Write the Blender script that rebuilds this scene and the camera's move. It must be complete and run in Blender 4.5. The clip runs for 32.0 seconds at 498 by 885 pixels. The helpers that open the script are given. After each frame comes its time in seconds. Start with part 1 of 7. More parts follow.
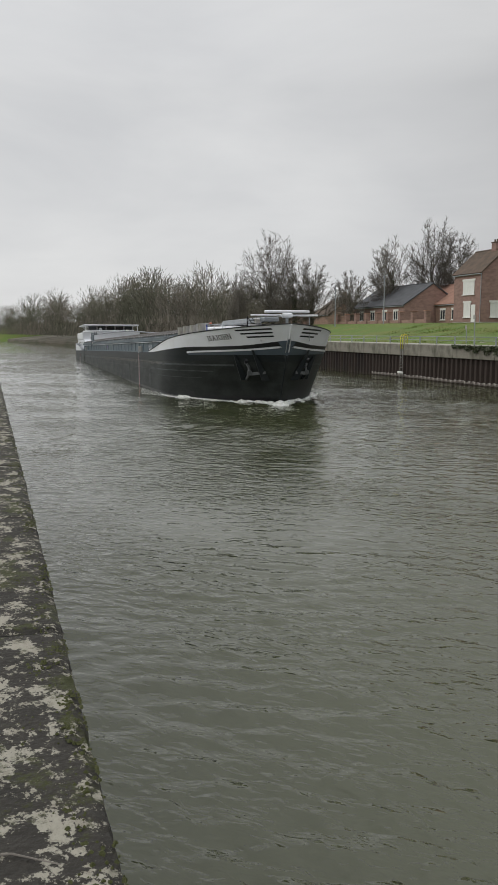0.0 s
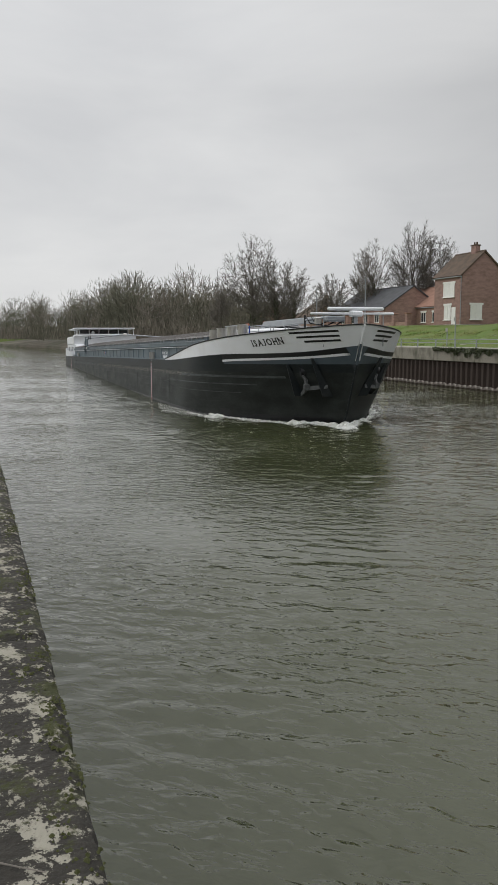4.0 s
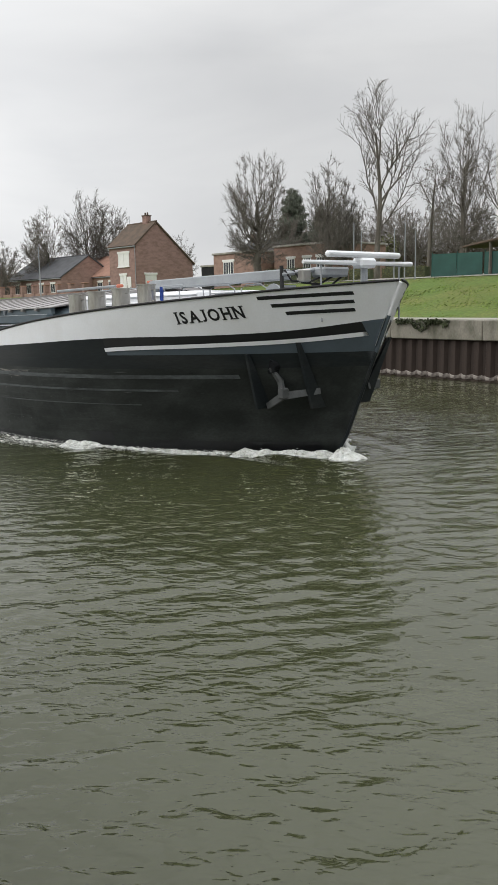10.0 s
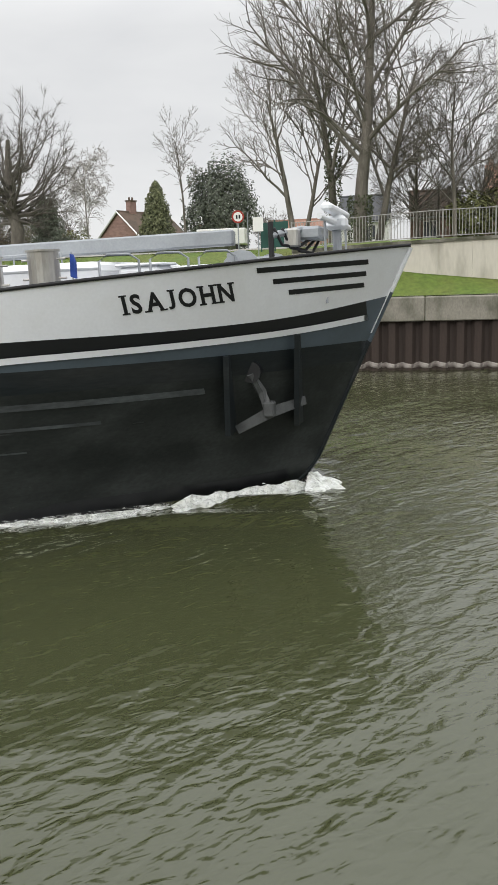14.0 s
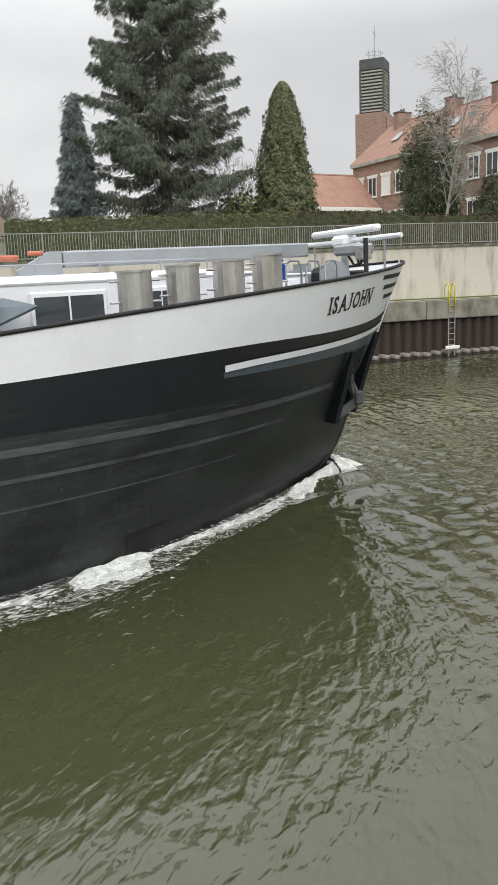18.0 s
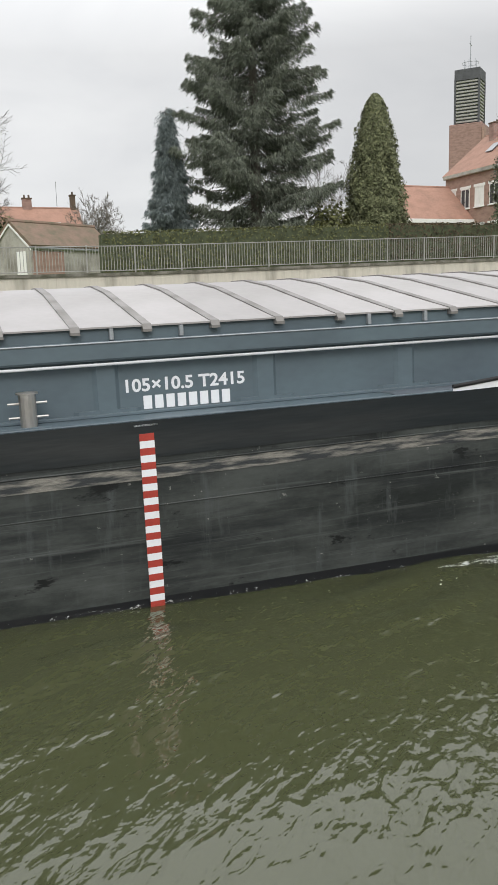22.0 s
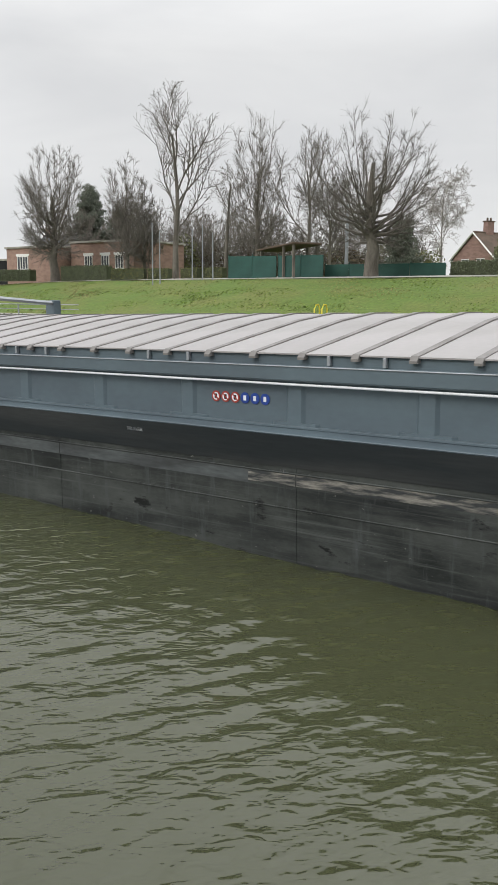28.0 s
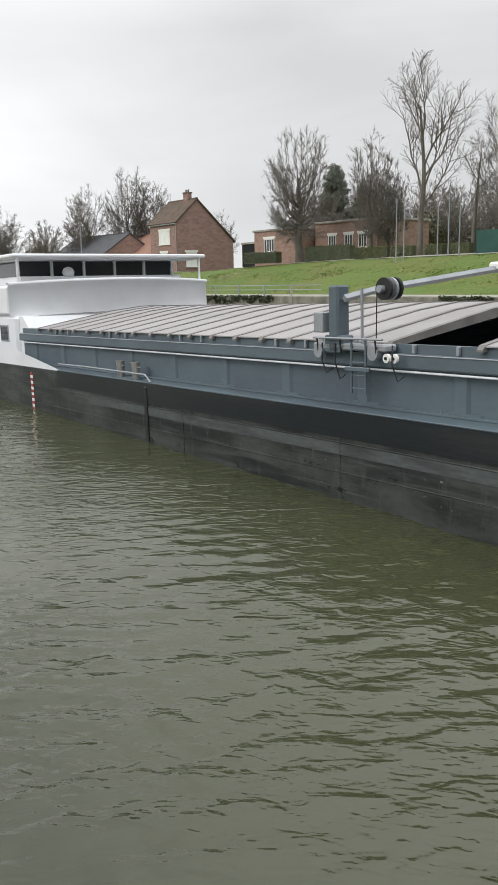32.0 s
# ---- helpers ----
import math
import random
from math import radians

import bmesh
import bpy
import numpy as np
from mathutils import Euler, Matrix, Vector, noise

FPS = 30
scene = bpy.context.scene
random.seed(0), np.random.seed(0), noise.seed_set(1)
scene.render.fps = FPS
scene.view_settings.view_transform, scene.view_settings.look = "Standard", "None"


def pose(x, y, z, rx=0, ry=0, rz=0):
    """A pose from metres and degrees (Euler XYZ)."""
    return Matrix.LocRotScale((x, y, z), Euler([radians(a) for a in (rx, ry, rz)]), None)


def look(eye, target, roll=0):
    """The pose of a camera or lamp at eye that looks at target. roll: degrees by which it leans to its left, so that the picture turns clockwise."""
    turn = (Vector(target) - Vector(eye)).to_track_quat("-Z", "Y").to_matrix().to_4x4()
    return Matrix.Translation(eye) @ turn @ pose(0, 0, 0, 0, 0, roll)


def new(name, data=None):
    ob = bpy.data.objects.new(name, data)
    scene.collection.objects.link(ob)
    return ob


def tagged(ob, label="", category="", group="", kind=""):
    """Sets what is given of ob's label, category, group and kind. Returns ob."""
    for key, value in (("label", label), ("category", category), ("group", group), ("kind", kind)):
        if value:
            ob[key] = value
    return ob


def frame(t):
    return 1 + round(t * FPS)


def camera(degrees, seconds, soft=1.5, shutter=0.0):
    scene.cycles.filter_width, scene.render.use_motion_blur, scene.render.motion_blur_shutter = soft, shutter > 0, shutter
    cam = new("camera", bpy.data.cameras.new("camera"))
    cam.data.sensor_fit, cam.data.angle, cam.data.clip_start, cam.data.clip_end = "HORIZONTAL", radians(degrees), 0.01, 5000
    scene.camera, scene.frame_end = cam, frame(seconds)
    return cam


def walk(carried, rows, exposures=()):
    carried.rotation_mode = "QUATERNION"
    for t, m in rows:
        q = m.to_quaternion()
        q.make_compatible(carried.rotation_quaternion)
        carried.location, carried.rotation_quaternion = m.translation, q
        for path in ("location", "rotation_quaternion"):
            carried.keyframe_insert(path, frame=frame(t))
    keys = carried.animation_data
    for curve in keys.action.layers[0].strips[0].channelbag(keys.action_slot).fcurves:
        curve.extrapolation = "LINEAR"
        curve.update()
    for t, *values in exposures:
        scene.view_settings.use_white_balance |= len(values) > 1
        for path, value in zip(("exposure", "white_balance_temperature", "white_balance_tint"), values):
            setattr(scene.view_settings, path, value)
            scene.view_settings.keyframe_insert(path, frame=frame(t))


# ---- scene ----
SECONDS = 32.0
EYE = 4.211
cam = camera(33.83, SECONDS)
# seconds, yaw, pitch, roll of the panning phone
PAN = [
    (0.0, 72.53, -7.66, -0.10),
    (0.5, 72.55, -7.68, 0.24),
    (1.0, 72.49, -7.78, 0.10),
    (1.5, 72.43, -7.80, 0.06),
    (2.0, 72.17, -7.68, 0.20),
    (2.5, 71.88, -7.51, 0.33),
    (4.5, 70.88, -7.45, 0.28),
    (5.0, 70.01, -7.45, 0.61),
    (5.5, 68.27, -7.36, 0.66),
    (6.0, 66.79, -7.14, 0.68),
    (6.5, 65.48, -6.99, 0.85),
    (7.0, 64.00, -7.10, 0.82),
    (7.5, 62.24, -7.59, 0.75),
    (8.0, 60.31, -8.27, 0.71),
    (8.5, 57.91, -8.88, 0.65),
    (9.0, 55.20, -9.21, 0.75),
    (9.5, 52.25, -9.43, 0.89),
    (10.0, 49.27, -9.69, 0.89),
    (10.5, 45.97, -9.81, 0.96),
    (11.0, 42.05, -10.15, 1.01),
    (11.5, 37.77, -10.64, 1.04),
    (12.0, 33.42, -10.70, 0.85),
    (12.5, 28.45, -10.80, 1.01),
    (13.0, 23.16, -11.10, 1.60),
    (13.5, 17.69, -11.35, 1.79),
    (14.0, 11.93, -11.42, 1.92),
    (14.5, 6.28, -11.31, 1.85),
    (15.0, 0.90, -11.13, 2.01),
    (15.5, -4.59, -10.81, 1.87),
    (17.5, -24.04, -10.97, 1.90),
    (18.0, -27.97, -10.72, 1.94),
    (18.5, -31.84, -10.54, 2.15),
    (19.0, -34.96, -10.34, 2.16),
    (19.5, -36.27, -10.19, 2.40),
    (20.0, -35.71, -10.05, 2.80),
    (20.5, -32.00, -10.02, 2.59),
    (21.0, -27.56, -9.89, 1.92),
    (21.5, -24.32, -9.72, 1.67),
    (22.0, -21.95, -9.74, 1.55),
    (22.5, -18.96, -9.96, 1.45),
    (23.0, -16.08, -10.01, 1.01),
    (23.5, -12.75, -9.90, 0.95),
    (24.0, -8.41, -9.79, 0.63),
    (24.5, -3.39, -9.86, 0.69),
    (25.0, 1.31, -9.84, 0.75),
    (25.5, 5.97, -9.79, 0.57),
    (26.0, 11.74, -9.86, 0.11),
    (26.5, 18.45, -10.05, 0.06),
    (28.5, 39.48, -9.90, -0.21),
    (29.0, 42.42, -10.22, 0.45),
    (29.5, 44.56, -10.56, 0.58),
    (30.0, 46.54, -10.71, 0.45),
    (30.5, 48.21, -10.92, 0.73),
    (31.0, 49.53, -11.03, 0.73),
    (31.5, 50.88, -11.12, 0.91),
    (32.0, 52.06, -11.16, 1.05),
]
walk(cam, [(t, pose(0, 0, EYE, 90 + p, r, y)) for t, y, p, r in PAN],
     exposures=((0.0, -0.37), (6.0, -0.31), (9.0, -0.04), (12.0, 0.18), (15.0, 0.32), (19.0, 0.36), (24.0, 0.31), (29.0, 0.2), (32.0, 0.17)))


def course(t):
    """Where the barge's fore draught mark is at t seconds, and its heading."""
    s = (t - 16) / 16
    px = (-3.7830, 1.9658, 4.4332, 0.2621, 50.5798, -16.4656)
    py = (-1.0135, -1.0688, 11.3271)
    ph = (-0.1664, -1.7976)
    x, y, h = [float(np.polyval(c, s)) for c in (px, py, ph)]
    # it slows a little as the holds go by
    k = min(max((t - 20) / 3, 0), 1)
    abreast = float(np.interp(t, (20, 22, 24, 26, 29, 32), (8.0, 4.6, 1.7, -2.5, -10.4, -14.7)))
    x += 0.034 * (3 * k * k - 2 * k ** 3) * (abreast - x)
    return x, y, h


# ---- overcast daylight ----
world = bpy.data.worlds.new("sky")
scene.world = world
world.use_nodes = True
wn, wl = world.node_tree.nodes, world.node_tree.links
wn.clear()
w_out, w_bg = wn.new("ShaderNodeOutputWorld"), wn.new("ShaderNodeBackground")
w_sky = wn.new("ShaderNodeTexSky")
w_sky.sky_type, w_sky.sun_disc = "NISHITA", False
w_sky.sun_elevation, w_sky.sun_rotation = radians(32), radians(200)
w_co, w_map = wn.new("ShaderNodeTexCoord"), wn.new("ShaderNodeMapping")
w_map.inputs["Scale"].default_value = (1.0, 1.0, 3.2)
w_no, w_ramp = wn.new("ShaderNodeTexNoise"), wn.new("ShaderNodeValToRGB")
w_no.inputs["Scale"].default_value, w_no.inputs["Detail"].default_value = 2.6, 5.0
w_no.inputs["Roughness"].default_value, w_no.inputs["Distortion"].default_value = 0.52, 0.35
w_ramp.color_ramp.elements[0].position, w_ramp.color_ramp.elements[0].color = 0.3, (5.9, 5.97, 6.1, 1)
w_ramp.color_ramp.elements[1].position, w_ramp.color_ramp.elements[1].color = 0.7, (7.15, 7.18, 7.2, 1)
w_mix = wn.new("ShaderNodeMix")
w_mix.data_type = "RGBA"
w_mix.inputs["Factor"].default_value = 0.97
wl.new(w_co.outputs["Generated"], w_map.inputs["Vector"])
wl.new(w_map.outputs["Vector"], w_no.inputs["Vector"])
wl.new(w_no.outputs["Fac"], w_ramp.inputs["Fac"])
wl.new(w_sky.outputs["Color"], w_mix.inputs["A"])
wl.new(w_ramp.outputs["Color"], w_mix.inputs["B"])
# an overcast sky grows brighter towards the zenith
w_sep, w_up, w_mul = wn.new("ShaderNodeSeparateXYZ"), wn.new("ShaderNodeMapRange"), wn.new("ShaderNodeVectorMath")
w_up.inputs["From Min"].default_value, w_up.inputs["From Max"].default_value = 0.27, 0.85
w_up.inputs["To Min"].default_value, w_up.inputs["To Max"].default_value = 0.0, 1.4
w_mul.operation = "MULTIPLY"
wl.new(w_co.outputs["Generated"], w_sep.inputs["Vector"])
wl.new(w_sep.outputs["Z"], w_up.inputs["Value"])
wl.new(w_mix.outputs["Result"], w_mul.inputs[0])
# the cloud is thinner across the canal than along it to the left
w_dot, w_gain = wn.new("ShaderNodeVectorMath"), wn.new("ShaderNodeMath")
w_dot.operation, w_gain.operation = "DOT_PRODUCT", "MULTIPLY_ADD"
w_dot.inputs[1].default_value = (0.7, 0.45, 0.0)
w_add = wn.new("ShaderNodeMath")
w_add.operation = "ADD"
w_add.inputs[1].default_value = 1.2
w_gain.inputs[2].default_value = 0.98
wl.new(w_co.outputs["Generated"], w_dot.inputs[0])
wl.new(w_dot.outputs["Value"], w_add.inputs[0])
wl.new(w_up.outputs["Result"], w_gain.inputs[0])
wl.new(w_add.outputs["Value"], w_gain.inputs[1])
# and it is brightest low over the bend of the canal
w_far, w_low, w_bend, w_all = wn.new("ShaderNodeMapRange"), wn.new("ShaderNodeMapRange"), wn.new("ShaderNodeMath"), wn.new("ShaderNodeMath")
w_far.interpolation_type = "SMOOTHSTEP"
w_far.inputs["From Min"].default_value, w_far.inputs["From Max"].default_value = -0.70, -0.96
w_far.inputs["To Min"].default_value, w_far.inputs["To Max"].default_value = 0.0, 0.36
w_low.inputs["From Min"].default_value, w_low.inputs["From Max"].default_value = 0.30, 0.6
w_low.inputs["To Min"].default_value, w_low.inputs["To Max"].default_value = 1.0, 0.0
w_bend.operation, w_all.operation = "MULTIPLY", "MULTIPLY_ADD"
wl.new(w_sep.outputs["X"], w_far.inputs["Value"])
wl.new(w_sep.outputs["Z"], w_low.inputs["Value"])
wl.new(w_far.outputs["Result"], w_bend.inputs[0])
wl.new(w_low.outputs["Result"], w_bend.inputs[1])
w_side, w_sum = wn.new("ShaderNodeMapRange"), wn.new("ShaderNodeMath")
w_side.interpolation_type, w_sum.operation = "SMOOTHSTEP", "ADD"
w_side.inputs["From Min"].default_value, w_side.inputs["From Max"].default_value = 0.1, 0.7
w_side.inputs["To Min"].default_value, w_side.inputs["To Max"].default_value = 0.0, -0.17
wl.new(w_sep.outputs["X"], w_side.inputs["Value"])
wl.new(w_bend.outputs["Value"], w_sum.inputs[0])
wl.new(w_side.outputs["Result"], w_sum.inputs[1])
wl.new(w_sum.outputs["Value"], w_all.inputs[0])
wl.new(w_gain.outputs["Value"], w_all.inputs[1])
wl.new(w_gain.outputs["Value"], w_all.inputs[2])
wl.new(w_all.outputs["Value"], w_mul.inputs[1])
wl.new(w_mul.outputs["Vector"], w_bg.inputs["Color"])
w_bg.inputs["Strength"].default_value = 0.1
wl.new(w_bg.outputs["Background"], w_out.inputs["Surface"])
sun = new("sun", bpy.data.lights.new("sun", "SUN"))
sun.data.energy, sun.data.angle, sun.data.color = 1.1, radians(30), (1.0, 0.97, 0.93)
sun.matrix_basis = look((0, 0, 60), (20, 55, 20))
scene.view_settings.exposure = 0.0

# ---- materials ----
def mat(name, color, rough=0.7, metal=0.0, vary=0.25, scale=3.0, fine=40.0, bump=0.15, second=None, stretch=(1, 1, 1), spec=0.5, island=0.0, cover=(0.4, 0.7), obj_random=0.0, space="Object", thin=0.0):
    """A surface with two scales of variation: broad stains towards a second colour, fine grain in tone and relief."""
    m = bpy.data.materials.new(name)
    m.use_nodes = True
    n, l = m.node_tree.nodes, m.node_tree.links
    b = n["Principled BSDF"]
    co, mp = n.new("ShaderNodeTexCoord"), n.new("ShaderNodeMapping")
    mp.inputs["Scale"].default_value = stretch
    l.new(co.outputs[space], mp.inputs["Vector"])
    big, small = n.new("ShaderNodeTexNoise"), n.new("ShaderNodeTexNoise")
    big.inputs["Scale"].default_value, big.inputs["Detail"].default_value = scale, 6
    small.inputs["Scale"].default_value, small.inputs["Detail"].default_value = fine, 4
    for t in (big, small):
        l.new(mp.outputs["Vector"], t.inputs["Vector"])
    ramp = n.new("ShaderNodeValToRGB")
    second = second or tuple(c * (1 - vary) for c in color)
    ramp.color_ramp.elements[0].position, ramp.color_ramp.elements[0].color = cover[0], (*color, 1)
    ramp.color_ramp.elements[1].position, ramp.color_ramp.elements[1].color = cover[1], (*second, 1)
    l.new(big.outputs["Fac"], ramp.inputs["Fac"])
    hsv = n.new("ShaderNodeHueSaturation")
    tone = n.new("ShaderNodeMapRange")
    tone.inputs["To Min"].default_value, tone.inputs["To Max"].default_value = 1 - vary * 0.9, 1 + vary * 0.9
    l.new(small.outputs["Fac"], tone.inputs["Value"])
    last = tone.outputs["Result"]
    if island or obj_random:
        src = n.new("ShaderNodeNewGeometry").outputs["Random Per Island"] if island else n.new("ShaderNodeObjectInfo").outputs["Random"]
        k = island or obj_random
        r = n.new("ShaderNodeMapRange")
        r.inputs["To Min"].default_value, r.inputs["To Max"].default_value = 1 - k, 1 + k
        mu = n.new("ShaderNodeMath")
        mu.operation = "MULTIPLY"
        l.new(src, r.inputs["Value"])
        l.new(r.outputs["Result"], mu.inputs[0])
        l.new(last, mu.inputs[1])
        last = mu.outputs["Value"]
    l.new(last, hsv.inputs["Value"])
    l.new(ramp.outputs["Color"], hsv.inputs["Color"])
    l.new(hsv.outputs["Color"], b.inputs["Base Color"])
    ro = n.new("ShaderNodeMapRange")
    ro.inputs["To Min"].default_value, ro.inputs["To Max"].default_value = max(rough - 0.12, 0.02), min(rough + 0.12, 1)
    l.new(big.outputs["Fac"], ro.inputs["Value"])
    l.new(ro.outputs["Result"], b.inputs["Roughness"])
    b.inputs["Metallic"].default_value = metal
    b.inputs["Specular IOR Level"].default_value = spec
    if bump:
        bp = n.new("ShaderNodeBump")
        bp.inputs["Strength"].default_value, bp.inputs["Distance"].default_value = bump, 0.02
        l.new(small.outputs["Fac"], bp.inputs["Height"])
        l.new(bp.outputs["Normal"], b.inputs["Normal"])
    if thin:
        # leaves let part of the light through
        tr, mx = n.new("ShaderNodeBsdfTranslucent"), n.new("ShaderNodeMixShader")
        mx.inputs["Fac"].default_value = thin
        l.new(hsv.outputs["Color"], tr.inputs["Color"])
        l.new(b.outputs["BSDF"], mx.inputs[1])
        l.new(tr.outputs["BSDF"], mx.inputs[2])
        l.new(mx.outputs["Shader"], n["Material Output"].inputs["Surface"])
    return m


def water_mat():
    m = bpy.data.materials.new("canal_water")
    m.use_nodes = True
    n, l = m.node_tree.nodes, m.node_tree.links
    b = n["Principled BSDF"]
    b.inputs["Base Color"].default_value = (0.048, 0.053, 0.024, 1)
    b.inputs["Roughness"].default_value, b.inputs["IOR"].default_value = 0.015, 1.56
    co = n.new("ShaderNodeTexCoord")

    def layer(scale, turn, longer, height, before, distortion=0.4):
        """Ripples with crests drawn out along one bearing."""
        mp, no = n.new("ShaderNodeMapping"), n.new("ShaderNodeTexNoise")
        mp.vector_type = "TEXTURE"
        mp.inputs["Scale"].default_value = (longer, 1, 1)
        mp.inputs["Rotation"].default_value = (0, 0, radians(turn))
        no.inputs["Scale"].default_value, no.inputs["Detail"].default_value = scale, 1.5
        no.inputs["Distortion"].default_value = distortion
        l.new(co.outputs["Object"], mp.inputs["Vector"])
        l.new(mp.outputs["Vector"], no.inputs["Vector"])
        mu = n.new("ShaderNodeMath")
        mu.operation = "MULTIPLY_ADD"
        mu.inputs[1].default_value, mu.inputs[2].default_value = height, 0
        l.new(no.outputs["Fac"], mu.inputs[0])
        if before is not None:
            l.new(before, mu.inputs[2])
        return mu.outputs["Value"]

    # fine chop, then ruffles that come and go in patches
    swell = layer(1.6, 46, 2.1, 0.022, None)
    ruffle = layer(3.6, 60, 2.2, 0.045, None, 0.6)
    ruffle = layer(6.5, 40, 2.0, 0.03, ruffle, 0.6)
    ruffle = layer(14.0, 50, 1.8, 0.008, ruffle)
    pa = n.new("ShaderNodeTexNoise")
    pa.inputs["Scale"].default_value, pa.inputs["Detail"].default_value = 0.16, 3
    l.new(co.outputs["Object"], pa.inputs["Vector"])
    rg = n.new("ShaderNodeMapRange")
    rg.inputs["From Min"].default_value, rg.inputs["From Max"].default_value = 0.38, 0.64
    rg.inputs["To Min"].default_value, rg.inputs["To Max"].default_value = 0.30, 1.15
    l.new(pa.outputs["Fac"], rg.inputs["Value"])
    mu = n.new("ShaderNodeMath")
    mu.operation = "MULTIPLY_ADD"
    l.new(ruffle, mu.inputs[0])
    l.new(rg.outputs["Result"], mu.inputs[1])
    l.new(swell, mu.inputs[2])
    bp = n.new("ShaderNodeBump")
    bp.inputs["Distance"].default_value, bp.inputs["Strength"].default_value = 1.0, 1.0
    l.new(mu.outputs["Value"], bp.inputs["Height"])
    l.new(bp.outputs["Normal"], b.inputs["Normal"])
    return m


def quay_mat():
    """Dark stone with crusts of pale lichen and moss creeping from the edge."""
    m = mat("lichened_quay_stone", (0.026, 0.023, 0.018), 0.95, vary=0.6, scale=4.6, fine=34, bump=0.9, second=(0.02, 0.018, 0.014), cover=(0.4, 0.6))
    n, l = m.node_tree.nodes, m.node_tree.links
    b = n["Principled BSDF"]
    base = b.inputs["Base Color"].links[0].from_socket
    co = n.new("ShaderNodeTexCoord")
    for scale, lo, hi, tint, fine in ((5.5, 0.54, 0.565, (0.29, 0.275, 0.225, 1), 60), (15.0, 0.575, 0.595, (0.24, 0.225, 0.18, 1), 110), (3.2, 0.53, 0.60, (0.034, 0.038, 0.008, 1), 90)):
        no, de, ad, rp, mx = (n.new("ShaderNodeTexNoise"), n.new("ShaderNodeTexNoise"), n.new("ShaderNodeMath"), n.new("ShaderNodeMapRange"), n.new("ShaderNodeMix"))
        mp = n.new("ShaderNodeMapping")
        mp.inputs["Location"].default_value = (scale, 7, 1)
        l.new(co.outputs["Object"], mp.inputs["Vector"])
        no.inputs["Scale"].default_value, no.inputs["Detail"].default_value, no.inputs["Roughness"].default_value = scale, 9, 0.72
        de.inputs["Scale"].default_value = fine
        l.new(mp.outputs["Vector"], no.inputs["Vector"])
        l.new(mp.outputs["Vector"], de.inputs["Vector"])
        ad.operation = "MULTIPLY_ADD"
        ad.inputs[1].default_value = 0.10
        l.new(de.outputs["Fac"], ad.inputs[0])
        l.new(no.outputs["Fac"], ad.inputs[2])
        rp.inputs["From Min"].default_value, rp.inputs["From Max"].default_value = lo + 0.05, hi + 0.05
        l.new(ad.outputs["Value"], rp.inputs["Value"])
        mx.data_type = "RGBA"
        l.new(rp.outputs["Result"], mx.inputs["Factor"])
        l.new(base, mx.inputs["A"])
        mx.inputs["B"].default_value = tint
        base = mx.outputs["Result"]
    l.new(base, b.inputs["Base Color"])
    return m


def worn_hull_mat():
    """Weathered black plating: cloudy grey wear, long scratches, run-down streaks and bare black chips."""
    m = mat("scuffed_hull_paint", (0.015, 0.018, 0.017), 0.55, vary=0.5, scale=1.1, fine=16, bump=0.12, second=(0.038, 0.043, 0.041), stretch=(0.45, 1, 1.3), cover=(0.4, 0.68), spec=0.3)
    n, l = m.node_tree.nodes, m.node_tree.links
    b = n["Principled BSDF"]
    base = b.inputs["Base Color"].links[0].from_socket
    co = n.new("ShaderNodeTexCoord")
    # the side is rubbed bare amidships, the bow keeps its paint
    sp, fade = n.new("ShaderNodeSeparateXYZ"), n.new("ShaderNodeMapRange")
    l.new(co.outputs["Object"], sp.inputs["Vector"])
    l.new(sp.outputs["X"], fade.inputs["Value"])
    fade.inputs["From Min"].default_value, fade.inputs["From Max"].default_value = 4.0, 17.0
    fade.inputs["To Min"].default_value, fade.inputs["To Max"].default_value = 1.0, 0.03
    for stretch, scale, lo, hi, tint in (((0.35, 1, 0.9), 1.3, 0.42, 0.66, (0.068, 0.075, 0.07, 1)), ((0.2, 1, 2.0), 1.1, 0.5, 0.64, (0.012, 0.014, 0.015, 1)), ((0.12, 1, 5.0), 2.2, 0.54, 0.72, (0.088, 0.096, 0.092, 1)), ((2.4, 1, 0.4), 1.6, 0.55, 0.74, (0.07, 0.078, 0.078, 1)), ((0.8, 1, 2.2), 1.5, 0.60, 0.65, (0.007, 0.008, 0.008, 1)), ((1.6, 1, 2.6), 3.6, 0.64, 0.68, (0.19, 0.19, 0.175, 1))):
        mp, no, rp, mx = n.new("ShaderNodeMapping"), n.new("ShaderNodeTexNoise"), n.new("ShaderNodeMapRange"), n.new("ShaderNodeMix")
        mp.inputs["Scale"].default_value, mp.inputs["Location"].default_value = stretch, (scale, 0, 3 * scale)
        no.inputs["Scale"].default_value, no.inputs["Detail"].default_value, no.inputs["Roughness"].default_value = scale, 8, 0.68
        l.new(co.outputs["Object"], mp.inputs["Vector"])
        l.new(mp.outputs["Vector"], no.inputs["Vector"])
        rp.inputs["From Min"].default_value, rp.inputs["From Max"].default_value = lo, hi
        l.new(no.outputs["Fac"], rp.inputs["Value"])
        mx.data_type = "RGBA"
        ml = n.new("ShaderNodeMath")
        ml.operation = "MULTIPLY"
        l.new(rp.outputs["Result"], ml.inputs[0])
        l.new(fade.outputs["Result"], ml.inputs[1])
        l.new(ml.outputs["Value"], mx.inputs["Factor"])
        l.new(base, mx.inputs["A"])
        mx.inputs["B"].default_value = tint
        base = mx.outputs["Result"]
    l.new(base, b.inputs["Base Color"])
    return m


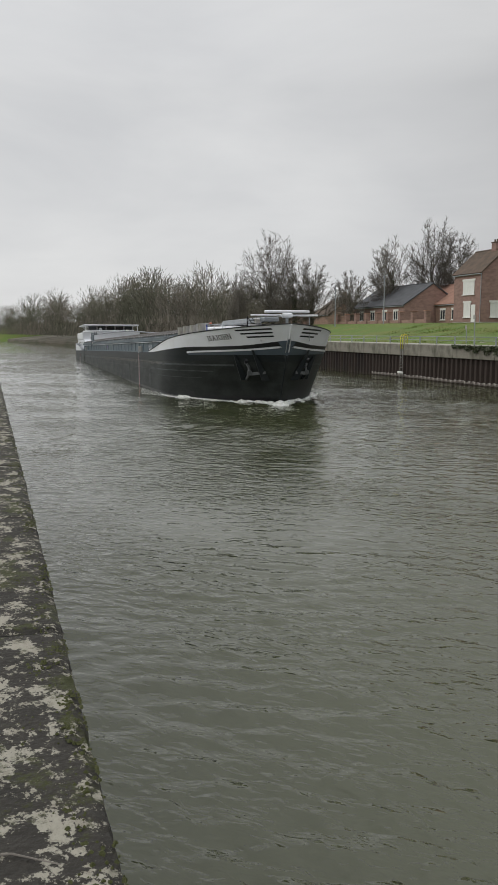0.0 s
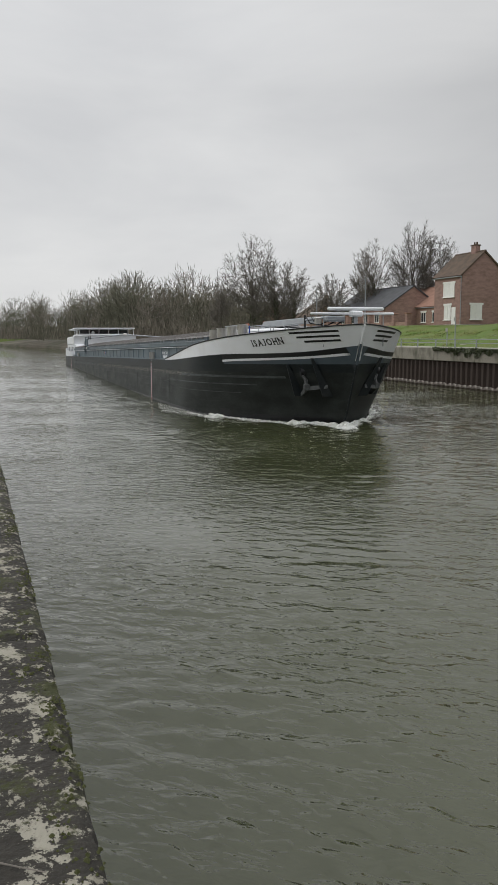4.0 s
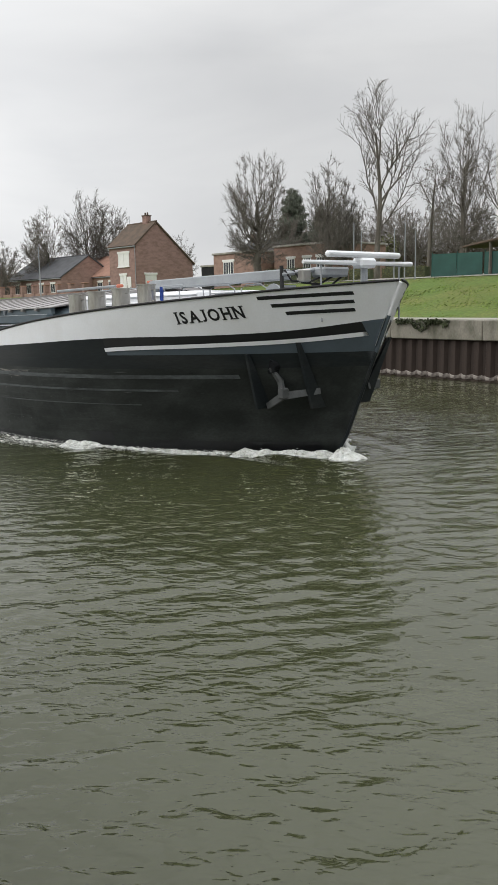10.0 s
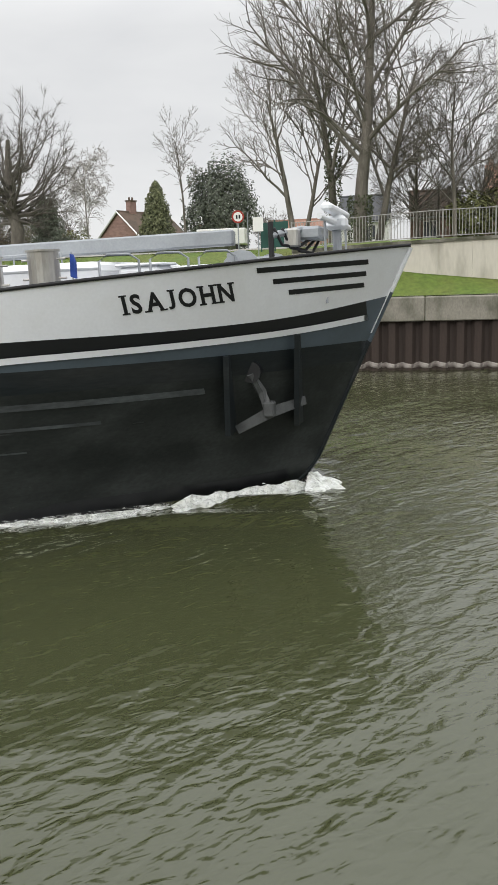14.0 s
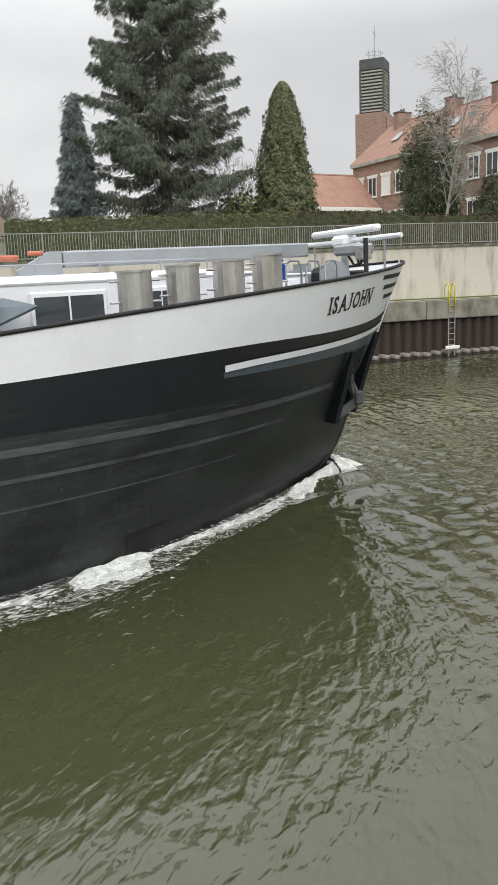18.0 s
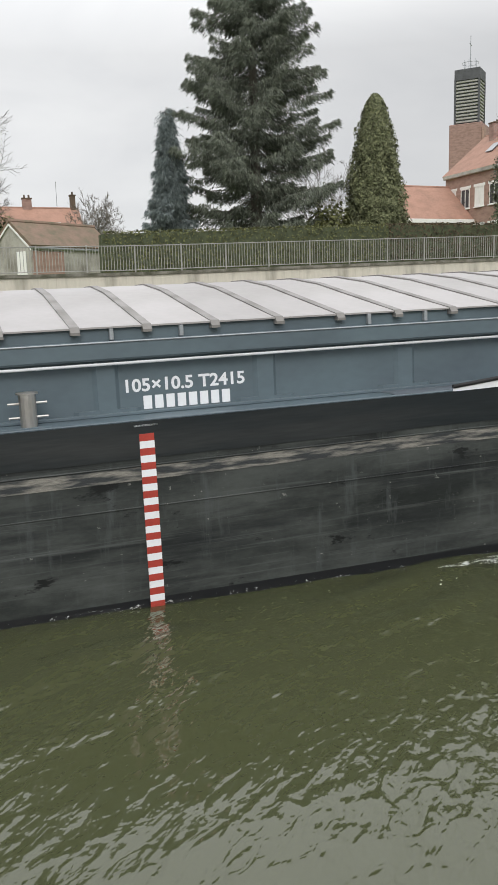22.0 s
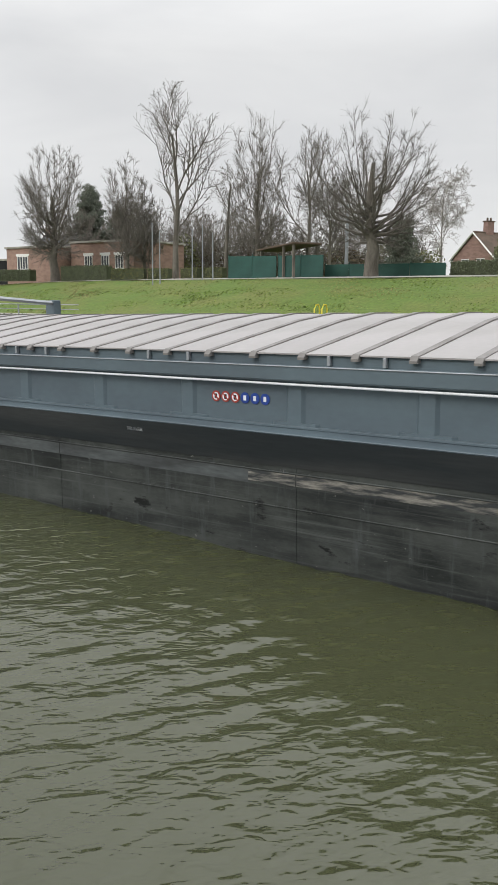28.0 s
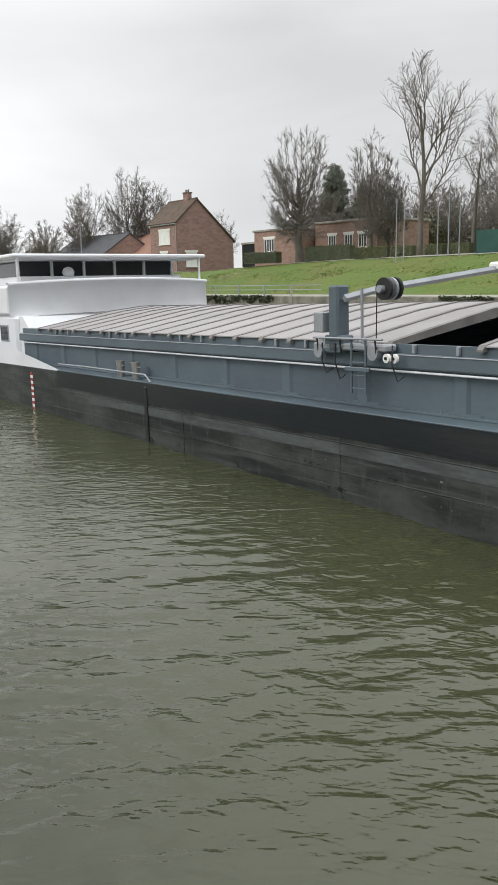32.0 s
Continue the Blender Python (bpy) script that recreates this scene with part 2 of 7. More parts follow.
def lace_mat(name="foam_lace", lo=0.52, hi=0.62, size=3.2):
    """Foam lace: white bubbles with open water showing through the holes."""
    m = mat(name, (0.8, 0.82, 0.8), 0.9, vary=0.2, scale=5, fine=40, bump=0.4, second=(0.6, 0.62, 0.57))
    n, l = m.node_tree.nodes, m.node_tree.links
    b = n["Principled BSDF"]
    co, no, rp, tr, mx = n.new("ShaderNodeTexCoord"), n.new("ShaderNodeTexNoise"), n.new("ShaderNodeMapRange"), n.new("ShaderNodeBsdfTransparent"), n.new("ShaderNodeMixShader")
    mp = n.new("ShaderNodeMapping")
    mp.inputs["Scale"].default_value = (0.6, 1.2, 1)
    no.inputs["Scale"].default_value, no.inputs["Detail"].default_value, no.inputs["Roughness"].default_value, no.inputs["Distortion"].default_value = size, 7, 0.7, 1.2
    rp.inputs["From Min"].default_value, rp.inputs["From Max"].default_value = lo, hi
    l.new(co.outputs["Object"], mp.inputs["Vector"])
    l.new(mp.outputs["Vector"], no.inputs["Vector"])
    l.new(no.outputs["Fac"], rp.inputs["Value"])
    l.new(rp.outputs["Result"], mx.inputs["Fac"])
    l.new(tr.outputs["BSDF"], mx.inputs[1])
    l.new(b.outputs["BSDF"], mx.inputs[2])
    l.new(mx.outputs["Shader"], n["Material Output"].inputs["Surface"])
    return m


def glass_mat(name, tint=(0.02, 0.025, 0.03), rough=0.05):
    m = bpy.data.materials.new(name)
    m.use_nodes = True
    b = m.node_tree.nodes["Principled BSDF"]
    b.inputs["Base Color"].default_value = (*tint, 1)
    b.inputs["Roughness"].default_value = rough
    return m


M_WATER = water_mat()
M_HULL = mat("black_hull_paint", (0.012, 0.016, 0.018), 0.5, vary=0.5, scale=0.5, fine=9, bump=0.05, second=(0.035, 0.037, 0.036), stretch=(0.25, 1, 3.0), cover=(0.45, 0.72), spec=0.3)
M_HULL_WORN = worn_hull_mat()
M_SCUFF = mat("peeled_hull_paint", (0.026, 0.030, 0.032), 0.7, vary=0.7, scale=6.0, fine=46, bump=0.2, second=(0.21, 0.2, 0.175), stretch=(0.3, 1, 2.4), cover=(0.43, 0.62))
M_RUB = mat("rubbed_strake_paint", (0.072, 0.082, 0.084), 0.6, vary=0.6, scale=2.2, fine=14, bump=0.12, second=(0.03, 0.033, 0.034), stretch=(0.3, 1, 1.5), cover=(0.45, 0.68))
M_ANCHOR = mat("dark_anchor_iron", (0.075, 0.08, 0.08), 0.6, vary=0.3, scale=4, bump=0.1)
M_WHITE = mat("white_ship_paint", (0.78, 0.80, 0.83), 0.4, vary=0.06, scale=0.8, fine=20, bump=0.02, second=(0.71, 0.72, 0.73))
M_GREY = mat("slate_grey_paint", (0.075, 0.098, 0.118), 0.45, vary=0.12, scale=0.7, fine=12, bump=0.03, second=(0.06, 0.078, 0.092))
M_COAM = mat("blue_grey_coaming_paint", (0.1, 0.136, 0.156), 0.5, vary=0.14, scale=0.8, fine=10, bump=0.04, second=(0.076, 0.1, 0.118), stretch=(0.5, 1, 1))
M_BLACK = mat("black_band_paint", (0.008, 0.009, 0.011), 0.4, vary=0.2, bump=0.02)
M_RED = mat("red_mark_paint", (0.38, 0.045, 0.03), 0.55, vary=0.2, bump=0.03)
M_HATCH = mat("weathered_aluminium_hatch", (0.325, 0.31, 0.308), 0.5, vary=0.1, scale=0.6, fine=8, bump=0.03, second=(0.28, 0.268, 0.26), obj_random=0.06)
# near-black for hollows: their inner shade is put into the colour
M_INNER_SHADE = mat("painted_inner_shade", (0.01, 0.01, 0.011), 0.9, vary=0.3)
M_STEEL = mat("stainless_steel", (0.5, 0.49, 0.47), 0.38, metal=0.85, vary=0.2, scale=4, fine=30, bump=0.04, second=(0.33, 0.31, 0.28), stretch=(1, 1, 0.3))
M_GALV = mat("galvanised_steel", (0.33, 0.35, 0.37), 0.5, metal=0.4, vary=0.15, scale=2, fine=25, bump=0.03)
M_RUBBER = mat("black_rubber", (0.012, 0.012, 0.013), 0.7, vary=0.2)
M_GLASS = glass_mat("dark_window_glass", (0.05, 0.058, 0.064))
M_BLUEC = mat("blue_cloth", (0.02, 0.06, 0.3), 0.8, vary=0.2)
M_ORANGE = mat("orange_plastic", (0.5, 0.15, 0.09), 0.6, vary=0.15)
M_DECK = mat("deck_paint", (0.10, 0.12, 0.14), 0.7, vary=0.2)
M_FOAM = mat("white_foam", (0.82, 0.84, 0.83), 0.9, vary=0.2, scale=6, fine=50, bump=0.5, second=(0.6, 0.63, 0.58))
M_LACE = lace_mat(lo=0.46, hi=0.74, size=9.0)
M_THREAD = lace_mat("foam_thread", 0.56, 0.8, 13.0)
M_FROTH = lace_mat("foam_froth", 0.24, 0.5, 20.0)
M_RIB = mat("dull_hatch_rib", (0.21, 0.2, 0.192), 0.6, vary=0.25, scale=2, fine=16, bump=0.05, second=(0.15, 0.142, 0.132))
M_CONC = mat("weathered_concrete", (0.40, 0.385, 0.34), 0.9, vary=0.3, scale=0.9, fine=14, bump=0.3, second=(0.2, 0.19, 0.16))
M_PILE = mat("rusty_sheet_pile", (0.04, 0.027, 0.021), 0.85, vary=0.4, scale=1.2, fine=12, bump=0.25, second=(0.02, 0.015, 0.013), stretch=(1, 1, 0.25))
M_CAP = mat("stained_capping_concrete", (0.25, 0.235, 0.195), 0.95, vary=0.4, scale=1.1, fine=14, bump=0.4, second=(0.10, 0.098, 0.07), stretch=(1, 1, 0.6), cover=(0.42, 0.66))
M_CRUST = mat("pale_waterline_crust", (0.34, 0.31, 0.28), 0.95, vary=0.4, scale=3, fine=20, bump=0.5, second=(0.12, 0.10, 0.09))
M_GRASS = mat("winter_grass", (0.088, 0.142, 0.02), 0.95, vary=0.6, scale=0.35, fine=5.0, bump=0.9, second=(0.135, 0.145, 0.036), cover=(0.42, 0.74))
M_TUFT = mat("grass_tuft", (0.12, 0.18, 0.03), 0.95, vary=0.3, scale=0.3, bump=0, second=(0.2, 0.185, 0.075), cover=(0.42, 0.66), island=0.45, thin=0.15)
M_PATH = mat("towpath_gravel", (0.36, 0.345, 0.31), 0.95, vary=0.2, scale=0.7, fine=12, bump=0.3, second=(0.27, 0.26, 0.22))
M_CREAM = mat("cream_rendered_wall", (0.54, 0.51, 0.435), 0.9, vary=0.16, scale=1.3, fine=9, bump=0.15, second=(0.3, 0.28, 0.23), stretch=(1, 1, 0.25), cover=(0.48, 0.7))
M_COPE = mat("blackened_coping", (0.2, 0.19, 0.16), 0.95, vary=0.4, scale=1.6, fine=14, bump=0.3, second=(0.075, 0.075, 0.05), cover=(0.4, 0.62))
M_RAIL = mat("grey_painted_rail", (0.33, 0.325, 0.3), 0.6, vary=0.2, bump=0.03)
M_HEDGE = mat("hedge_leaf", (0.135, 0.142, 0.055), 0.8, vary=0.4, island=0.5, bump=0, thin=0.2)
M_BROWNHEDGE = mat("brown_hedge_leaf", (0.10, 0.078, 0.045), 0.85, vary=0.4, island=0.5, bump=0, thin=0.2)
M_BARK = mat("grey_brown_bark", (0.165, 0.148, 0.125), 0.95, vary=0.4, scale=2, fine=12, bump=0.5, second=(0.07, 0.063, 0.05), stretch=(1, 1, 0.3))
M_TWIG = mat("bare_twigs", (0.175, 0.158, 0.138), 0.9, vary=0.3, bump=0, obj_random=0.2)
M_BIRCH = mat("pale_birch_twigs", (0.36, 0.335, 0.31), 0.9, vary=0.3, bump=0, second=(0.24, 0.22, 0.2))
M_FARTWIG = mat("distant_bare_twigs", (0.21, 0.19, 0.16), 0.95, vary=0.3, scale=0.07, bump=0, second=(0.14, 0.14, 0.10), cover=(0.42, 0.58), island=0.3)
M_NEEDLE = mat("spruce_needles", (0.165, 0.185, 0.142), 0.8, vary=0.4, bump=0, island=0.45, thin=0.2)
M_BLUENEEDLE = mat("blue_spruce_needles", (0.2, 0.238, 0.235), 0.8, vary=0.4, bump=0, island=0.4, thin=0.2)
M_THUJA = mat("thuja_foliage", (0.18, 0.195, 0.1), 0.8, vary=0.4, bump=0, island=0.45, thin=0.2)
# ivy leaves, and the cores of hedges and thujas, dark for inner shade
M_IVY_AND_CORE = mat("ivy_leaf_and_shade_core", (0.085, 0.102, 0.05), 0.6, vary=0.4, bump=0, island=0.4, thin=0.2)
M_BRICK = mat("red_brick", (0.31, 0.2, 0.17), 0.9, vary=0.25, scale=1.5, fine=14, bump=0.25, second=(0.22, 0.14, 0.118), stretch=(1, 1, 2.5))
M_BRICK2 = mat("orange_brick", (0.34, 0.225, 0.18), 0.9, vary=0.25, scale=1.5, fine=14, bump=0.25, second=(0.245, 0.16, 0.125), stretch=(1, 1, 2.5))
M_TILE = mat("orange_clay_tile", (0.32, 0.18, 0.13), 0.85, vary=0.25, scale=1.2, fine=7, bump=0.3, second=(0.26, 0.15, 0.11), obj_random=0.1)
M_TILE_BROWN = mat("brown_clay_tile", (0.115, 0.078, 0.055), 0.9, vary=0.3, scale=1.2, fine=9, bump=0.3, second=(0.075, 0.06, 0.045))
M_SLATE = mat("grey_slate", (0.075, 0.078, 0.085), 0.7, vary=0.25, scale=1, fine=8, bump=0.2)
M_WPAINT = mat("white_window_paint", (0.78, 0.78, 0.75), 0.5, vary=0.06, bump=0.02)
M_GREENFENCE = mat("green_fence_panel", (0.015, 0.075, 0.06), 0.6, vary=0.25, scale=1, bump=0.05)
M_YELLOW = mat("yellow_paint", (0.72, 0.62, 0.06), 0.5, vary=0.12, bump=0.02)
M_QUAY = quay_mat()
M_MOSS = mat("green_moss", (0.045, 0.05, 0.010), 0.95, vary=0.4, scale=8, fine=60, bump=0.9, second=(0.045, 0.05, 0.012))
M_TILE_SHED = mat("mossy_red_tile", (0.2, 0.135, 0.1), 0.9, vary=0.35, scale=1.6, fine=10, bump=0.3, second=(0.13, 0.115, 0.075))

# ---- mesh helpers ----
class Shape:
    """Vertices and faces gathered for one mesh."""

    def __init__(self):
        self.v, self.f = [], []

    def add(self, verts, faces):
        k = len(self.v)
        self.v += [tuple(p) for p in verts]
        self.f += [tuple(i + k for i in f) for f in faces]
        return self

    def box(self, x0, x1, y0, y1, z0, z1, ch=0.0, m=None):
        """A box, its edges chamfered by ch."""
        lo, hi = (x0, y0, z0), (x1, y1, z1)
        ch = min(ch, 0.45 * min(b - a for a, b in zip(lo, hi)))
        if ch <= 0:
            vs = [(x, y, z) for z in (z0, z1) for y in (y0, y1) for x in (x0, x1)]
            fs = [(0, 2, 3, 1), (4, 5, 7, 6), (0, 1, 5, 4), (2, 6, 7, 3), (0, 4, 6, 2), (1, 3, 7, 5)]
        else:
            vs, ix = [], {}
            for c in range(8):
                s = [(c >> k) & 1 for k in range(3)]
                for ax in range(3):
                    p = []
                    for k in range(3):
                        q = hi[k] if s[k] else lo[k]
                        if k != ax:
                            q += -ch if s[k] else ch
                        p.append(q)
                    ix[c, ax] = len(vs)
                    vs.append(p)
            fs = []
            for ax in range(3):
                a, b = [(1, 2), (2, 0), (0, 1)][ax]
                for s in (0, 1):
                    cs = [(s << ax) | (i << a) | (j << b) for i, j in ((0, 0), (1, 0), (1, 1), (0, 1))]
                    f = [ix[c, ax] for c in cs]
                    fs.append(tuple(f if s else f[::-1]))
                for i in (0, 1):
                    for j in (0, 1):
                        c0 = (i << a) | (j << b)
                        c1 = c0 | (1 << ax)
                        f = [ix[c0, a], ix[c1, a], ix[c1, b], ix[c0, b]]
                        fs.append(tuple(f if i != j else f[::-1]))
            for c in range(8):
                f = [ix[c, 0], ix[c, 1], ix[c, 2]]
                fs.append(tuple(f if bin(c).count("1") % 2 else f[::-1]))
        if m is not None:
            vs = [m @ Vector(p) for p in vs]
        return self.add(vs, fs)

    def tube(self, pts, radii, n=8, caps=True):
        """A round bar through the points."""
        pts = [Vector(p) for p in pts]
        if not hasattr(radii, "__len__"):
            radii = [radii] * len(pts)
        vs, fs = [], []
        for i, p in enumerate(pts):
            d = (pts[min(i + 1, len(pts) - 1)] - pts[max(i - 1, 0)]).normalized()
            u = d.cross(Vector((0, 0, 1)) if abs(d.z) < 0.95 else Vector((1, 0, 0))).normalized()
            w = d.cross(u)
            for k in range(n):
                a = 2 * math.pi * k / n
                vs.append(p + (u * math.cos(a) + w * math.sin(a)) * radii[i])
        for i in range(len(pts) - 1):
            for k in range(n):
                a, b = i * n + k, i * n + (k + 1) % n
                fs.append((a, a + n, b + n, b))
        if caps:
            fs.append(tuple(range(n)))
            fs.append(tuple(range((len(pts) - 1) * n, len(pts) * n))[::-1])
        return self.add(vs, fs)

    def prism(self, poly, axis, a, b):
        """A flat outline drawn out from a to b along an axis (0, 1 or 2)."""
        def put(p, t):
            q = list(p)
            q.insert(axis, t)
            return q
        n = len(poly)
        vs = [put(p, a) for p in poly] + [put(p, b) for p in poly]
        fs = [tuple(range(n))[::-1], tuple(range(n, 2 * n))] + [(i, (i + 1) % n, n + (i + 1) % n, n + i) for i in range(n)]
        return self.add(vs, fs)

    def sheet(self, rows):
        """A grid of points joined into quads."""
        n = len(rows[0])
        fs = [(i * n + j, i * n + j + 1, (i + 1) * n + j + 1, (i + 1) * n + j) for i in range(len(rows) - 1) for j in range(n - 1)]
        return self.add([p for r in rows for p in r], fs)

    def mesh(self, name, material, smooth=False):
        me = bpy.data.meshes.new(name)
        me.from_pydata(self.v, [], self.f)
        if material:
            me.materials.append(material)
        if smooth:
            me.polygons.foreach_set("use_smooth", [True] * len(me.polygons))
        me.update()
        return me


def part(name, shape, material, parent=None, label="", smooth=False, recalc=False):
    """Links a shape as one mesh object under a thing or part."""
    me = shape.mesh(name, material, smooth)
    if recalc:
        bm = bmesh.new()
        bm.from_mesh(me)
        bmesh.ops.recalc_face_normals(bm, faces=bm.faces)
        bm.to_mesh(me)
        bm.free()
    ob = new(name, me)
    if parent is not None:
        ob.parent = parent
    if label:
        ob["label"] = label
    return ob


def share(name, me, parent, m, label=""):
    """Another object on the same mesh."""
    ob = new(name, me)
    ob.parent = parent
    ob.matrix_basis = m
    if label:
        ob["label"] = label
    return ob


def thing(name, m, label, category, group=""):
    return tagged(set_pose(new(name), m), label, category, group)


def set_pose(ob, m):
    ob.matrix_basis = m
    return ob


def polar(az, dist, z=0.0):
    """A place by its bearing to the left of straight across the canal, and its distance."""
    return Vector((-math.sin(radians(az)) * dist, math.cos(radians(az)) * dist, z))


def ease(x, knots):
    """Smooth curve through (x, y) knots."""
    xs, ys = zip(*knots)
    return float(np.interp(x, xs, ys))


def wall_y(x):
    """The far quay's front edge, across the canal."""
    y = 36.0 - 0.01 * max(x, -76)
    return y - 28 * (max(0, -76 - x) / 427) ** 3


def lettering(text, size, bold=0.0):
    """Flat letters of the built-in font as vertices and faces."""
    cu = bpy.data.curves.new("letters", "FONT")
    cu.body, cu.size, cu.resolution_u, cu.offset = text, size, 3, bold
    ob = bpy.data.objects.new("letters", cu)
    scene.collection.objects.link(ob)
    me = bpy.data.meshes.new_from_object(ob)
    vs, fs = [tuple(v.co) for v in me.vertices], [tuple(p.vertices) for p in me.polygons]
    bpy.data.objects.remove(ob)
    bpy.data.meshes.remove(me)
    return vs, fs

# ---- water, quays, banks ----
def ground_z(x, d):
    """Height of the far side's ground at d metres behind the quay's front edge."""
    bank = ease(d, [(0, 3.12), (3.4, 3.16), (4.4, 3.38), (8.5, 4.65), (12.5, 5.72), (15, 5.9), (60, 6.0), (140, 6.4), (1500, 8)])
    if d > 4 and x < -50:
        bank -= min(1, (d - 4) / 8) * ease(x, [(-140, 0.35), (-95, 0.45), (-75, 0.62), (-58, 0.1), (-50, 0)])
    yard = ease(d, [(0, 3.12), (1.9, 3.16), (2.05, ease(x, [(-6, 5.2), (10, 5.55), (35, 6.1), (60, 6.4)])), (15, 6.1), (60, 6.5), (140, 7), (1500, 8)])
    # the grass ramp that runs down along the foot of the cream wall
    if x < -6:
        return bank
    if d > 2.0:
        return yard
    ramp = ease(d, [(0, 3.12), (0.8, 3.16), (1.95, ease(x, [(-6, 4.9), (0, 4.05), (7, 3.25), (9, 3.16)]))])
    return ramp


def water():
    s = Shape()
    s.sheet([[(x, y, 0.0) for x in (-1500, -400, -120, -40, 0, 40, 120, 400, 1500)] for y in (-700, -60, 2.0, 20, 60, 700)])
    s.v = [(x, y, -0.09) for x, y, _ in s.v]
    W = tagged(part("water", s, M_WATER), "grey-green rippled canal water", "water", kind="structure")
    # the reach before the viewer, with its waves in relief
    rng = np.random.RandomState(4)
    xs = np.concatenate([-175 + np.arange(0, 90, 0.45), -85 + np.arange(0, 45, 0.15), -40 + np.arange(0, 75, 0.1)])
    ys = np.concatenate([np.arange(0.15, 16, 0.1), np.arange(16, 37.3, 0.2)])
    X, Y = np.meshgrid(xs, ys)
    Z = np.zeros_like(X)
    for lo, hi, count, slope in ((0.34, 0.6, 34, 0.082), (0.6, 1.3, 18, 0.03), (2.0, 5.0, 8, 0.013)):
        for _ in range(count):
            k = 2 * math.pi / rng.uniform(lo, hi)
            a = radians(rng.normal(145, 30))
            Z += slope * math.sqrt(2 / count) / k * np.sin(k * (X * math.cos(a) + Y * math.sin(a)) + rng.uniform(0, 6.3))
    # gusts: stronger and weaker patches
    gust = np.ones_like(X)
    for _ in range(14):
        k, a = 2 * math.pi / rng.uniform(6, 24), rng.uniform(0, 6.3)
        gust += 0.16 * np.sin(k * (X * math.cos(a) + Y * math.sin(a)) + rng.uniform(0, 6.3))
    # livelier to the right, calmer up the canal
    Z *= np.clip(gust, 0.35, 1.7) * (1 + 0.18 * np.clip((X + 3) / 12, 0, 1)) * (1 - 0.35 * np.clip((-8 - X) / 14, 0, 1))
    Z -= 0.085 * np.clip((-165 - X) / 8, 0, 1) + 0.085 * np.clip((X - 30) / 4, 0, 1)
    n, m = Y.shape[1], Y.shape[0]
    q = (np.arange(m - 1)[:, None] * n + np.arange(n - 1)[None, :]).ravel()
    waves = Shape()
    waves.v = np.stack([X.ravel(), Y.ravel(), Z.ravel()], 1).tolist()
    waves.f = np.stack([q, q + 1, q + n + 1, q + n], 1).tolist()
    part("waves", waves, M_WATER, W, smooth=True)
    return W


def far_ground():
    """One sheet from the far quay's edge to the horizon."""
    s = Shape()
    xs = sorted(set([-1500, -1000, -700, -500, -400, -330, -280, -240, -200, -170, -150, -130] + [-120 + 4 * i for i in range(28)] + [-8.5, -7, -6.01] + [-6 + 2.0 * i for i in range(14)] + [24 + 4 * i for i in range(15)] + [90, 110, 140, 200, 300, 500, 900, 1500]))
    ds = [0.6, 1.2, 1.99, 2.3, 3.4, 4.4, 6, 7.5, 9, 10.5, 12.5, 15, 20, 28, 40, 60, 90, 140, 250, 500, 1500]
    rows = []
    for x in xs:
        y0 = wall_y(x) if x > -420 else wall_y(-420) - (-420 - x) * 0.9
        row = []
        for d in ds:
            z = ground_z(x, d)
            if x < -290:
                z = min(z, (d - 0.6) * 0.5 - 0.3)
            if 4 < d < 30:
                z += 0.07 * noise.noise(Vector((x * 0.15, d * 0.4, 3)))
            row.append((x, y0 + d, z))
        rows.append(row)
    s.sheet([list(r) for r in zip(*rows)])
    return tagged(part("ground", s, M_GRASS), "sloping green winter grass bank", "ground", kind="structure")


def grass_tufts():
    """Uneven tufts over the bank."""
    rng = random.Random(31)
    s = Shape()
    for _ in range(34000):
        x = -4 - 84 * rng.random() ** 1.2
        d = rng.uniform(3.6, 13.5) if x < -6.5 else rng.uniform(0.9, 1.9)
        rich = noise.noise(Vector((x * 0.35, d * 0.5, 2)))
        if rich < rng.uniform(-0.5, 0.25):
            continue
        z = ground_z(x, d) - 0.02
        h = rng.uniform(0.02, 0.06) * (1 + 0.7 * rich)
        tip = Vector((rng.gauss(0, 0.07), rng.uniform(0.04, 0.2), h + 0.04))
        w = Vector((rng.gauss(0, 1), rng.gauss(0, 1), 0)).normalized() * rng.uniform(0.04, 0.09)
        p = Vector((x, wall_y(x) + d, z))
        k = len(s.v)
        s.v += [tuple(p - w), tuple(p + w), tuple(p + tip)]
        s.f.append((k, k + 1, k + 2))
    tagged(part("grass_tufts", s, M_TUFT), "tufts of winter grass on the bank", "grass", kind="stuff")


def towpath():
    s = Shape()
    xs = [-300, -250, -200, -160, -130, -110] + [-96 + 6 * i for i in range(26)] + [70, 100, 150]
    s.sheet([[(x, wall_y(x) + d, 3.17 + 0.02 * (d > 0.7)) for x in xs if x < -5] for d in (0.55, 1.0, 2.2, 3.35)])
    s.sheet([[(x, wall_y(x) + d, 3.185) for x in xs if x > -11] for d in (0.55, 0.9, 1.85)])
    return tagged(part("towpath", s, M_PATH), "pale gravel towpath along the quay", "path", kind="structure")


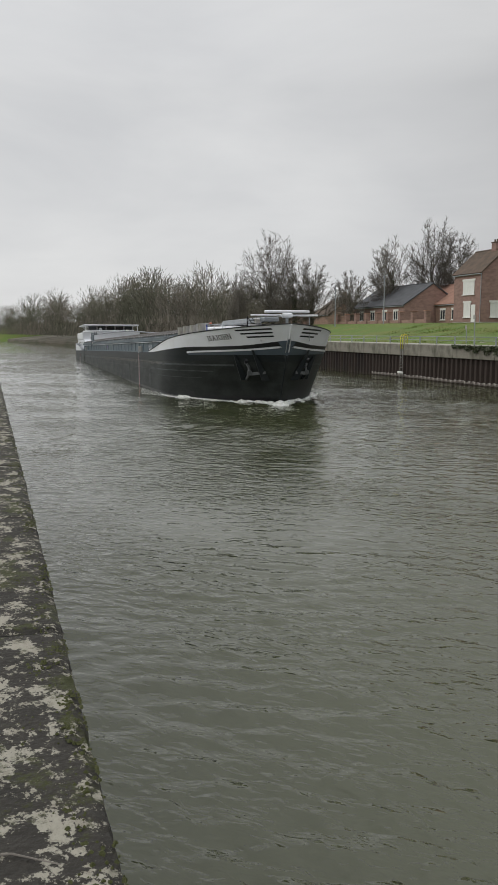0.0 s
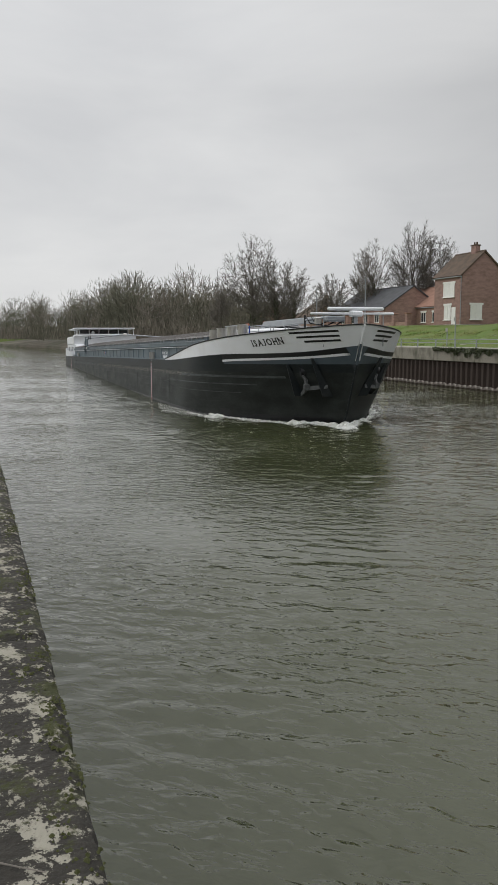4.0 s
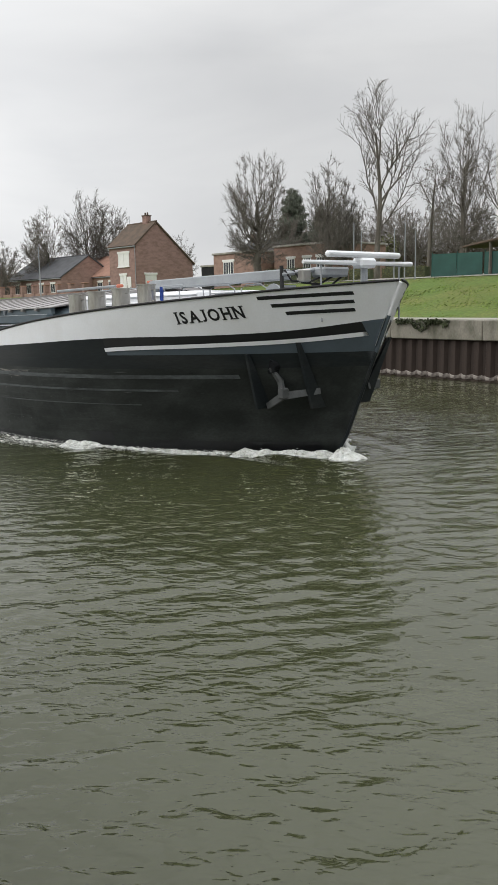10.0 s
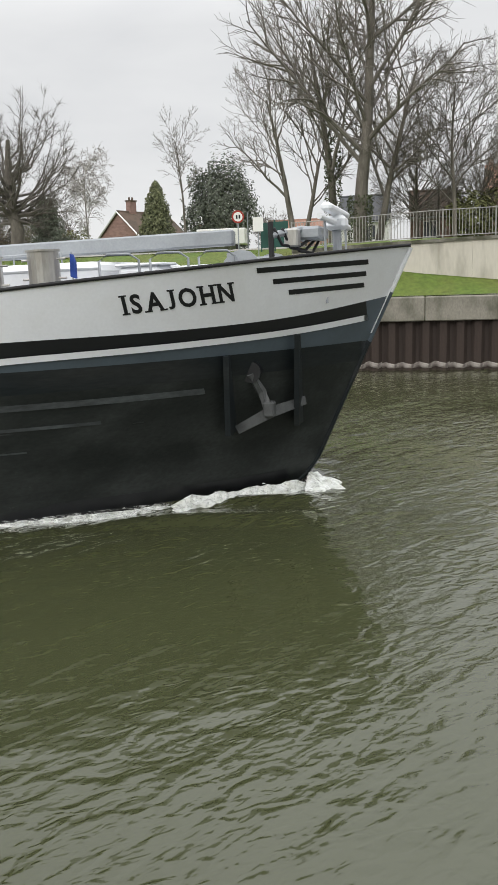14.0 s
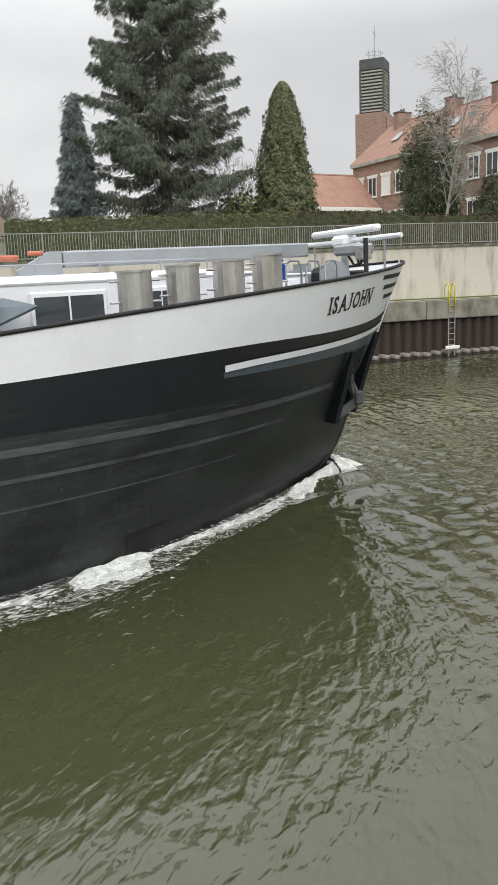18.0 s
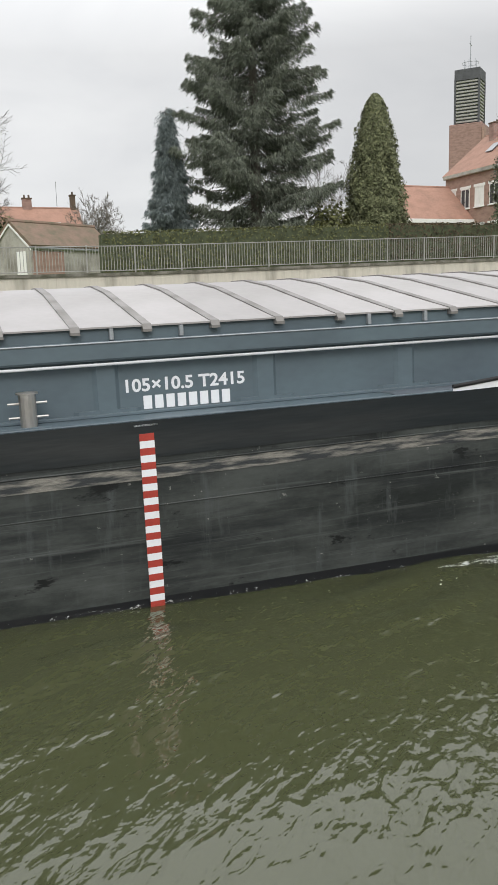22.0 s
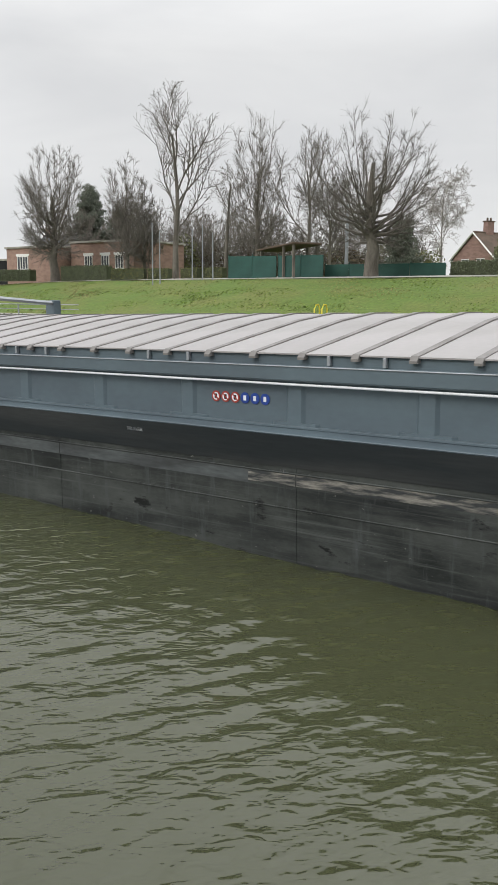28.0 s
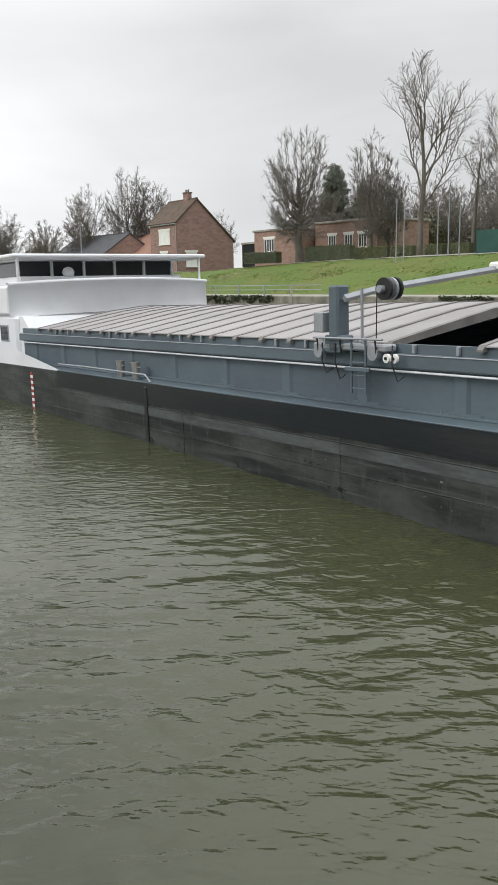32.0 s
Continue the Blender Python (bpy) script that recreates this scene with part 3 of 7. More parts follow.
def far_quay():
    """Sheet piling with a concrete capping beam, built in bays."""
    q = tagged(new("quay_wall"), "rust-brown sheet pile quay with a concrete capping beam", "quay wall", kind="structure")
    # capping beam in blocks
    x = -150.0
    rng = random.Random(3)
    while x < 110:
        w = 6.0
        y0, y1 = wall_y(x), wall_y(x + w)
        a = math.degrees(math.atan2(y1 - y0, w))
        top = 3.16 + rng.uniform(-0.015, 0.015)
        b = part("capping_block", Shape().box(0, math.hypot(w, y1 - y0) - 0.03, 0, 0.6, 2.12, top, 0.04), M_CAP, q)
        b.matrix_basis = pose(x, y0, 0, 0, 0, a)
        x += w
    # trapezoid sheet piles; the nearer stretch as single piles
    prof = [(0, 0.32), (0.16, 0.32), (0.3, 0.12), (0.58, 0.12), (0.72, 0.32)]
    one = Shape()
    one.sheet([[(u, v + 0.05, z) for u, v in prof] for z in (-1.5, 0.25, 2.14)])
    one.sheet([[(u, v + 0.02, z) for u, v in prof] for z in (-0.5, 0.1)])
    me = one.mesh("sheet_pile", M_PILE)
    cr = Shape()
    rows = []
    for z, o in ((0.10, 0.0), (0.17, -0.035), (0.30, -0.03), (0.36, 0.045)):
        rows.append([(u, v + 0.05 + o, z + 0.05 * math.sin(u * 9)) for u, v in prof])
    cr.sheet(rows)
    crust = cr.mesh("waterline_crust", M_CRUST)
    x, k = -76.0, 0
    while x < 58:
        y0, y1 = wall_y(x), wall_y(x + 0.72)
        m = pose(x, y0, 0, 0, 0, math.degrees(math.atan2(y1 - y0, 0.72)))
        p = share("sheet_pile", me, q, m)
        share("waterline_crust", crust, p, pose(0, 0, rng.uniform(-0.04, 0.05)))
        x += 0.72
    far = Shape()
    for x0, x1 in ((-300.0, -76.0), (58.0, 150.0)):
        x = x0
        while x < x1:
            y0, y1 = wall_y(x), wall_y(x + 0.72)
            for i in range(len(prof) - 1):
                (u0, v0), (u1, v1) = prof[i], prof[i + 1]
                f = lambda u, v: (x + u, y0 + (y1 - y0) * u / 0.72 + v + 0.05)
                a, b = f(u0, v0), f(u1, v1)
                far.add([(*a, -1), (*b, -1), (*b, 2.14), (*a, 2.14)], [(0, 1, 2, 3)])
            x += 0.72
    tagged(part("far_piling", far, M_PILE, q), kind="stuff")
    return q


def near_quay():
    """The lichened stone edge at the viewer's feet, in long blocks, running slightly askew."""
    turn = 0.1
    q = tagged(new("near_quay"), "old dark quay edge with pale lichen and moss", "quay wall", kind="structure")
    q.matrix_basis = pose(0, 0.36, 0, 0, 0, turn)
    rng = random.Random(8)
    x = -60.0
    top = 2.5
    i = 0
    while x < 40:
        w = rng.choice((2.6, 3.1, 3.4))
        s = Shape()
        # coping block with a ragged front edge
        n = int(w / 0.06)
        rows = []
        prof = [(-1.4, top - 0.02), (-0.9, top), (-0.45, top + 0.006), (-0.2, top), (-0.06, top - 0.006), (-0.015, top - 0.03), (0, top - 0.09), (0, top - 0.5)]
        for j in range(n + 1):
            xx = w * j / n - (0.006 if j == n else 0)
            k = noise.noise(Vector((xx * 5 + x * 3, 0, 1))) * 0.016 + noise.noise(Vector((xx * 19 + x, 4, 1))) * 0.010
            gap = 0.02 if j in (0, n) else 0
            rows.append([(x + xx, y + (k if y > -0.3 else 0), z + (0.5 * k if y > -0.3 else 0) + 0.006 * noise.noise(Vector((xx * 3, y * 3, x))) - gap) for y, z in prof])
        s.sheet(rows)
        part("coping_block", s, M_QUAY, q)
        x += w
        i += 1
    body = Shape().box(-60, 40, -1.4, -0.05, -1.5, top - 0.45)
    part("wall_face", body, M_CONC, q)
    # moss cushions, thickest along the edge
    s = Shape()
    for _ in range(110):
        lx = -rng.random() ** 1.6 * 13 - 0.8
        ly = -abs(rng.gauss(0, 0.1)) if rng.random() < 0.8 else -rng.uniform(0.1, 0.9)
        for _c in range(rng.randint(8, 22)):
            cx, cy = lx + rng.gauss(0, 0.08), min(ly + rng.gauss(0, 0.035), -0.012)
            r, m, ang = rng.uniform(0.004, 0.014), 7, rng.random() * 6.3
            ring = [(cx + r * math.cos(a) * rng.uniform(0.7, 1.6), min(cy + r * math.sin(a) * rng.uniform(0.7, 1.1), -0.004), top - 0.004) for a in [ang + 2 * math.pi * k / m for k in range(m)]]
            s.add(ring + [(cx, cy, top + r * rng.uniform(0.3, 0.6))], [(k, (k + 1) % m, m) for k in range(m)])
    tagged(part("moss_cushion", s, M_MOSS, q), kind="stuff")
    part("stray_root", Shape().tube([(-2.75, -0.75, top + 0.012), (-2.62, -0.55, top + 0.02), (-2.6, -0.35, top + 0.015), (-2.5, -0.2, top + 0.012)], [0.004, 0.005, 0.004, 0.002], 5), M_TWIG, q)
    # ground behind the viewer
    g = Shape().sheet([[(-150, -700, 2.46), (60, -700, 2.46)], [(-150, -0.9, 2.46), (60, -0.7, 2.46)]])
    tagged(part("near_ground", g, M_GRASS), "grass behind the near quay", "ground", kind="structure")
    return q


def retaining_wall():
    """Cream rendered wall over the towpath with a coping and a barred rail."""
    w = tagged(new("retaining_wall"), "long cream rendered retaining wall with stained joints", "wall", kind="structure")
    top = lambda x: ease(x, [(-6, 5.35), (0, 5.6), (10, 5.72), (31, 6.25), (60, 6.7), (110, 7.2)])
    x = -6.0
    while x < 100:
        L = 4.0
        y0, y1 = wall_y(x) + 2.0, wall_y(x + L) + 2.0
        a = math.degrees(math.atan2(y1 - y0, L))
        ln = math.hypot(L, y1 - y0)
        t0, t1 = top(x), top(x + L)
        face = Shape().prism([(0.003, 3.0), (ln - 0.003, 3.0), (ln - 0.003, t1 - 0.14), (0.003, t0 - 0.14)], 1, 0.0, 0.35)
        part("wall_panel", face, M_CREAM, w, recalc=True).matrix_basis = pose(x, y0, 0, 0, 0, a)
        cap = Shape().prism([(0.004, t0 - 0.14), (ln - 0.004, t1 - 0.14), (ln - 0.004, t1), (0.004, t0)], 1, -0.08, 0.45)
        part("coping", cap, M_COPE, w, recalc=True).matrix_basis = pose(x, y0, 0, 0, 0, a)
        x += L
    f = tagged(new("railing"), "grey barred steel railing on the wall", "railing")
    bar = Shape().tube([(0, 0, 0.1), (0, 0, 1.18)], 0.014, 5).mesh("bar", M_RAIL)
    post = Shape().box(-0.03, 0.03, -0.03, 0.03, 0, 1.25, 0.006).mesh("post", M_RAIL)
    x, k = -6.0, 0
    while x < 62:
        y = wall_y(x) + 2.1
        z = top(x)
        if k % 16 == 0:
            share("post", post, f, pose(x, y, z))
            L = 16 * 0.14
            for dz in (0.1, 1.2):
                part("rail", Shape().tube([(x, y, z + dz), (x + L, wall_y(x + L) + 2.1, top(x + L) + dz)], 0.022, 6), M_RAIL, f)
        else:
            share("bar", bar, f, pose(x, y, z))
        x += 0.14
        k += 1
    rest = Shape()
    while x < 100:
        y, z = wall_y(x) + 2.1, top(x)
        rest.tube([(x, y, z + 0.1), (x, y, z + 1.2)], 0.016, 4)
        x += 0.14
    tagged(part("far_bars", rest, M_RAIL, f), kind="stuff")
    return w


def guard_rail():
    """The low two-rail barrier along the towpath on the left."""
    g = tagged(new("guard_rail"), "low galvanised guard rail along the towpath", "railing")
    post = Shape().box(-0.05, 0.05, -0.04, 0.04, 0, 0.75, 0.01).mesh("post", M_GALV)
    x = -118.0
    while x < -40:
        share("post", post, g, pose(x, wall_y(x) + 0.75, 3.15))
        for dz, r in ((0.72, 0.035), (0.42, 0.03)):
            part("rail", Shape().tube([(x, wall_y(x) + 0.75, 3.15 + dz), (x + 3, wall_y(x + 3) + 0.75, 3.15 + dz)], r, 6), M_GALV, g)
        x += 3
    return g


def ladder(x):
    """A yellow-hooped quay ladder with a pale fender board."""
    y = wall_y(x)
    a = math.degrees(math.atan2(wall_y(x + 1) - y, 1))
    L = thing("quay_ladder", pose(x, y - 0.06, 0, 0, 0, a), "steel quay ladder with yellow hoops and a white fender board", "ladder", "quay ladders")
    for u in (-0.22, 0.22):
        part("stile", Shape().tube([(u, 0, 0.05), (u, 0, 2.95)], 0.03, 6), M_RAIL, L)
        part("hoop", Shape().tube([(u, 0, 2.7), (u, 0, 3.85), (u + 0.04, 0.12, 4.06), (u + 0.05, 0.3, 4.06), (u + 0.05, 0.42, 3.85), (u + 0.05, 0.42, 3.14)], 0.04, 8), M_YELLOW, L, "yellow grab hoop", smooth=True)
    for i in range(9):
        part("rung", Shape().tube([(-0.22, 0, 0.35 + 0.31 * i), (0.22, 0, 0.35 + 0.31 * i)], 0.02, 6), M_RAIL, L)
    part("fender_board", Shape().box(-0.5, 0.5, -0.14, -0.02, 0.42, 0.62, 0.03), M_WPAINT, L)
    return L


def drain_pipe(x):
    y = wall_y(x)
    D = thing("drain_outlet", pose(x, y, 0), "round dark drain outlet in the sheet piling", "drain")
    part("pipe", Shape().tube([(0, -0.25, 0.62), (0, 0.4, 0.62)], 0.42, 16), M_CRUST, D)
    # flat disc over the pipe's mouth paints the darkness inside it
    part("bore", Shape().tube([(0, -0.256, 0.62), (0, -0.25, 0.62)], 0.33, 16), M_INNER_SHADE, D)


def bow_wave():
    """White water thrown along the bow and down the side, in rigid foam pieces."""
    W = tagged(new("bow_wave"), "white foaming bow wave along the waterline", "foam", kind="stuff")
    rng = random.Random(5)
    for side in (0, 1):
        put = (lambda p: p) if not side else (lambda p: (p[0], BEAM - p[1], p[2]))
        for nm, a0, a1, wid, hgt, n in (("crest", 18.0, 20.6, 0.62, 0.25, 110), ("crest", 13.6, 18.7, 0.34, 0.13, 110), ("splash", 13.0, 14.6, 0.6, 0.2, 40), ("trail", 8.0, 13.3, 0.22, 0.05, 110)):
            rows = []
            for i in range(n + 1):
                u0 = i / n
                a = a0 + (a1 - a0) * u0
                b = hull_b(min(a, bow_end(0) - 0.002), 0.05)
                k = noise.noise(Vector((a * 1.9, side * 9, 2))) * 0.5 + 0.5
                j = noise.noise(Vector((a * 4, side * 9, 5))) * 0.5 + 0.5
                end = min(1, 6 * u0, 5 * (1 - u0)) ** 0.6
                w, h2 = wid * (0.25 + 1.1 * k) * end, hgt * (0.5 + 0.4 * j + 0.4 * k) * end
                row = []
                for u, v in ((-0.12, 0.75), (0.1, 1.0), (0.28, 0.9), (0.5, 0.55), (0.72, 0.42), (0.9, 0.1), (1.08, -0.4)):
                    jj = noise.noise(Vector((a * 5, u * 5, 8 + side))) + 0.5 * noise.noise(Vector((a * 15, u * 15, 3)))
                    row.append(put((a + 0.05 * jj, b - w * u - 0.07 * jj * end, h2 * v + 0.055 * jj * end - 0.015)))
                rows.append(row)
            part(nm, Shape().sheet(rows), M_FROTH, W)
        # mound of spray heaped against the stem
        rows = []
        for i in range(9):
            r = i / 8
            row = []
            for j in range(25):
                ang = math.pi * j / 24
                jj = noise.noise(Vector((ang * 3, r * 6, side + 4))) + 0.5 * noise.noise(Vector((ang * 9, r * 17, side)))
                reach = (0.5 + 0.22 * noise.noise(Vector((ang * 2.5, side * 5, 1)))) * r
                row.append(put((20.35 + math.sin(ang) * reach * 1.3, BEAM / 2 + 0.02 - math.cos(ang) * reach, 0.27 * (1 - r ** 1.4) + 0.1 * jj * (1 - r) - 0.02 * (r > 0.95))))
            rows.append(row)
        part("stem_spray", Shape().sheet(rows), M_FROTH, W)
        # loose flecks and droplets
        s = Shape()
        for _ in range(900):
            a = 20.9 - abs(rng.gauss(0, 6.5))
            far = abs(rng.gauss(0.0, 0.22)) * (1 + max(0, 16 - a) * 0.12)
            b = hull_b(min(a, bow_end(0) - 0.01), 0) - far - 0.12
            if noise.noise(Vector((a * 1.1, far * 2.5, 7 + side))) < -0.05:
                continue
            r = rng.uniform(0.004, 0.018)
            z = 0.006 + (abs(rng.gauss(0, 0.1)) if a > 18.6 and far < 0.35 else 0)
            s.add([put((a - r * 2.4, b, z)), put((a, b - r, z + 0.004)), put((a + r * 2.4, b + r * 0.3, z)), put((a, b + r, z + r * 0.6))], [(0, 1, 2), (0, 2, 3)])
        part("fleck", s, M_FOAM, W)
        # lace of foam that drifts off the side
        rows = []
        for i in range(121):
            a = 20.3 - 16.0 * (i / 120) ** 1.2
            b = hull_b(min(a, bow_end(0) - 0.01), 0)
            back = max(0.0, 18.5 - a)
            near = 0.02 + 0.075 * back ** 0.8 * (0.6 + 0.5 * noise.noise(Vector((a * 0.5, side, 3))))
            wide = (0.35 + 0.09 * min(back, 9) + 0.25 * noise.noise(Vector((a * 0.8, side * 4, 6)))) * min(1, (16.0 - (20.3 - a)) / 6 + 0.02)
            rows.append([put((a, b - near - wide * u, 0.075 + 0.03 * (1 - u) * (back < 9))) for u in (-0.4, 0, 0.25, 0.5, 0.75, 1.0)])
        part("foam_lace", Shape().sheet(rows), M_LACE, W)
    return W



def wake():
    """The diverging waves that the bow throws off, with foam threads along the waterline."""
    W = tagged(new("wake"), "low diverging bow waves beside the barge", "wake", kind="stuff")
    for side in (0, 1):
        rows = []
        for i in range(301):
            a = 21.6 - 56.0 * i / 300
            b0 = hull_b(min(a, bow_end(0) - 0.01), 0)
            row = []
            for j in range(65):
                out = 9.6 * j / 64
                b = b0 + 0.15 - out
                # across the packet, which leaves the stem at about fifteen degrees
                rho = (b + 0.27 * (21.0 - a) - BEAM / 2 + 1.0) * 0.965 + 0.5 * noise.noise(Vector((a * 0.22, b * 0.3, side * 7)))
                crest = math.cos(2 * math.pi * rho / 1.25 + 1.2 * noise.noise(Vector((a * 0.35, b * 0.35, 3))))
                pack = math.exp(-(rho / 1.9) ** 2) * min(1, (21.6 - a) / 1.2) * (0.75 + 0.6 * noise.noise(Vector((a * 0.4, b * 0.4, 9))))
                lift = min(1, i / 6, (300 - i) / 45) * min(1, (64 - j) / 9) * min(1, 1.4 * pack + 0.05)
                fade = 1 / (1 + max(0, 12 - a) * 0.045)
                z = -0.08 + 0.15 * lift * fade + 0.055 * pack * crest * fade
                row.append((a, b if not side else BEAM - b, z))
            rows.append(row if side else row[::-1])
        part("bow_swell", Shape().sheet(rows), M_WATER, W, smooth=True)
        rows = []
        for i in range(401):
            a = 9.0 - 24.0 * i / 400
            b = hull_b(a, 0)
            w = (0.05 + 0.05 * noise.noise(Vector((a * 0.9, side, 1))) + 0.03 * noise.noise(Vector((a * 4, side, 5)))) * min(1, (400 - i) / 120)
            rows.append([(a, (b - max(w, 0.006) * u) if not side else BEAM - b + max(w, 0.006) * u, 0.07 - 0.05 * u) for u in (-0.3, 0.4, 1.0)])
        part("waterline_foam", Shape().sheet(rows), M_THREAD, W)
    return W


WATER = water()
far_ground()
grass_tufts()
towpath()
far_quay()
near_quay()
retaining_wall()
guard_rail()
ladder(-21.5)
ladder(31.7)
ladder(-69.0)
drain_pipe(4.9)

# ---- the barge: a runs forward from the fore draught mark, b inward from the near side, c up ----
BEAM, TRIM, DECK = 10.5, 1.12, 2.65
RAIL = [(4.9, 2.72), (6.5, 2.86), (9, 3.13), (12.5, 3.5), (16.5, 3.81), (19, 3.98), (22.45, 4.25)]
WHITE_FOOT = [(4.9, 2.65), (8, 2.70), (12, 2.84), (16, 3.0), (19, 3.03), (20.6, 3.12), (22.45, 3.42)]


def smooth_curve(a, knots):
    xs, ys = zip(*knots)
    i = max(0, min(len(xs) - 2, int(np.searchsorted(xs, a)) - 1))
    t = (a - xs[i]) / (xs[i + 1] - xs[i])
    def slope(j):
        j0, j1 = max(j - 1, 0), min(j + 1, len(xs) - 1)
        return (ys[j1] - ys[j0]) / (xs[j1] - xs[j0])
    d = xs[i + 1] - xs[i]
    return (2 * t ** 3 - 3 * t ** 2 + 1) * ys[i] + (t ** 3 - 2 * t ** 2 + t) * d * slope(i) + (3 * t ** 2 - 2 * t ** 3) * ys[i + 1] + (t ** 3 - t ** 2) * d * slope(i + 1)


def bow_end(c):
    return 20.45 + (2.0 * c / 4.24 if c > 0 else 1.2 * max(c, -0.6))


def hull_b(a, c):
    """How far the hull's near side has drawn in at that length and height."""
    if a < -60:
        u = min((-60 - a) / 22.4, 1)
        return BEAM / 2 * (1 - max(1 - u ** 8, 0.0) ** 0.4) * (1.0 if c > 1.6 else 1.0 + 0.3 * (1.6 - c)) if u < 1 else BEAM / 2
    k = min(max(c, 0), 4.24) / 4.24
    a0, a1 = 9.3 + 1.2 * k, bow_end(c)
    if a <= a0:
        return 0.0
    u = min((a - a0) / (a1 - a0), 1)
    return BEAM / 2 * (1 - max(1 - u ** (1.8 + 1.3 * k), 0.0) ** (0.94 - 0.06 * k))


def strake(a0, a1, lo, hi, n, levels, out=0.0, far=False):
    """Plating between two curves of height, on one side, drawn round to the stem."""
    s = Shape()
    ts = [1 - (1 - i / n) ** 1.8 for i in range(n + 1)]
    rows = []
    for k in range(levels + 1):
        row = []
        for t in ts:
            a = a0 + (a1 - a0) * t
            c = lo(a) + (hi(a) - lo(a)) * k / levels
            # near the stem follow the raked end
            a = min(a, bow_end(c) - 0.0005)
            row.append((a, hull_b(a, c) - out, c))
        rows.append(row)
    if far:
        rows = [[(a, BEAM - b, c) for a, b, c in r][::-1] for r in rows]
    return s.sheet(rows)


def plates(name, material, parent, label, *how):
    """The same plating on both sides, each a part."""
    for far in (False, True):
        part(name, strake(*how, far=far), material, parent, label, smooth=True)


def on_bow(vs, a0, c0, rise, length, out):
    """Lays flat letters on the bow's plating, advancing by true length along it."""
    table = [(0.0, a0)]
    a, run = a0, 0.0
    while run < length + 1.5 and a < 22.3:
        c = c0 + rise * run
        da = 0.01
        run += math.hypot(da, hull_b(a + da, c) - hull_b(a, c))
        a += da
        table.append((run, a))
    rs, as_ = zip(*table)
    res = []
    for x, y, _ in vs:
        a = float(np.interp(x, rs, as_))
        c = c0 + rise * x + y
        res.append((a, hull_b(a, c) - out, c))
    return res


def bollard_pair(parent, a, b, c):
    """Two stainless mooring posts with cross pins on a foot plate."""
    bo = tagged(new("double_bollard"), "", "", "")
    bo.parent = parent
    bo.matrix_basis = pose(a, b, c)
    bo["label"] = "pair of stainless mooring posts with cross pins"
    for k, x in enumerate((0, 0.92)):
        part("post", Shape().tube([(x, 0, 0), (x, 0, 0.42), (x, 0, 0.46)], [0.115, 0.115, 0.11], 14), M_STEEL, bo, smooth=False)
        part("cap", Shape().tube([(x, 0, 0.455), (x, 0, 0.475)], [0.15, 0.15], 14), M_STEEL, bo)
        part("pin", Shape().tube([(x - 0.26, 0, 0.33), (x + 0.26, 0, 0.33)], 0.018, 6), M_STEEL, bo)
        part("pin", Shape().tube([(x - 0.26, 0, 0.14), (x + 0.26, 0, 0.14)], 0.018, 6), M_STEEL, bo)
    part("foot_plate", Shape().box(-0.3, 1.2, -0.18, 0.18, -0.005, 0.015, 0.004), M_COAM, bo)
    return bo


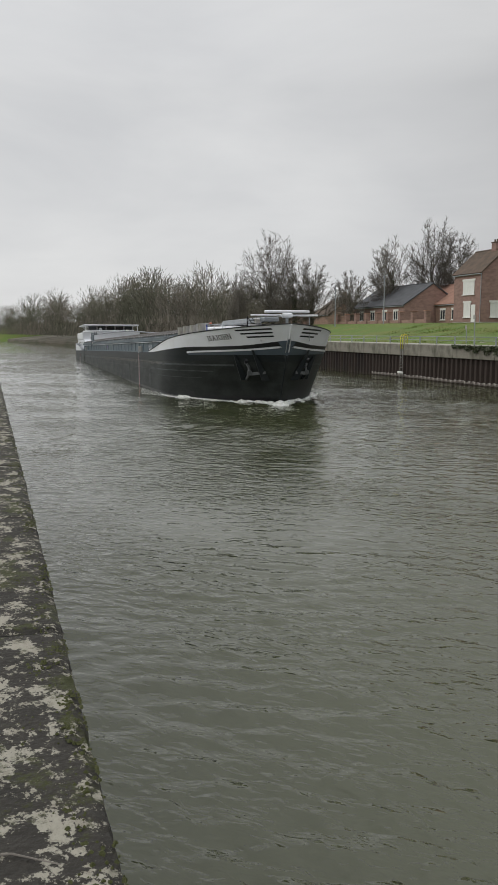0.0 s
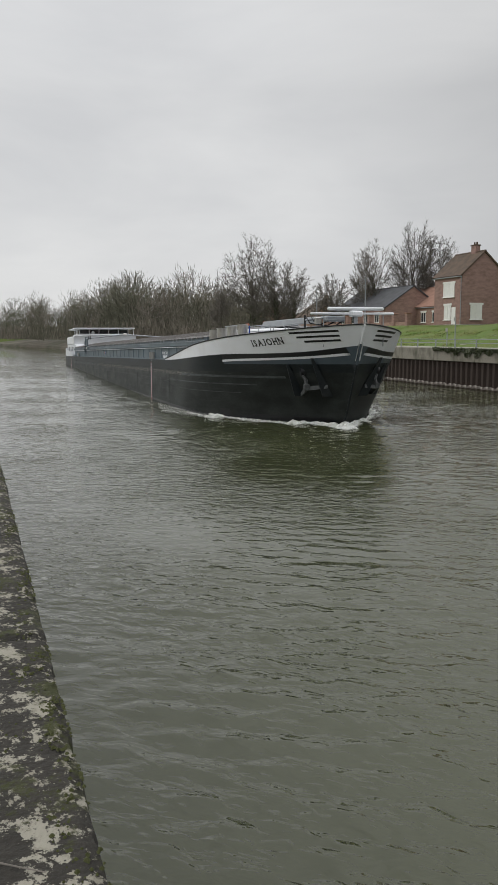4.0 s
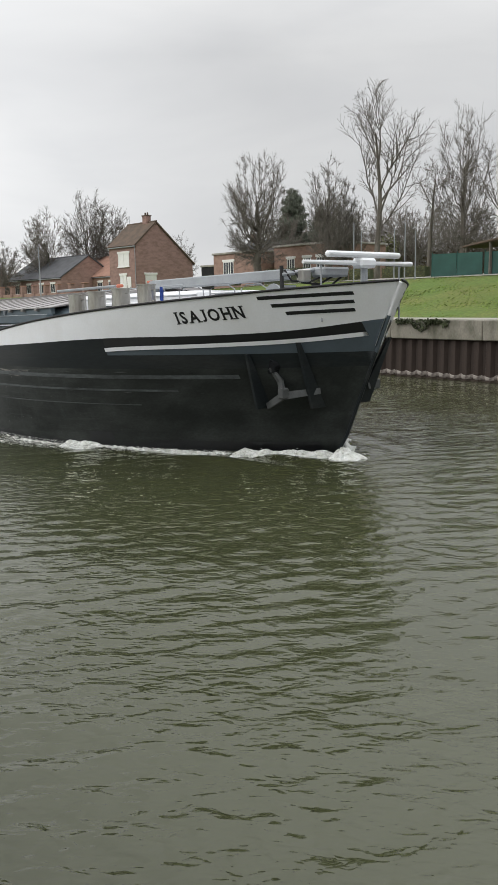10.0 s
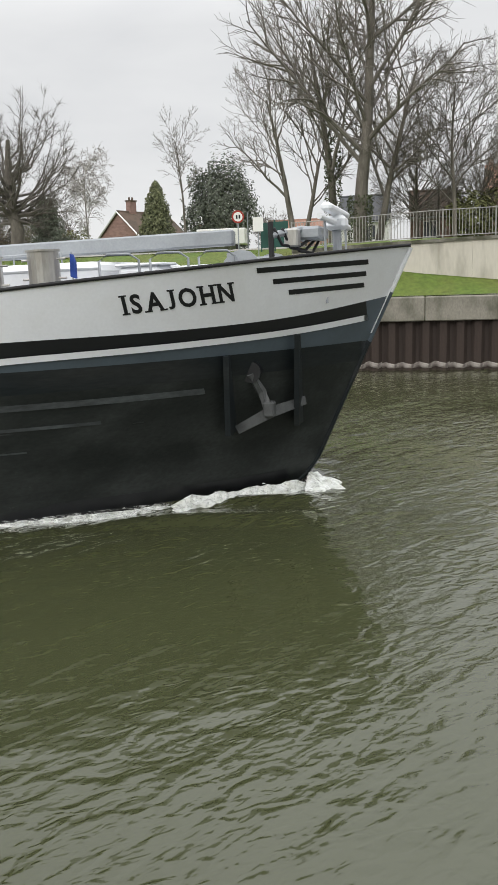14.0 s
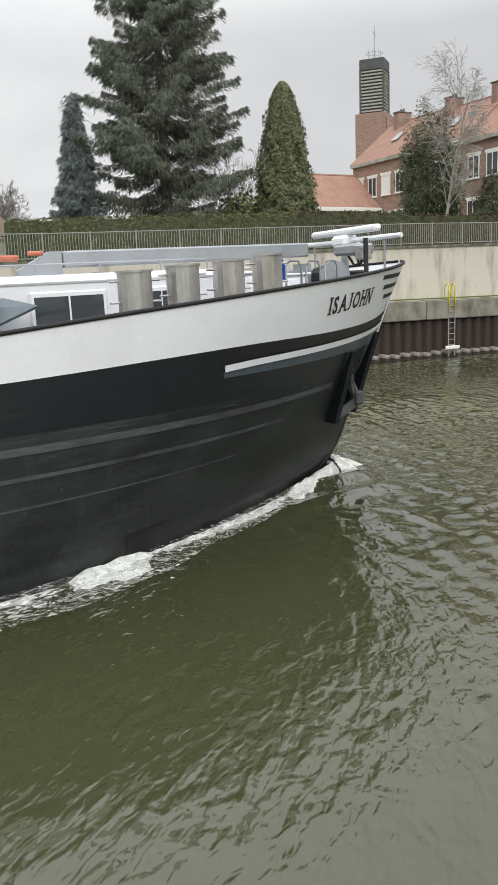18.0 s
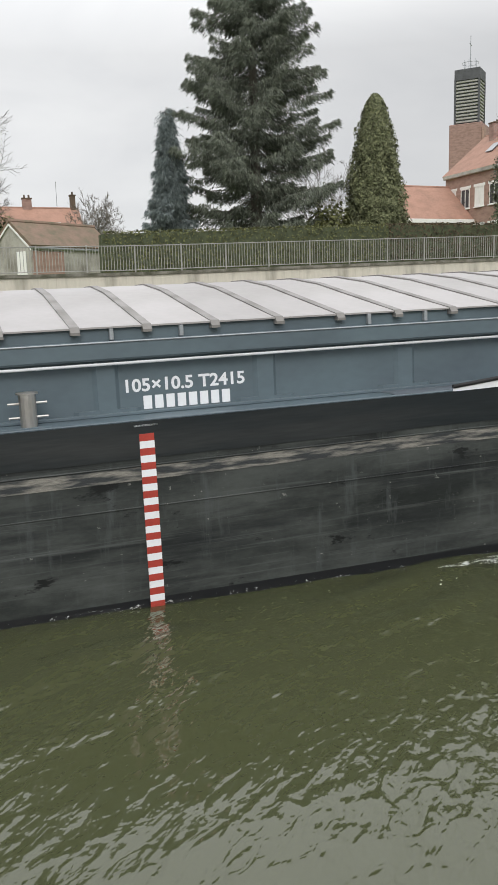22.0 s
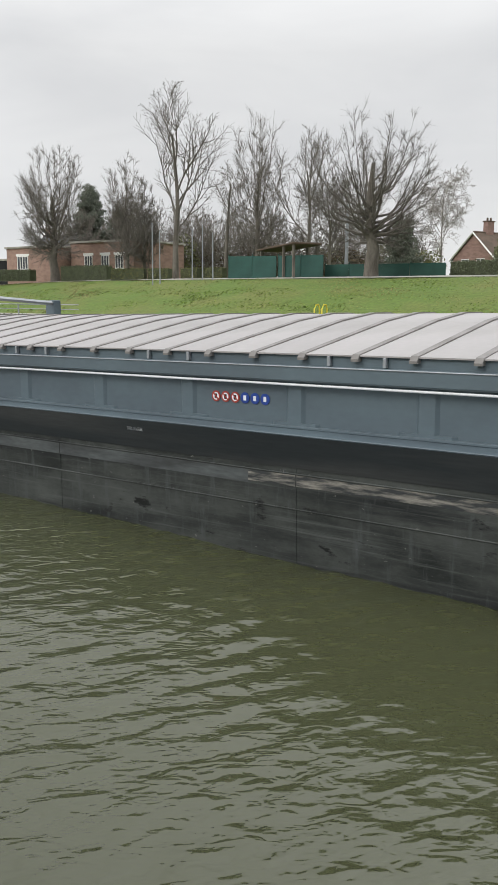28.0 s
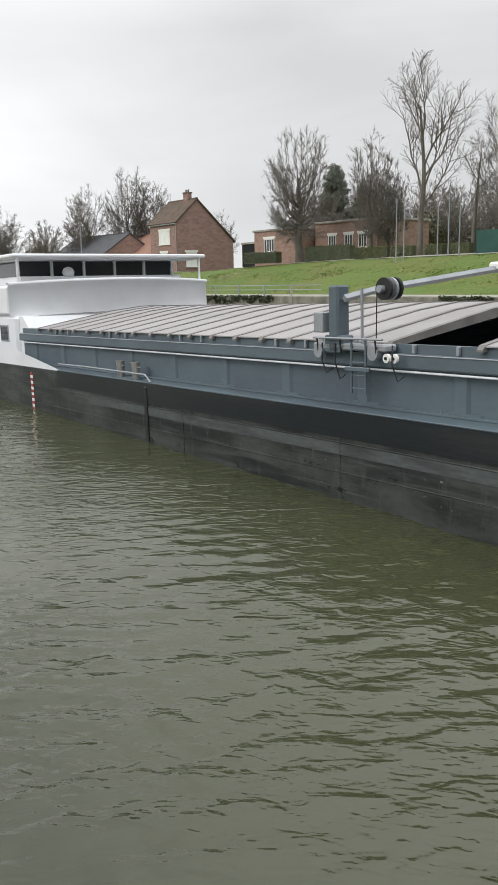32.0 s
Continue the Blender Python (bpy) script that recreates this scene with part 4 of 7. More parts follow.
def barge():
    B = tagged(new("cargo_barge"), "black and white inland cargo barge under way with grey hatches", "barge")
    # hull
    keel = lambda a: -0.9
    rows = []
    for c in (-0.9, 0.0, 0.35, 0.7, 1.2, 1.5, 1.9, 2.3, DECK):
        row = []
        for i in range(61):
            a = -82.1 + 87.0 * i / 60
            rake = 0.6 * (1 - c / DECK) if a < -80 else 0
            row.append((a + rake, hull_b(a, c), c))
        rows.append(row)
    for far in (False, True):
        flat = Shape().sheet(rows if not far else [[(a, BEAM - b, c) for a, b, c in r][::-1] for r in rows])
        part("hull_side", flat, M_HULL_WORN, B, "black hull plating with pale scuff streaks", smooth=True)
    def band(lo, hi, out, a0=-62.0, a1=9.0, n=40):
        return Shape().sheet([[(a0 + (a1 - a0) * i / n, hull_b(a0 + (a1 - a0) * i / n, c) - out, c) for i in range(n + 1)] for c in (lo, hi)])
    part("sheer_strake", band(2.14, DECK + 0.005, 0.012), M_HULL, B, "fresh black upper strake")
    part("scuffed_strake", band(1.84, 2.03, 0.008, -31, 12), M_SCUFF, B, "rubbed strake with peeled paint", smooth=True)
    part("rubbed_strake", band(1.8, 2.03, 0.008, -60, -31), M_RUB, B, "strake rubbed down to grey", smooth=True)
    for aw in range(-54, 12, 6):
        part("weld_seam", Shape().box(aw - 0.012, aw + 0.012, hull_b(aw, 1) - 0.009, hull_b(aw, 1) + 0.02, 0.0, 2.62), M_HULL_WORN, B)
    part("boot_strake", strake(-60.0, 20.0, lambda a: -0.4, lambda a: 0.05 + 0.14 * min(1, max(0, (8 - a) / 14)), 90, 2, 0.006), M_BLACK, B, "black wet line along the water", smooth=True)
    plates("sheer_strake", M_HULL, B, "", 4.9, 22.4, lambda a: 2.14, lambda a: 2.525, 46, 2, 0.004)
    plates("bow_plating", M_HULL_WORN, B, "black bow plating", 4.9, 22.44, keel, lambda a: 2.52, 46, 10)
    grey_lo = lambda a: 2.52
    line_lo = lambda a: smooth_curve(a, [(4, 2.52), (15.6, 2.62), (16.5, 2.66), (19, 2.72), (20.6, 2.80), (22.45, 3.02)])
    line_hi = lambda a: line_lo(a) + 0.105
    foot = lambda a: smooth_curve(a, WHITE_FOOT)
    rail = lambda a: smooth_curve(a, RAIL)
    plates("black_shoulder", M_HULL, B, "", 4.9, 15.75, lambda a: 2.52, foot, 20, 2)
    plates("grey_band", M_GREY, B, "slate grey band round the bow", 15.75, 22.44, grey_lo, lambda a: max(line_lo(a), 2.525), 40, 2)
    plates("white_line", M_WHITE, B, "thin white rubbing strake", 15.75, 21.6, line_lo, line_hi, 40, 1, 0.035)
    plates("black_band", M_BLACK, B, "", 15.75, 21.65, line_hi, foot, 40, 2)
    plates("grey_stem", M_GREY, B, "", 21.65, 22.44, line_lo, foot, 14, 3)
    plates("bow_bulwark", M_WHITE, B, "white bow bulwark", 4.9, 22.44, foot, rail, 52, 4)
    plates("bulwark_lining", M_WHITE, B, "", 5.9, 22.1, lambda a: 2.66, lambda a: rail(a) - 0.02, 40, 2, -0.12)
    for c0, c1, aa, ab, out in ((1.86, 1.97, 9.5, 19.0, 0.014), (1.50, 1.56, 6.0, 17.4, 0.012), (1.09, 1.12, 8.0, 16.2, 0.01)):
        plates("rubbing_strake", M_RUB, B, "grey rubbed strake along the bow", aa, ab, lambda a, c0=c0: c0, lambda a, c1=c1: c1, 40, 1, out)
    for side in (0, 1):
        pts = []
        for i in range(61):
            t = 1 - (1 - i / 60) ** 1.8
            a = 4.9 + 17.53 * t
            c = rail(a)
            a = min(a, bow_end(c) - 0.001)
            b = hull_b(a, c)
            pts.append((a, b if not side else BEAM - b, c + 0.01))
        part("rail_cap", Shape().tube(pts, 0.034, 6), M_RUBBER, B, "black rubber rail along the bulwark", smooth=True)
    stem = lambda c0, c1: [(bow_end(c0 + (c1 - c0) * i / 8) + 0.004, BEAM / 2, c0 + (c1 - c0) * i / 8) for i in range(9)]
    part("stem_bar", Shape().tube(stem(-0.5, 2.5), 0.05, 8), M_HULL, B)
    part("stem_bar", Shape().tube(stem(2.5, 3.42), 0.05, 8), M_GREY, B)
    part("stem_bar", Shape().tube(stem(3.42, 4.22), 0.05, 8), M_WHITE, B)
    # no hole is cut: black plates paint the shade of the thruster recess
    plates("thruster_opening", M_BLACK, B, "black plate painting the dark thruster opening at the waterline", 14.05, 14.85, lambda a: -0.3, lambda a: 0.24, 8, 1, 0.012)
    # foredeck and side decks
    dk = Shape()
    n = 40
    ring = [[(a, hull_b(a, 2.9) + 0.1, 2.66 + max(0, a - 14) * 0.1), (a, BEAM - hull_b(a, 2.9) - 0.1, 2.66 + max(0, a - 14) * 0.1)] for a in [4 + 17.6 * i / n for i in range(n + 1)]]
    dk.sheet(ring)
    part("foredeck", dk, M_DECK, B)
    for side in (0, 1):
        y0, y1 = (0.0, 1.0) if not side else (BEAM - 1.0, BEAM)
        rows = []
        for i in range(45):
            a = -82 + 90 * i / 44
            e = hull_b(a, DECK)
            rows.append([(a, e if not side else BEAM - e, DECK), (a, max(1.0, e + .02) if not side else min(BEAM - 1.0, BEAM - e - .02), DECK)])
        part("side_deck", Shape().sheet(rows), M_COAM, B)
    for side in (0, 1):
        pts = [(a, 0.02 if not side else BEAM - 0.02, DECK + 0.015) for a in (-62.0, -30, 5.0)]
        part("deck_edge_bar", Shape().tube(pts, 0.014, 6), M_COAM, B, "grey steel edge bar along the side deck")
    # rubbing bars on the side
    for c, w in ((2.04, 0.016), (1.46, 0.012)):
        pts = [(-64 + 82 * i / 40, hull_b(-64 + 82 * i / 40, c) - 0.002, c) for i in range(41)]
        part("side_weld_bar", Shape().tube(pts, w, 6), M_HULL_WORN, B, smooth=True)
    # coaming
    A0, A1 = -67.0, 12.4
    for side in (0, 1):
        f = (lambda y: y) if not side else (lambda y: BEAM - y)
        def bx(s, x0, x1, y0, y1, z0, z1, ch=0.0):
            s.box(x0, x1, min(f(y0), f(y1)), max(f(y0), f(y1)), z0, z1, ch)
            return s
        part("coaming", bx(Shape(), A0, A1, 0.80, 0.92, DECK, 3.46), M_COAM, B, "blue-grey painted hold coaming")
        part("coaming_girder", bx(bx(Shape(), A0, A1, 0.62, 0.86, 3.46, 3.73, 0.03), A0, A1, 0.78, 0.90, 3.73, 3.9), M_COAM, B, smooth=False)
        sh = Shape()
        sh.tube([(A0 + 0.2, f(0.615), 3.715), (A1, f(0.615), 3.715)], 0.012, 6)
        part("girder_lip", sh, M_GALV, B)
        part("white_handrail", Shape().tube([(A0, f(0.66), 3.41), (-30, f(0.66), 3.41), (A1 - 1, f(0.66), 3.41)], 0.022, 8), M_WHITE, B, "white handrail pipe under the coaming girder", smooth=True)
        part("foot_flange", bx(Shape(), A0, A1, 0.70, 0.81, DECK + 0.0, DECK + 0.05, 0.01), M_COAM, B)
        st = Shape()
        sp = Shape().prism([(-0.2, f(0.81)), (-0.13, f(0.75)), (0.13, f(0.75)), (0.2, f(0.81))], 2, DECK + 0.1, 3.455)
        st.add(sp.v, sp.f)
        me = None
        foot_s = Shape().prism([(-0.42, f(0.748)), (0.42, f(0.748)), (0.5, f(0.81)), (-0.5, f(0.81))], 2, DECK + 0.05, DECK + 0.1)
        st.add(foot_s.v, foot_s.f)
        me = st.mesh("stiffener", M_COAM)
        for i in range(31):
            share("stiffener", me, B, pose(-63.54 + 2.43 * i, 0, 0))
        pc = Shape().tube([(0, f(0.66), 3.40), (0, f(0.80), 3.40)], 0.02, 6).mesh("bracket", M_GALV)
        for i in range(31):
            share("bracket", pc, B, pose(-63.54 + 2.43 * i, 0, 0))
    # hatch covers, each a shallow gable with ribs
    hw = BEAM / 2
    def cover(wide, name_me):
        s = Shape()
        prof = [(0.72, 3.905), (0.72, 3.93), (3.6, 4.42), (4.9, 4.56), (BEAM - 4.9, 4.56), (BEAM - 3.6, 4.42), (BEAM - 0.72, 3.93), (BEAM - 0.72, 3.905), (BEAM / 2, 4.5)]
        s.prism(prof, 0, 0.0, wide)
        return s.mesh(name_me, M_HATCH)
    panel_me = cover(1.019, "hatch_panel")
    rib = Shape()
    ribp = [(0.655, 3.83), (0.655, 3.87), (0.72, 3.945), (3.6, 4.447), (4.9, 4.587), (BEAM - 4.9, 4.587), (BEAM - 3.6, 4.447), (BEAM - 0.72, 3.945), (BEAM - 0.655, 3.87), (BEAM - 0.655, 3.83), (BEAM - 0.75, 3.83), (BEAM / 2, 4.48), (0.75, 3.83)]
    rib.prism(ribp, 0, -0.065, 0.065)
    rib_me = rib.mesh("hatch_rib", M_RIB)
    for i in range(-62, 12):
        a = 0.27 + 1.021 * i
        if -46.0 < a < -44.4:
            continue
        lift = pose(a, 0, 0.0)
        hp = share("hatch_panel", panel_me, B, lift)
        share("rib", rib_me, hp, pose(0, 0, 0))
    share("cover_rim", rib_me, B, pose(-45.73, 0, 0.01), "raised rim of the open hatch")
    # raised slab under the hatches, coloured near-black for the hold's shade
    part("hold_floor", Shape().box(A0, A1, 0.95, BEAM - 0.95, 2.2, 2.3), M_INNER_SHADE, B)
    clip = Shape().box(-0.03, 0.03, 0.70, 0.78, 3.74, 3.90, 0.008).mesh("hatch_clip", M_GALV)
    for i in range(-62, 11):
        if i % 4 in (0, 3):
            share("hatch_clip", clip, B, pose(0.78 + 1.021 * i, 0, 0))
    # draught marks
    for a0, dm in ((0.0, 25), (-64.3, 25)):
        dmk = new("draught_mark")
        dmk.parent = B
        dmk["label"] = "red and white banded draught scale"
        b = hull_b(a0, 1.0)
        for i in range(dm):
            z = -0.02 + 0.1 * i
            y = hull_b(a0, z + 0.05) - 0.018
            part("band", Shape().box(a0 - 0.105, a0 + 0.105, y, y + 0.012, z, z + 0.1), M_RED if i % 2 == 0 else M_WHITE, dmk)
    part("mark_plate", Shape().box(-0.17, 0.17, -0.012, 0.0, 2.585, 2.61), M_WHITE, B)
    # lettering: each letter with slab serifs, black on the white bow
    run, high = 0.0, 0.31
    for ch, serifs in (("I", ((0, 0), (0, 1))), ("S", ()), ("A", ((-1, 0), (1, 0))), ("J", ((0.6, 1),)), ("O", ()), ("H", ((-1, 0), (1, 0), (-1, 1), (1, 1))), ("N", ((-1, 0), (-1, 1), (1, 1)))):
        vs, fs = lettering(ch, 0.40, 0.011)
        x0, x1 = min(v[0] for v in vs), max(v[0] for v in vs)
        y0, y1 = min(v[1] for v in vs), max(v[1] for v in vs)
        sh = Shape().add([((x - x0) * 1.02, (y - y0) * high / (y1 - y0), 0) for x, y, _ in vs], fs)
        wd = (x1 - x0) * 1.02
        for sx, sy in serifs:
            cx = wd / 2 + sx * (wd / 2 - 0.02)
            cy = 0.0 if sy == 0 else high - 0.026
            n0 = cx - 0.065
            sh.add([(n0 + 0.13 * k / 4, cy + (0.026 if t else 0), 0) for t in (0, 1) for k in range(5)], [(k, k + 1, k + 6, k + 5) for k in range(4)])
        off = 0.04
        sh.v = on_bow([((x + run + off) * 0.95, y, 0) for x, y, _ in sh.v], 18.13, 3.325, 0.062, 2.2, 0.008 + 0.001)
        part("name_letter", sh, M_BLACK, B, "black painted letter of the ship name")
        run += wd + 0.075
    vs, fs = lettering("105×10.5 T2415", 0.30, 0.008)
    part("size_letters", Shape().add([(x * 0.94 - 0.13, 0.795, 2.975 + y * 0.86) for x, y, _ in vs], fs), M_WHITE, B, "white painted dimensions")
    for i in range(8):
        part("number_bar", Shape().box(0.17 + i * 0.172, 0.17 + i * 0.172 + 0.125, 0.792, 0.799, 2.71, 2.905), M_WHITE, B)
    # bow stripes
    for i, (s0, s1, c) in enumerate(((20.1, 21.75, 3.87), (20.3, 21.7, 3.67), (20.5, 21.65, 3.47))):
        part("bow_stripe", strake(s0, s1, lambda a, c=c: c + 0.04 * (a - 20), lambda a, c=c: c + 0.085 + 0.04 * (a - 20), 18, 1, 0.01), M_BLACK, B)
        p2 = strake(s0, s1, lambda a, c=c: c + 0.04 * (a - 20), lambda a, c=c: c + 0.085 + 0.04 * (a - 20), 18, 1, 0.01)
        p2.v = [(x, BEAM - y, z) for x, y, z in p2.v]
        p2.f = [f[::-1] for f in p2.f]
        part("bow_stripe", p2, M_BLACK, B)
    # anchors in their pockets
    for side in (0, 1):
        an = new("anchor")
        an.parent = B
        an["label"] = "dark stockless anchor hanging in its hull pocket"
        f = (lambda y: y) if not side else (lambda y: BEAM - y)
        for da, c1 in ((-0.62, 2.62), (0.45, 2.9)):
            p = Shape()
            a1 = 19.9 + da
            lo_c, hi_c = 1.05, c1 - 0.1
            pl = []
            for t in (0, 1):
                for c in (lo_c, hi_c):
                    off = 0.42 if c == lo_c else 0.03
                    pl.append((a1 + (0.05 if t else -0.05) + (0.12 * (c - lo_c)), f(hull_b(a1, c) - off), c))
                    pl.append((a1 + (0.05 if t else -0.05) + (0.12 * (c - lo_c)), f(hull_b(a1, c) + 0.06), c))
            p.add(pl, [(0, 1, 3, 2), (4, 6, 7, 5), (0, 2, 6, 4), (1, 5, 7, 3), (0, 4, 5, 1), (2, 3, 7, 6)])
            part("pocket_cheek", p, M_HULL, an)
        ab = hull_b(19.9, 1.6)
        # capped black disc, the dark of the anchor hole put into its colour
        part("hawse", Shape().tube([(19.72, f(hull_b(19.72, 2.18) - 0.03), 2.18), (19.72, f(hull_b(19.72, 2.18) + 0.2), 2.22)], [0.2, 0.2], 14), M_BLACK, an)
        part("shank", Shape().tube([(19.72, f(hull_b(19.72, 2.15) - 0.02), 2.15), (19.86, f(ab - 0.3), 1.8), (20.0, f(ab - 0.34), 1.45)], [0.07, 0.09, 0.1], 6), M_ANCHOR, an)
        part("crown", Shape().box(19.9, 20.1, min(f(ab - 0.45), f(ab - 0.2)), max(f(ab - 0.45), f(ab - 0.2)), 1.34, 1.62, 0.03), M_ANCHOR, an)
        for a2, c2 in ((19.38, 1.12), (20.5, 1.5)):
            d2 = hull_b(a2, c2) - 0.2 - ab
            # a flat fluke tapering to its bill
            u2 = Vector((a2 - 20.0, 0, c2 - 1.42))
            w2 = Vector((-u2.z, 0, u2.x)).normalized() * 0.1
            fl = Shape()
            ring = [Vector((20.0, ab - 0.36, 1.42)) + w2, Vector((20.0, ab - 0.36, 1.42)) - w2, Vector((a2, ab + d2, c2)) - w2 * 0.7, Vector((a2, ab + d2, c2)) + w2 * 0.9]
            back = [q + Vector((0.02, 0.07, 0)) for q in ring]
            fl.add([(q.x, f(q.y), q.z) for q in ring + back], [(0, 1, 2, 3), (7, 6, 5, 4), (0, 4, 5, 1), (1, 5, 6, 2), (2, 6, 7, 3), (3, 7, 4, 0)])
            part("fluke", fl, M_ANCHOR, an, recalc=True)
    fore_house(B)
    aft_house(B)
    hatch_crane(B)
    bollard_pair(B, -2.5, 0.42, DECK)
    bollard_pair(B, -58.2, 0.42, DECK)
    bollard_pair(B, -33.0, BEAM - 0.42, DECK)
    # safety signs on the coaming
    for i in range(6):
        sg = new("safety_sign")
        sg.parent = B
        sg.matrix_basis = pose(-32.38 + 0.23 * i, 0.79, 3.11)
        sg["label"] = "round red ban sign" if i < 3 else "round blue order sign"
        part("rim", Shape().tube([(0, 0, 0), (0, -0.008, 0)], 0.1, 20), M_RED if i < 3 else M_BLUEC, sg)
        part("face", Shape().tube([(0, -0.008, 0), (0, -0.011, 0)], 0.07 if i < 3 else 0.088, 18), M_WHITE if i < 3 else M_BLUEC, sg)
        if i < 3:
            part("slash", Shape().box(-0.075, 0.075, -0.015, -0.011, -0.012, 0.012, 0, pose(0, 0, 0, 0, 45, 0)), M_RED, sg)
        part("symbol", Shape().box(-0.03, 0.03, -0.0145, -0.011, -0.045, 0.045), M_BLACK if i < 3 else M_WHITE, sg)
    draw_in(B)
    part("side_plate", Shape().box(-32.8, -32.4, -0.012, 0.004, 2.46, 2.52), M_WHITE, B)
    return B


def draw_in(B):
    """Brings the aft body, set out from the mark at full length, to its true length."""
    keep = ("cover_rim", "hatch_panel", "stiffener", "bracket", "hatch_clip")
    for ob in B.children:
        if ob.name.split(".")[0] in keep:
            continue
        todo = [ob] if ob.type == "MESH" else [c for c in ob.children_recursive if c.type == "MESH"]
        if ob.matrix_basis.translation.x < 0:
            ob.location.x *= 0.966
        elif ob.matrix_basis.translation.x == 0:
            for o in todo:
                for v in o.data.vertices:
                    if v.co.x < 0 and o.matrix_basis.translation.x == 0:
                        v.co.x *= 0.966


def fore_house(B):
    """White fore cabin, vents, lowered mast, radar and gear on the foredeck."""
    H = new("fore_cabin")
    H.parent = B
    H["label"] = "low white fore cabin with rounded windows"
    plan = [(11.97, 1.72), (13.1, 1.86), (14.4, 1.96), (16.0, 2.38), (17.2, 2.86)]
    ring = plan + [(a, BEAM - b) for a, b in reversed(plan)]
    n = len(ring)
    s = Shape()
    mid = Vector((14.2, BEAM / 2))
    rows = []
    for z, k in ((2.66, 1.0), (4.08, 1.0), (4.18, 0.985), (4.24, 0.95)):
        rows.append([(mid.x + (a - mid.x) * k, mid.y + (b - mid.y) * k, z) for a, b in ring + ring[:1]])
    s.sheet(rows)
    s.add([r for r in rows[-1][:-1]], [tuple(range(n))])
    part("cabin_shell", s, M_WHITE, H, recalc=True)
    lip = Shape().tube([(a, b, 4.13) for a, b in plan], 0.035, 6)
    part("roof_lip", lip, M_WHITE, H)
    for a, b, wd, turn in ((13.16, 1.84, 1.1, 4.4), (15.02, 2.08, 0.6, 14.7)):
        w = new("cabin_window")
        w.parent = H
        w.matrix_basis = pose(a, b, 3.36, 0, 0, turn)
        part("window_frame", Shape().box(-0.07, wd + 0.07, -0.035, 0.02, -0.03, 0.63, 0.03), M_WHITE, w)
        part("pane", Shape().box(0, wd / 2 - 0.015, -0.04, -0.01, 0.05, 0.55), M_GLASS, w)
        part("pane", Shape().box(wd / 2 + 0.015, wd, -0.04, -0.01, 0.05, 0.55), M_GLASS, w)
    for i, (a, b, z1) in enumerate(((14.38, 0.66, 4.2), (15.2, 0.84, 4.26), (16.08, 1.1, 4.31), (16.92, 1.4, 4.38))):
        v = new("mooring_post")
        v.parent = B
        v["label"] = "wide stainless mooring post with cross pins"
        part("post", Shape().tube([(a, b, 3.35), (a, b, z1)], 0.25, 16), M_STEEL, v, smooth=False)
        part("cap", Shape().tube([(a, b, z1), (a, b, z1 + 0.03)], 0.275, 16), M_STEEL, v)
        for dz in (0.12, 0.42):
            part("pin", Shape().tube([(a - 0.38, b, z1 - dz), (a + 0.38, b, z1 - dz)], 0.02, 6), M_STEEL, v)
    # lowered mast: a long grey box beam on the cabin roof
    ms = new("lowered_mast")
    ms.parent = B
    ms["label"] = "long grey box mast folded down along the foredeck"
    part("beam", Shape().box(0, 5.3, -0.2, 0.2, 0, 0.28, 0.03, pose(14.05, 3.62, 4.38, 0, -0.4, 7.5)), M_GALV, ms)
    part("lug", Shape().prism([(13.3, 4.26), (14.05, 4.26), (14.05, 4.66), (13.85, 4.66), (13.3, 4.36)], 1, 3.48, 3.78), M_GALV, ms, recalc=True)
    part("cradle", Shape().box(14.6, 14.75, 3.4, 4.0, 4.2, 4.28), M_GALV, ms)
    part("cradle", Shape().box(19.2, 19.35, 4.1, 4.6, 3.2, 4.28), M_GALV, ms)
    part("beam_lamp", Shape().tube([(13.5, 3.6, 4.64), (13.75, 3.6, 4.64)], 0.04, 8), M_ORANGE, ms)
    # radar and light bars at the bow
    rd = new("radar")
    rd.parent = B
    rd["label"] = "white bow radar scanner on its pedestal"
    part("scanner", Shape().box(20.95, 21.15, 4.1, 6.8, 4.9, 5.05, 0.05), M_WHITE, rd)
    part("pedestal", Shape().box(20.85, 21.25, 5.15, 5.75, 4.63, 4.89, 0.07), M_WHITE, rd)
    part("stem_post", Shape().tube([(21.05, 5.45, 3.3), (21.05, 5.45, 4.68)], 0.09, 10), M_GALV, rd)
    for y0, y1 in ((3.3, 5.1), (5.8, 7.3)):
        part("light_bar", Shape().tube([(21.05, y0, 4.76), (21.05, y1, 4.76)], [0.05, 0.065], 8), M_WHITE, rd)
    for y in (3.9, 6.8):
        part("bar_post", Shape().tube([(21.05, y, 3.3), (21.05, y, 4.76)], 0.025, 6), M_GALV, rd)
    # winch between the posts
    wi = new("anchor_winch")
    wi.parent = B
    wi["label"] = "dark anchor winch with drums on the foredeck"
    for y in (3.6, 6.3):
        part("drum", Shape().tube([(19.6, y, 3.95), (19.6, y + 0.6, 3.95)], 0.26, 12), M_RUBBER, wi)
        part("flange", Shape().tube([(19.6, y - 0.04, 3.95), (19.6, y, 3.95)], 0.36, 12), M_GALV, wi)
    part("motor", Shape().box(19.2, 19.9, 4.6, 5.9, 3.3, 4.2, 0.05), M_GALV, wi)
    part("frame", Shape().box(19.1, 20.1, 3.3, 7.2, 3.15, 3.4, 0.03), M_COAM, wi)
    # hoses and a davit arm by the radar
    dv = new("bow_davit")
    dv.parent = B
    dv["label"] = "dark bow davit with looping hoses"
    part("post", Shape().tube([(20.2, 3.35, 3.4), (20.2, 3.35, 4.72)], 0.05, 8), M_RUBBER, dv)
    part("arm", Shape().tube([(20.2, 3.35, 4.5), (20.6, 4.2, 4.62), (20.9, 5.0, 4.6)], 0.06, 8), M_GALV, dv)
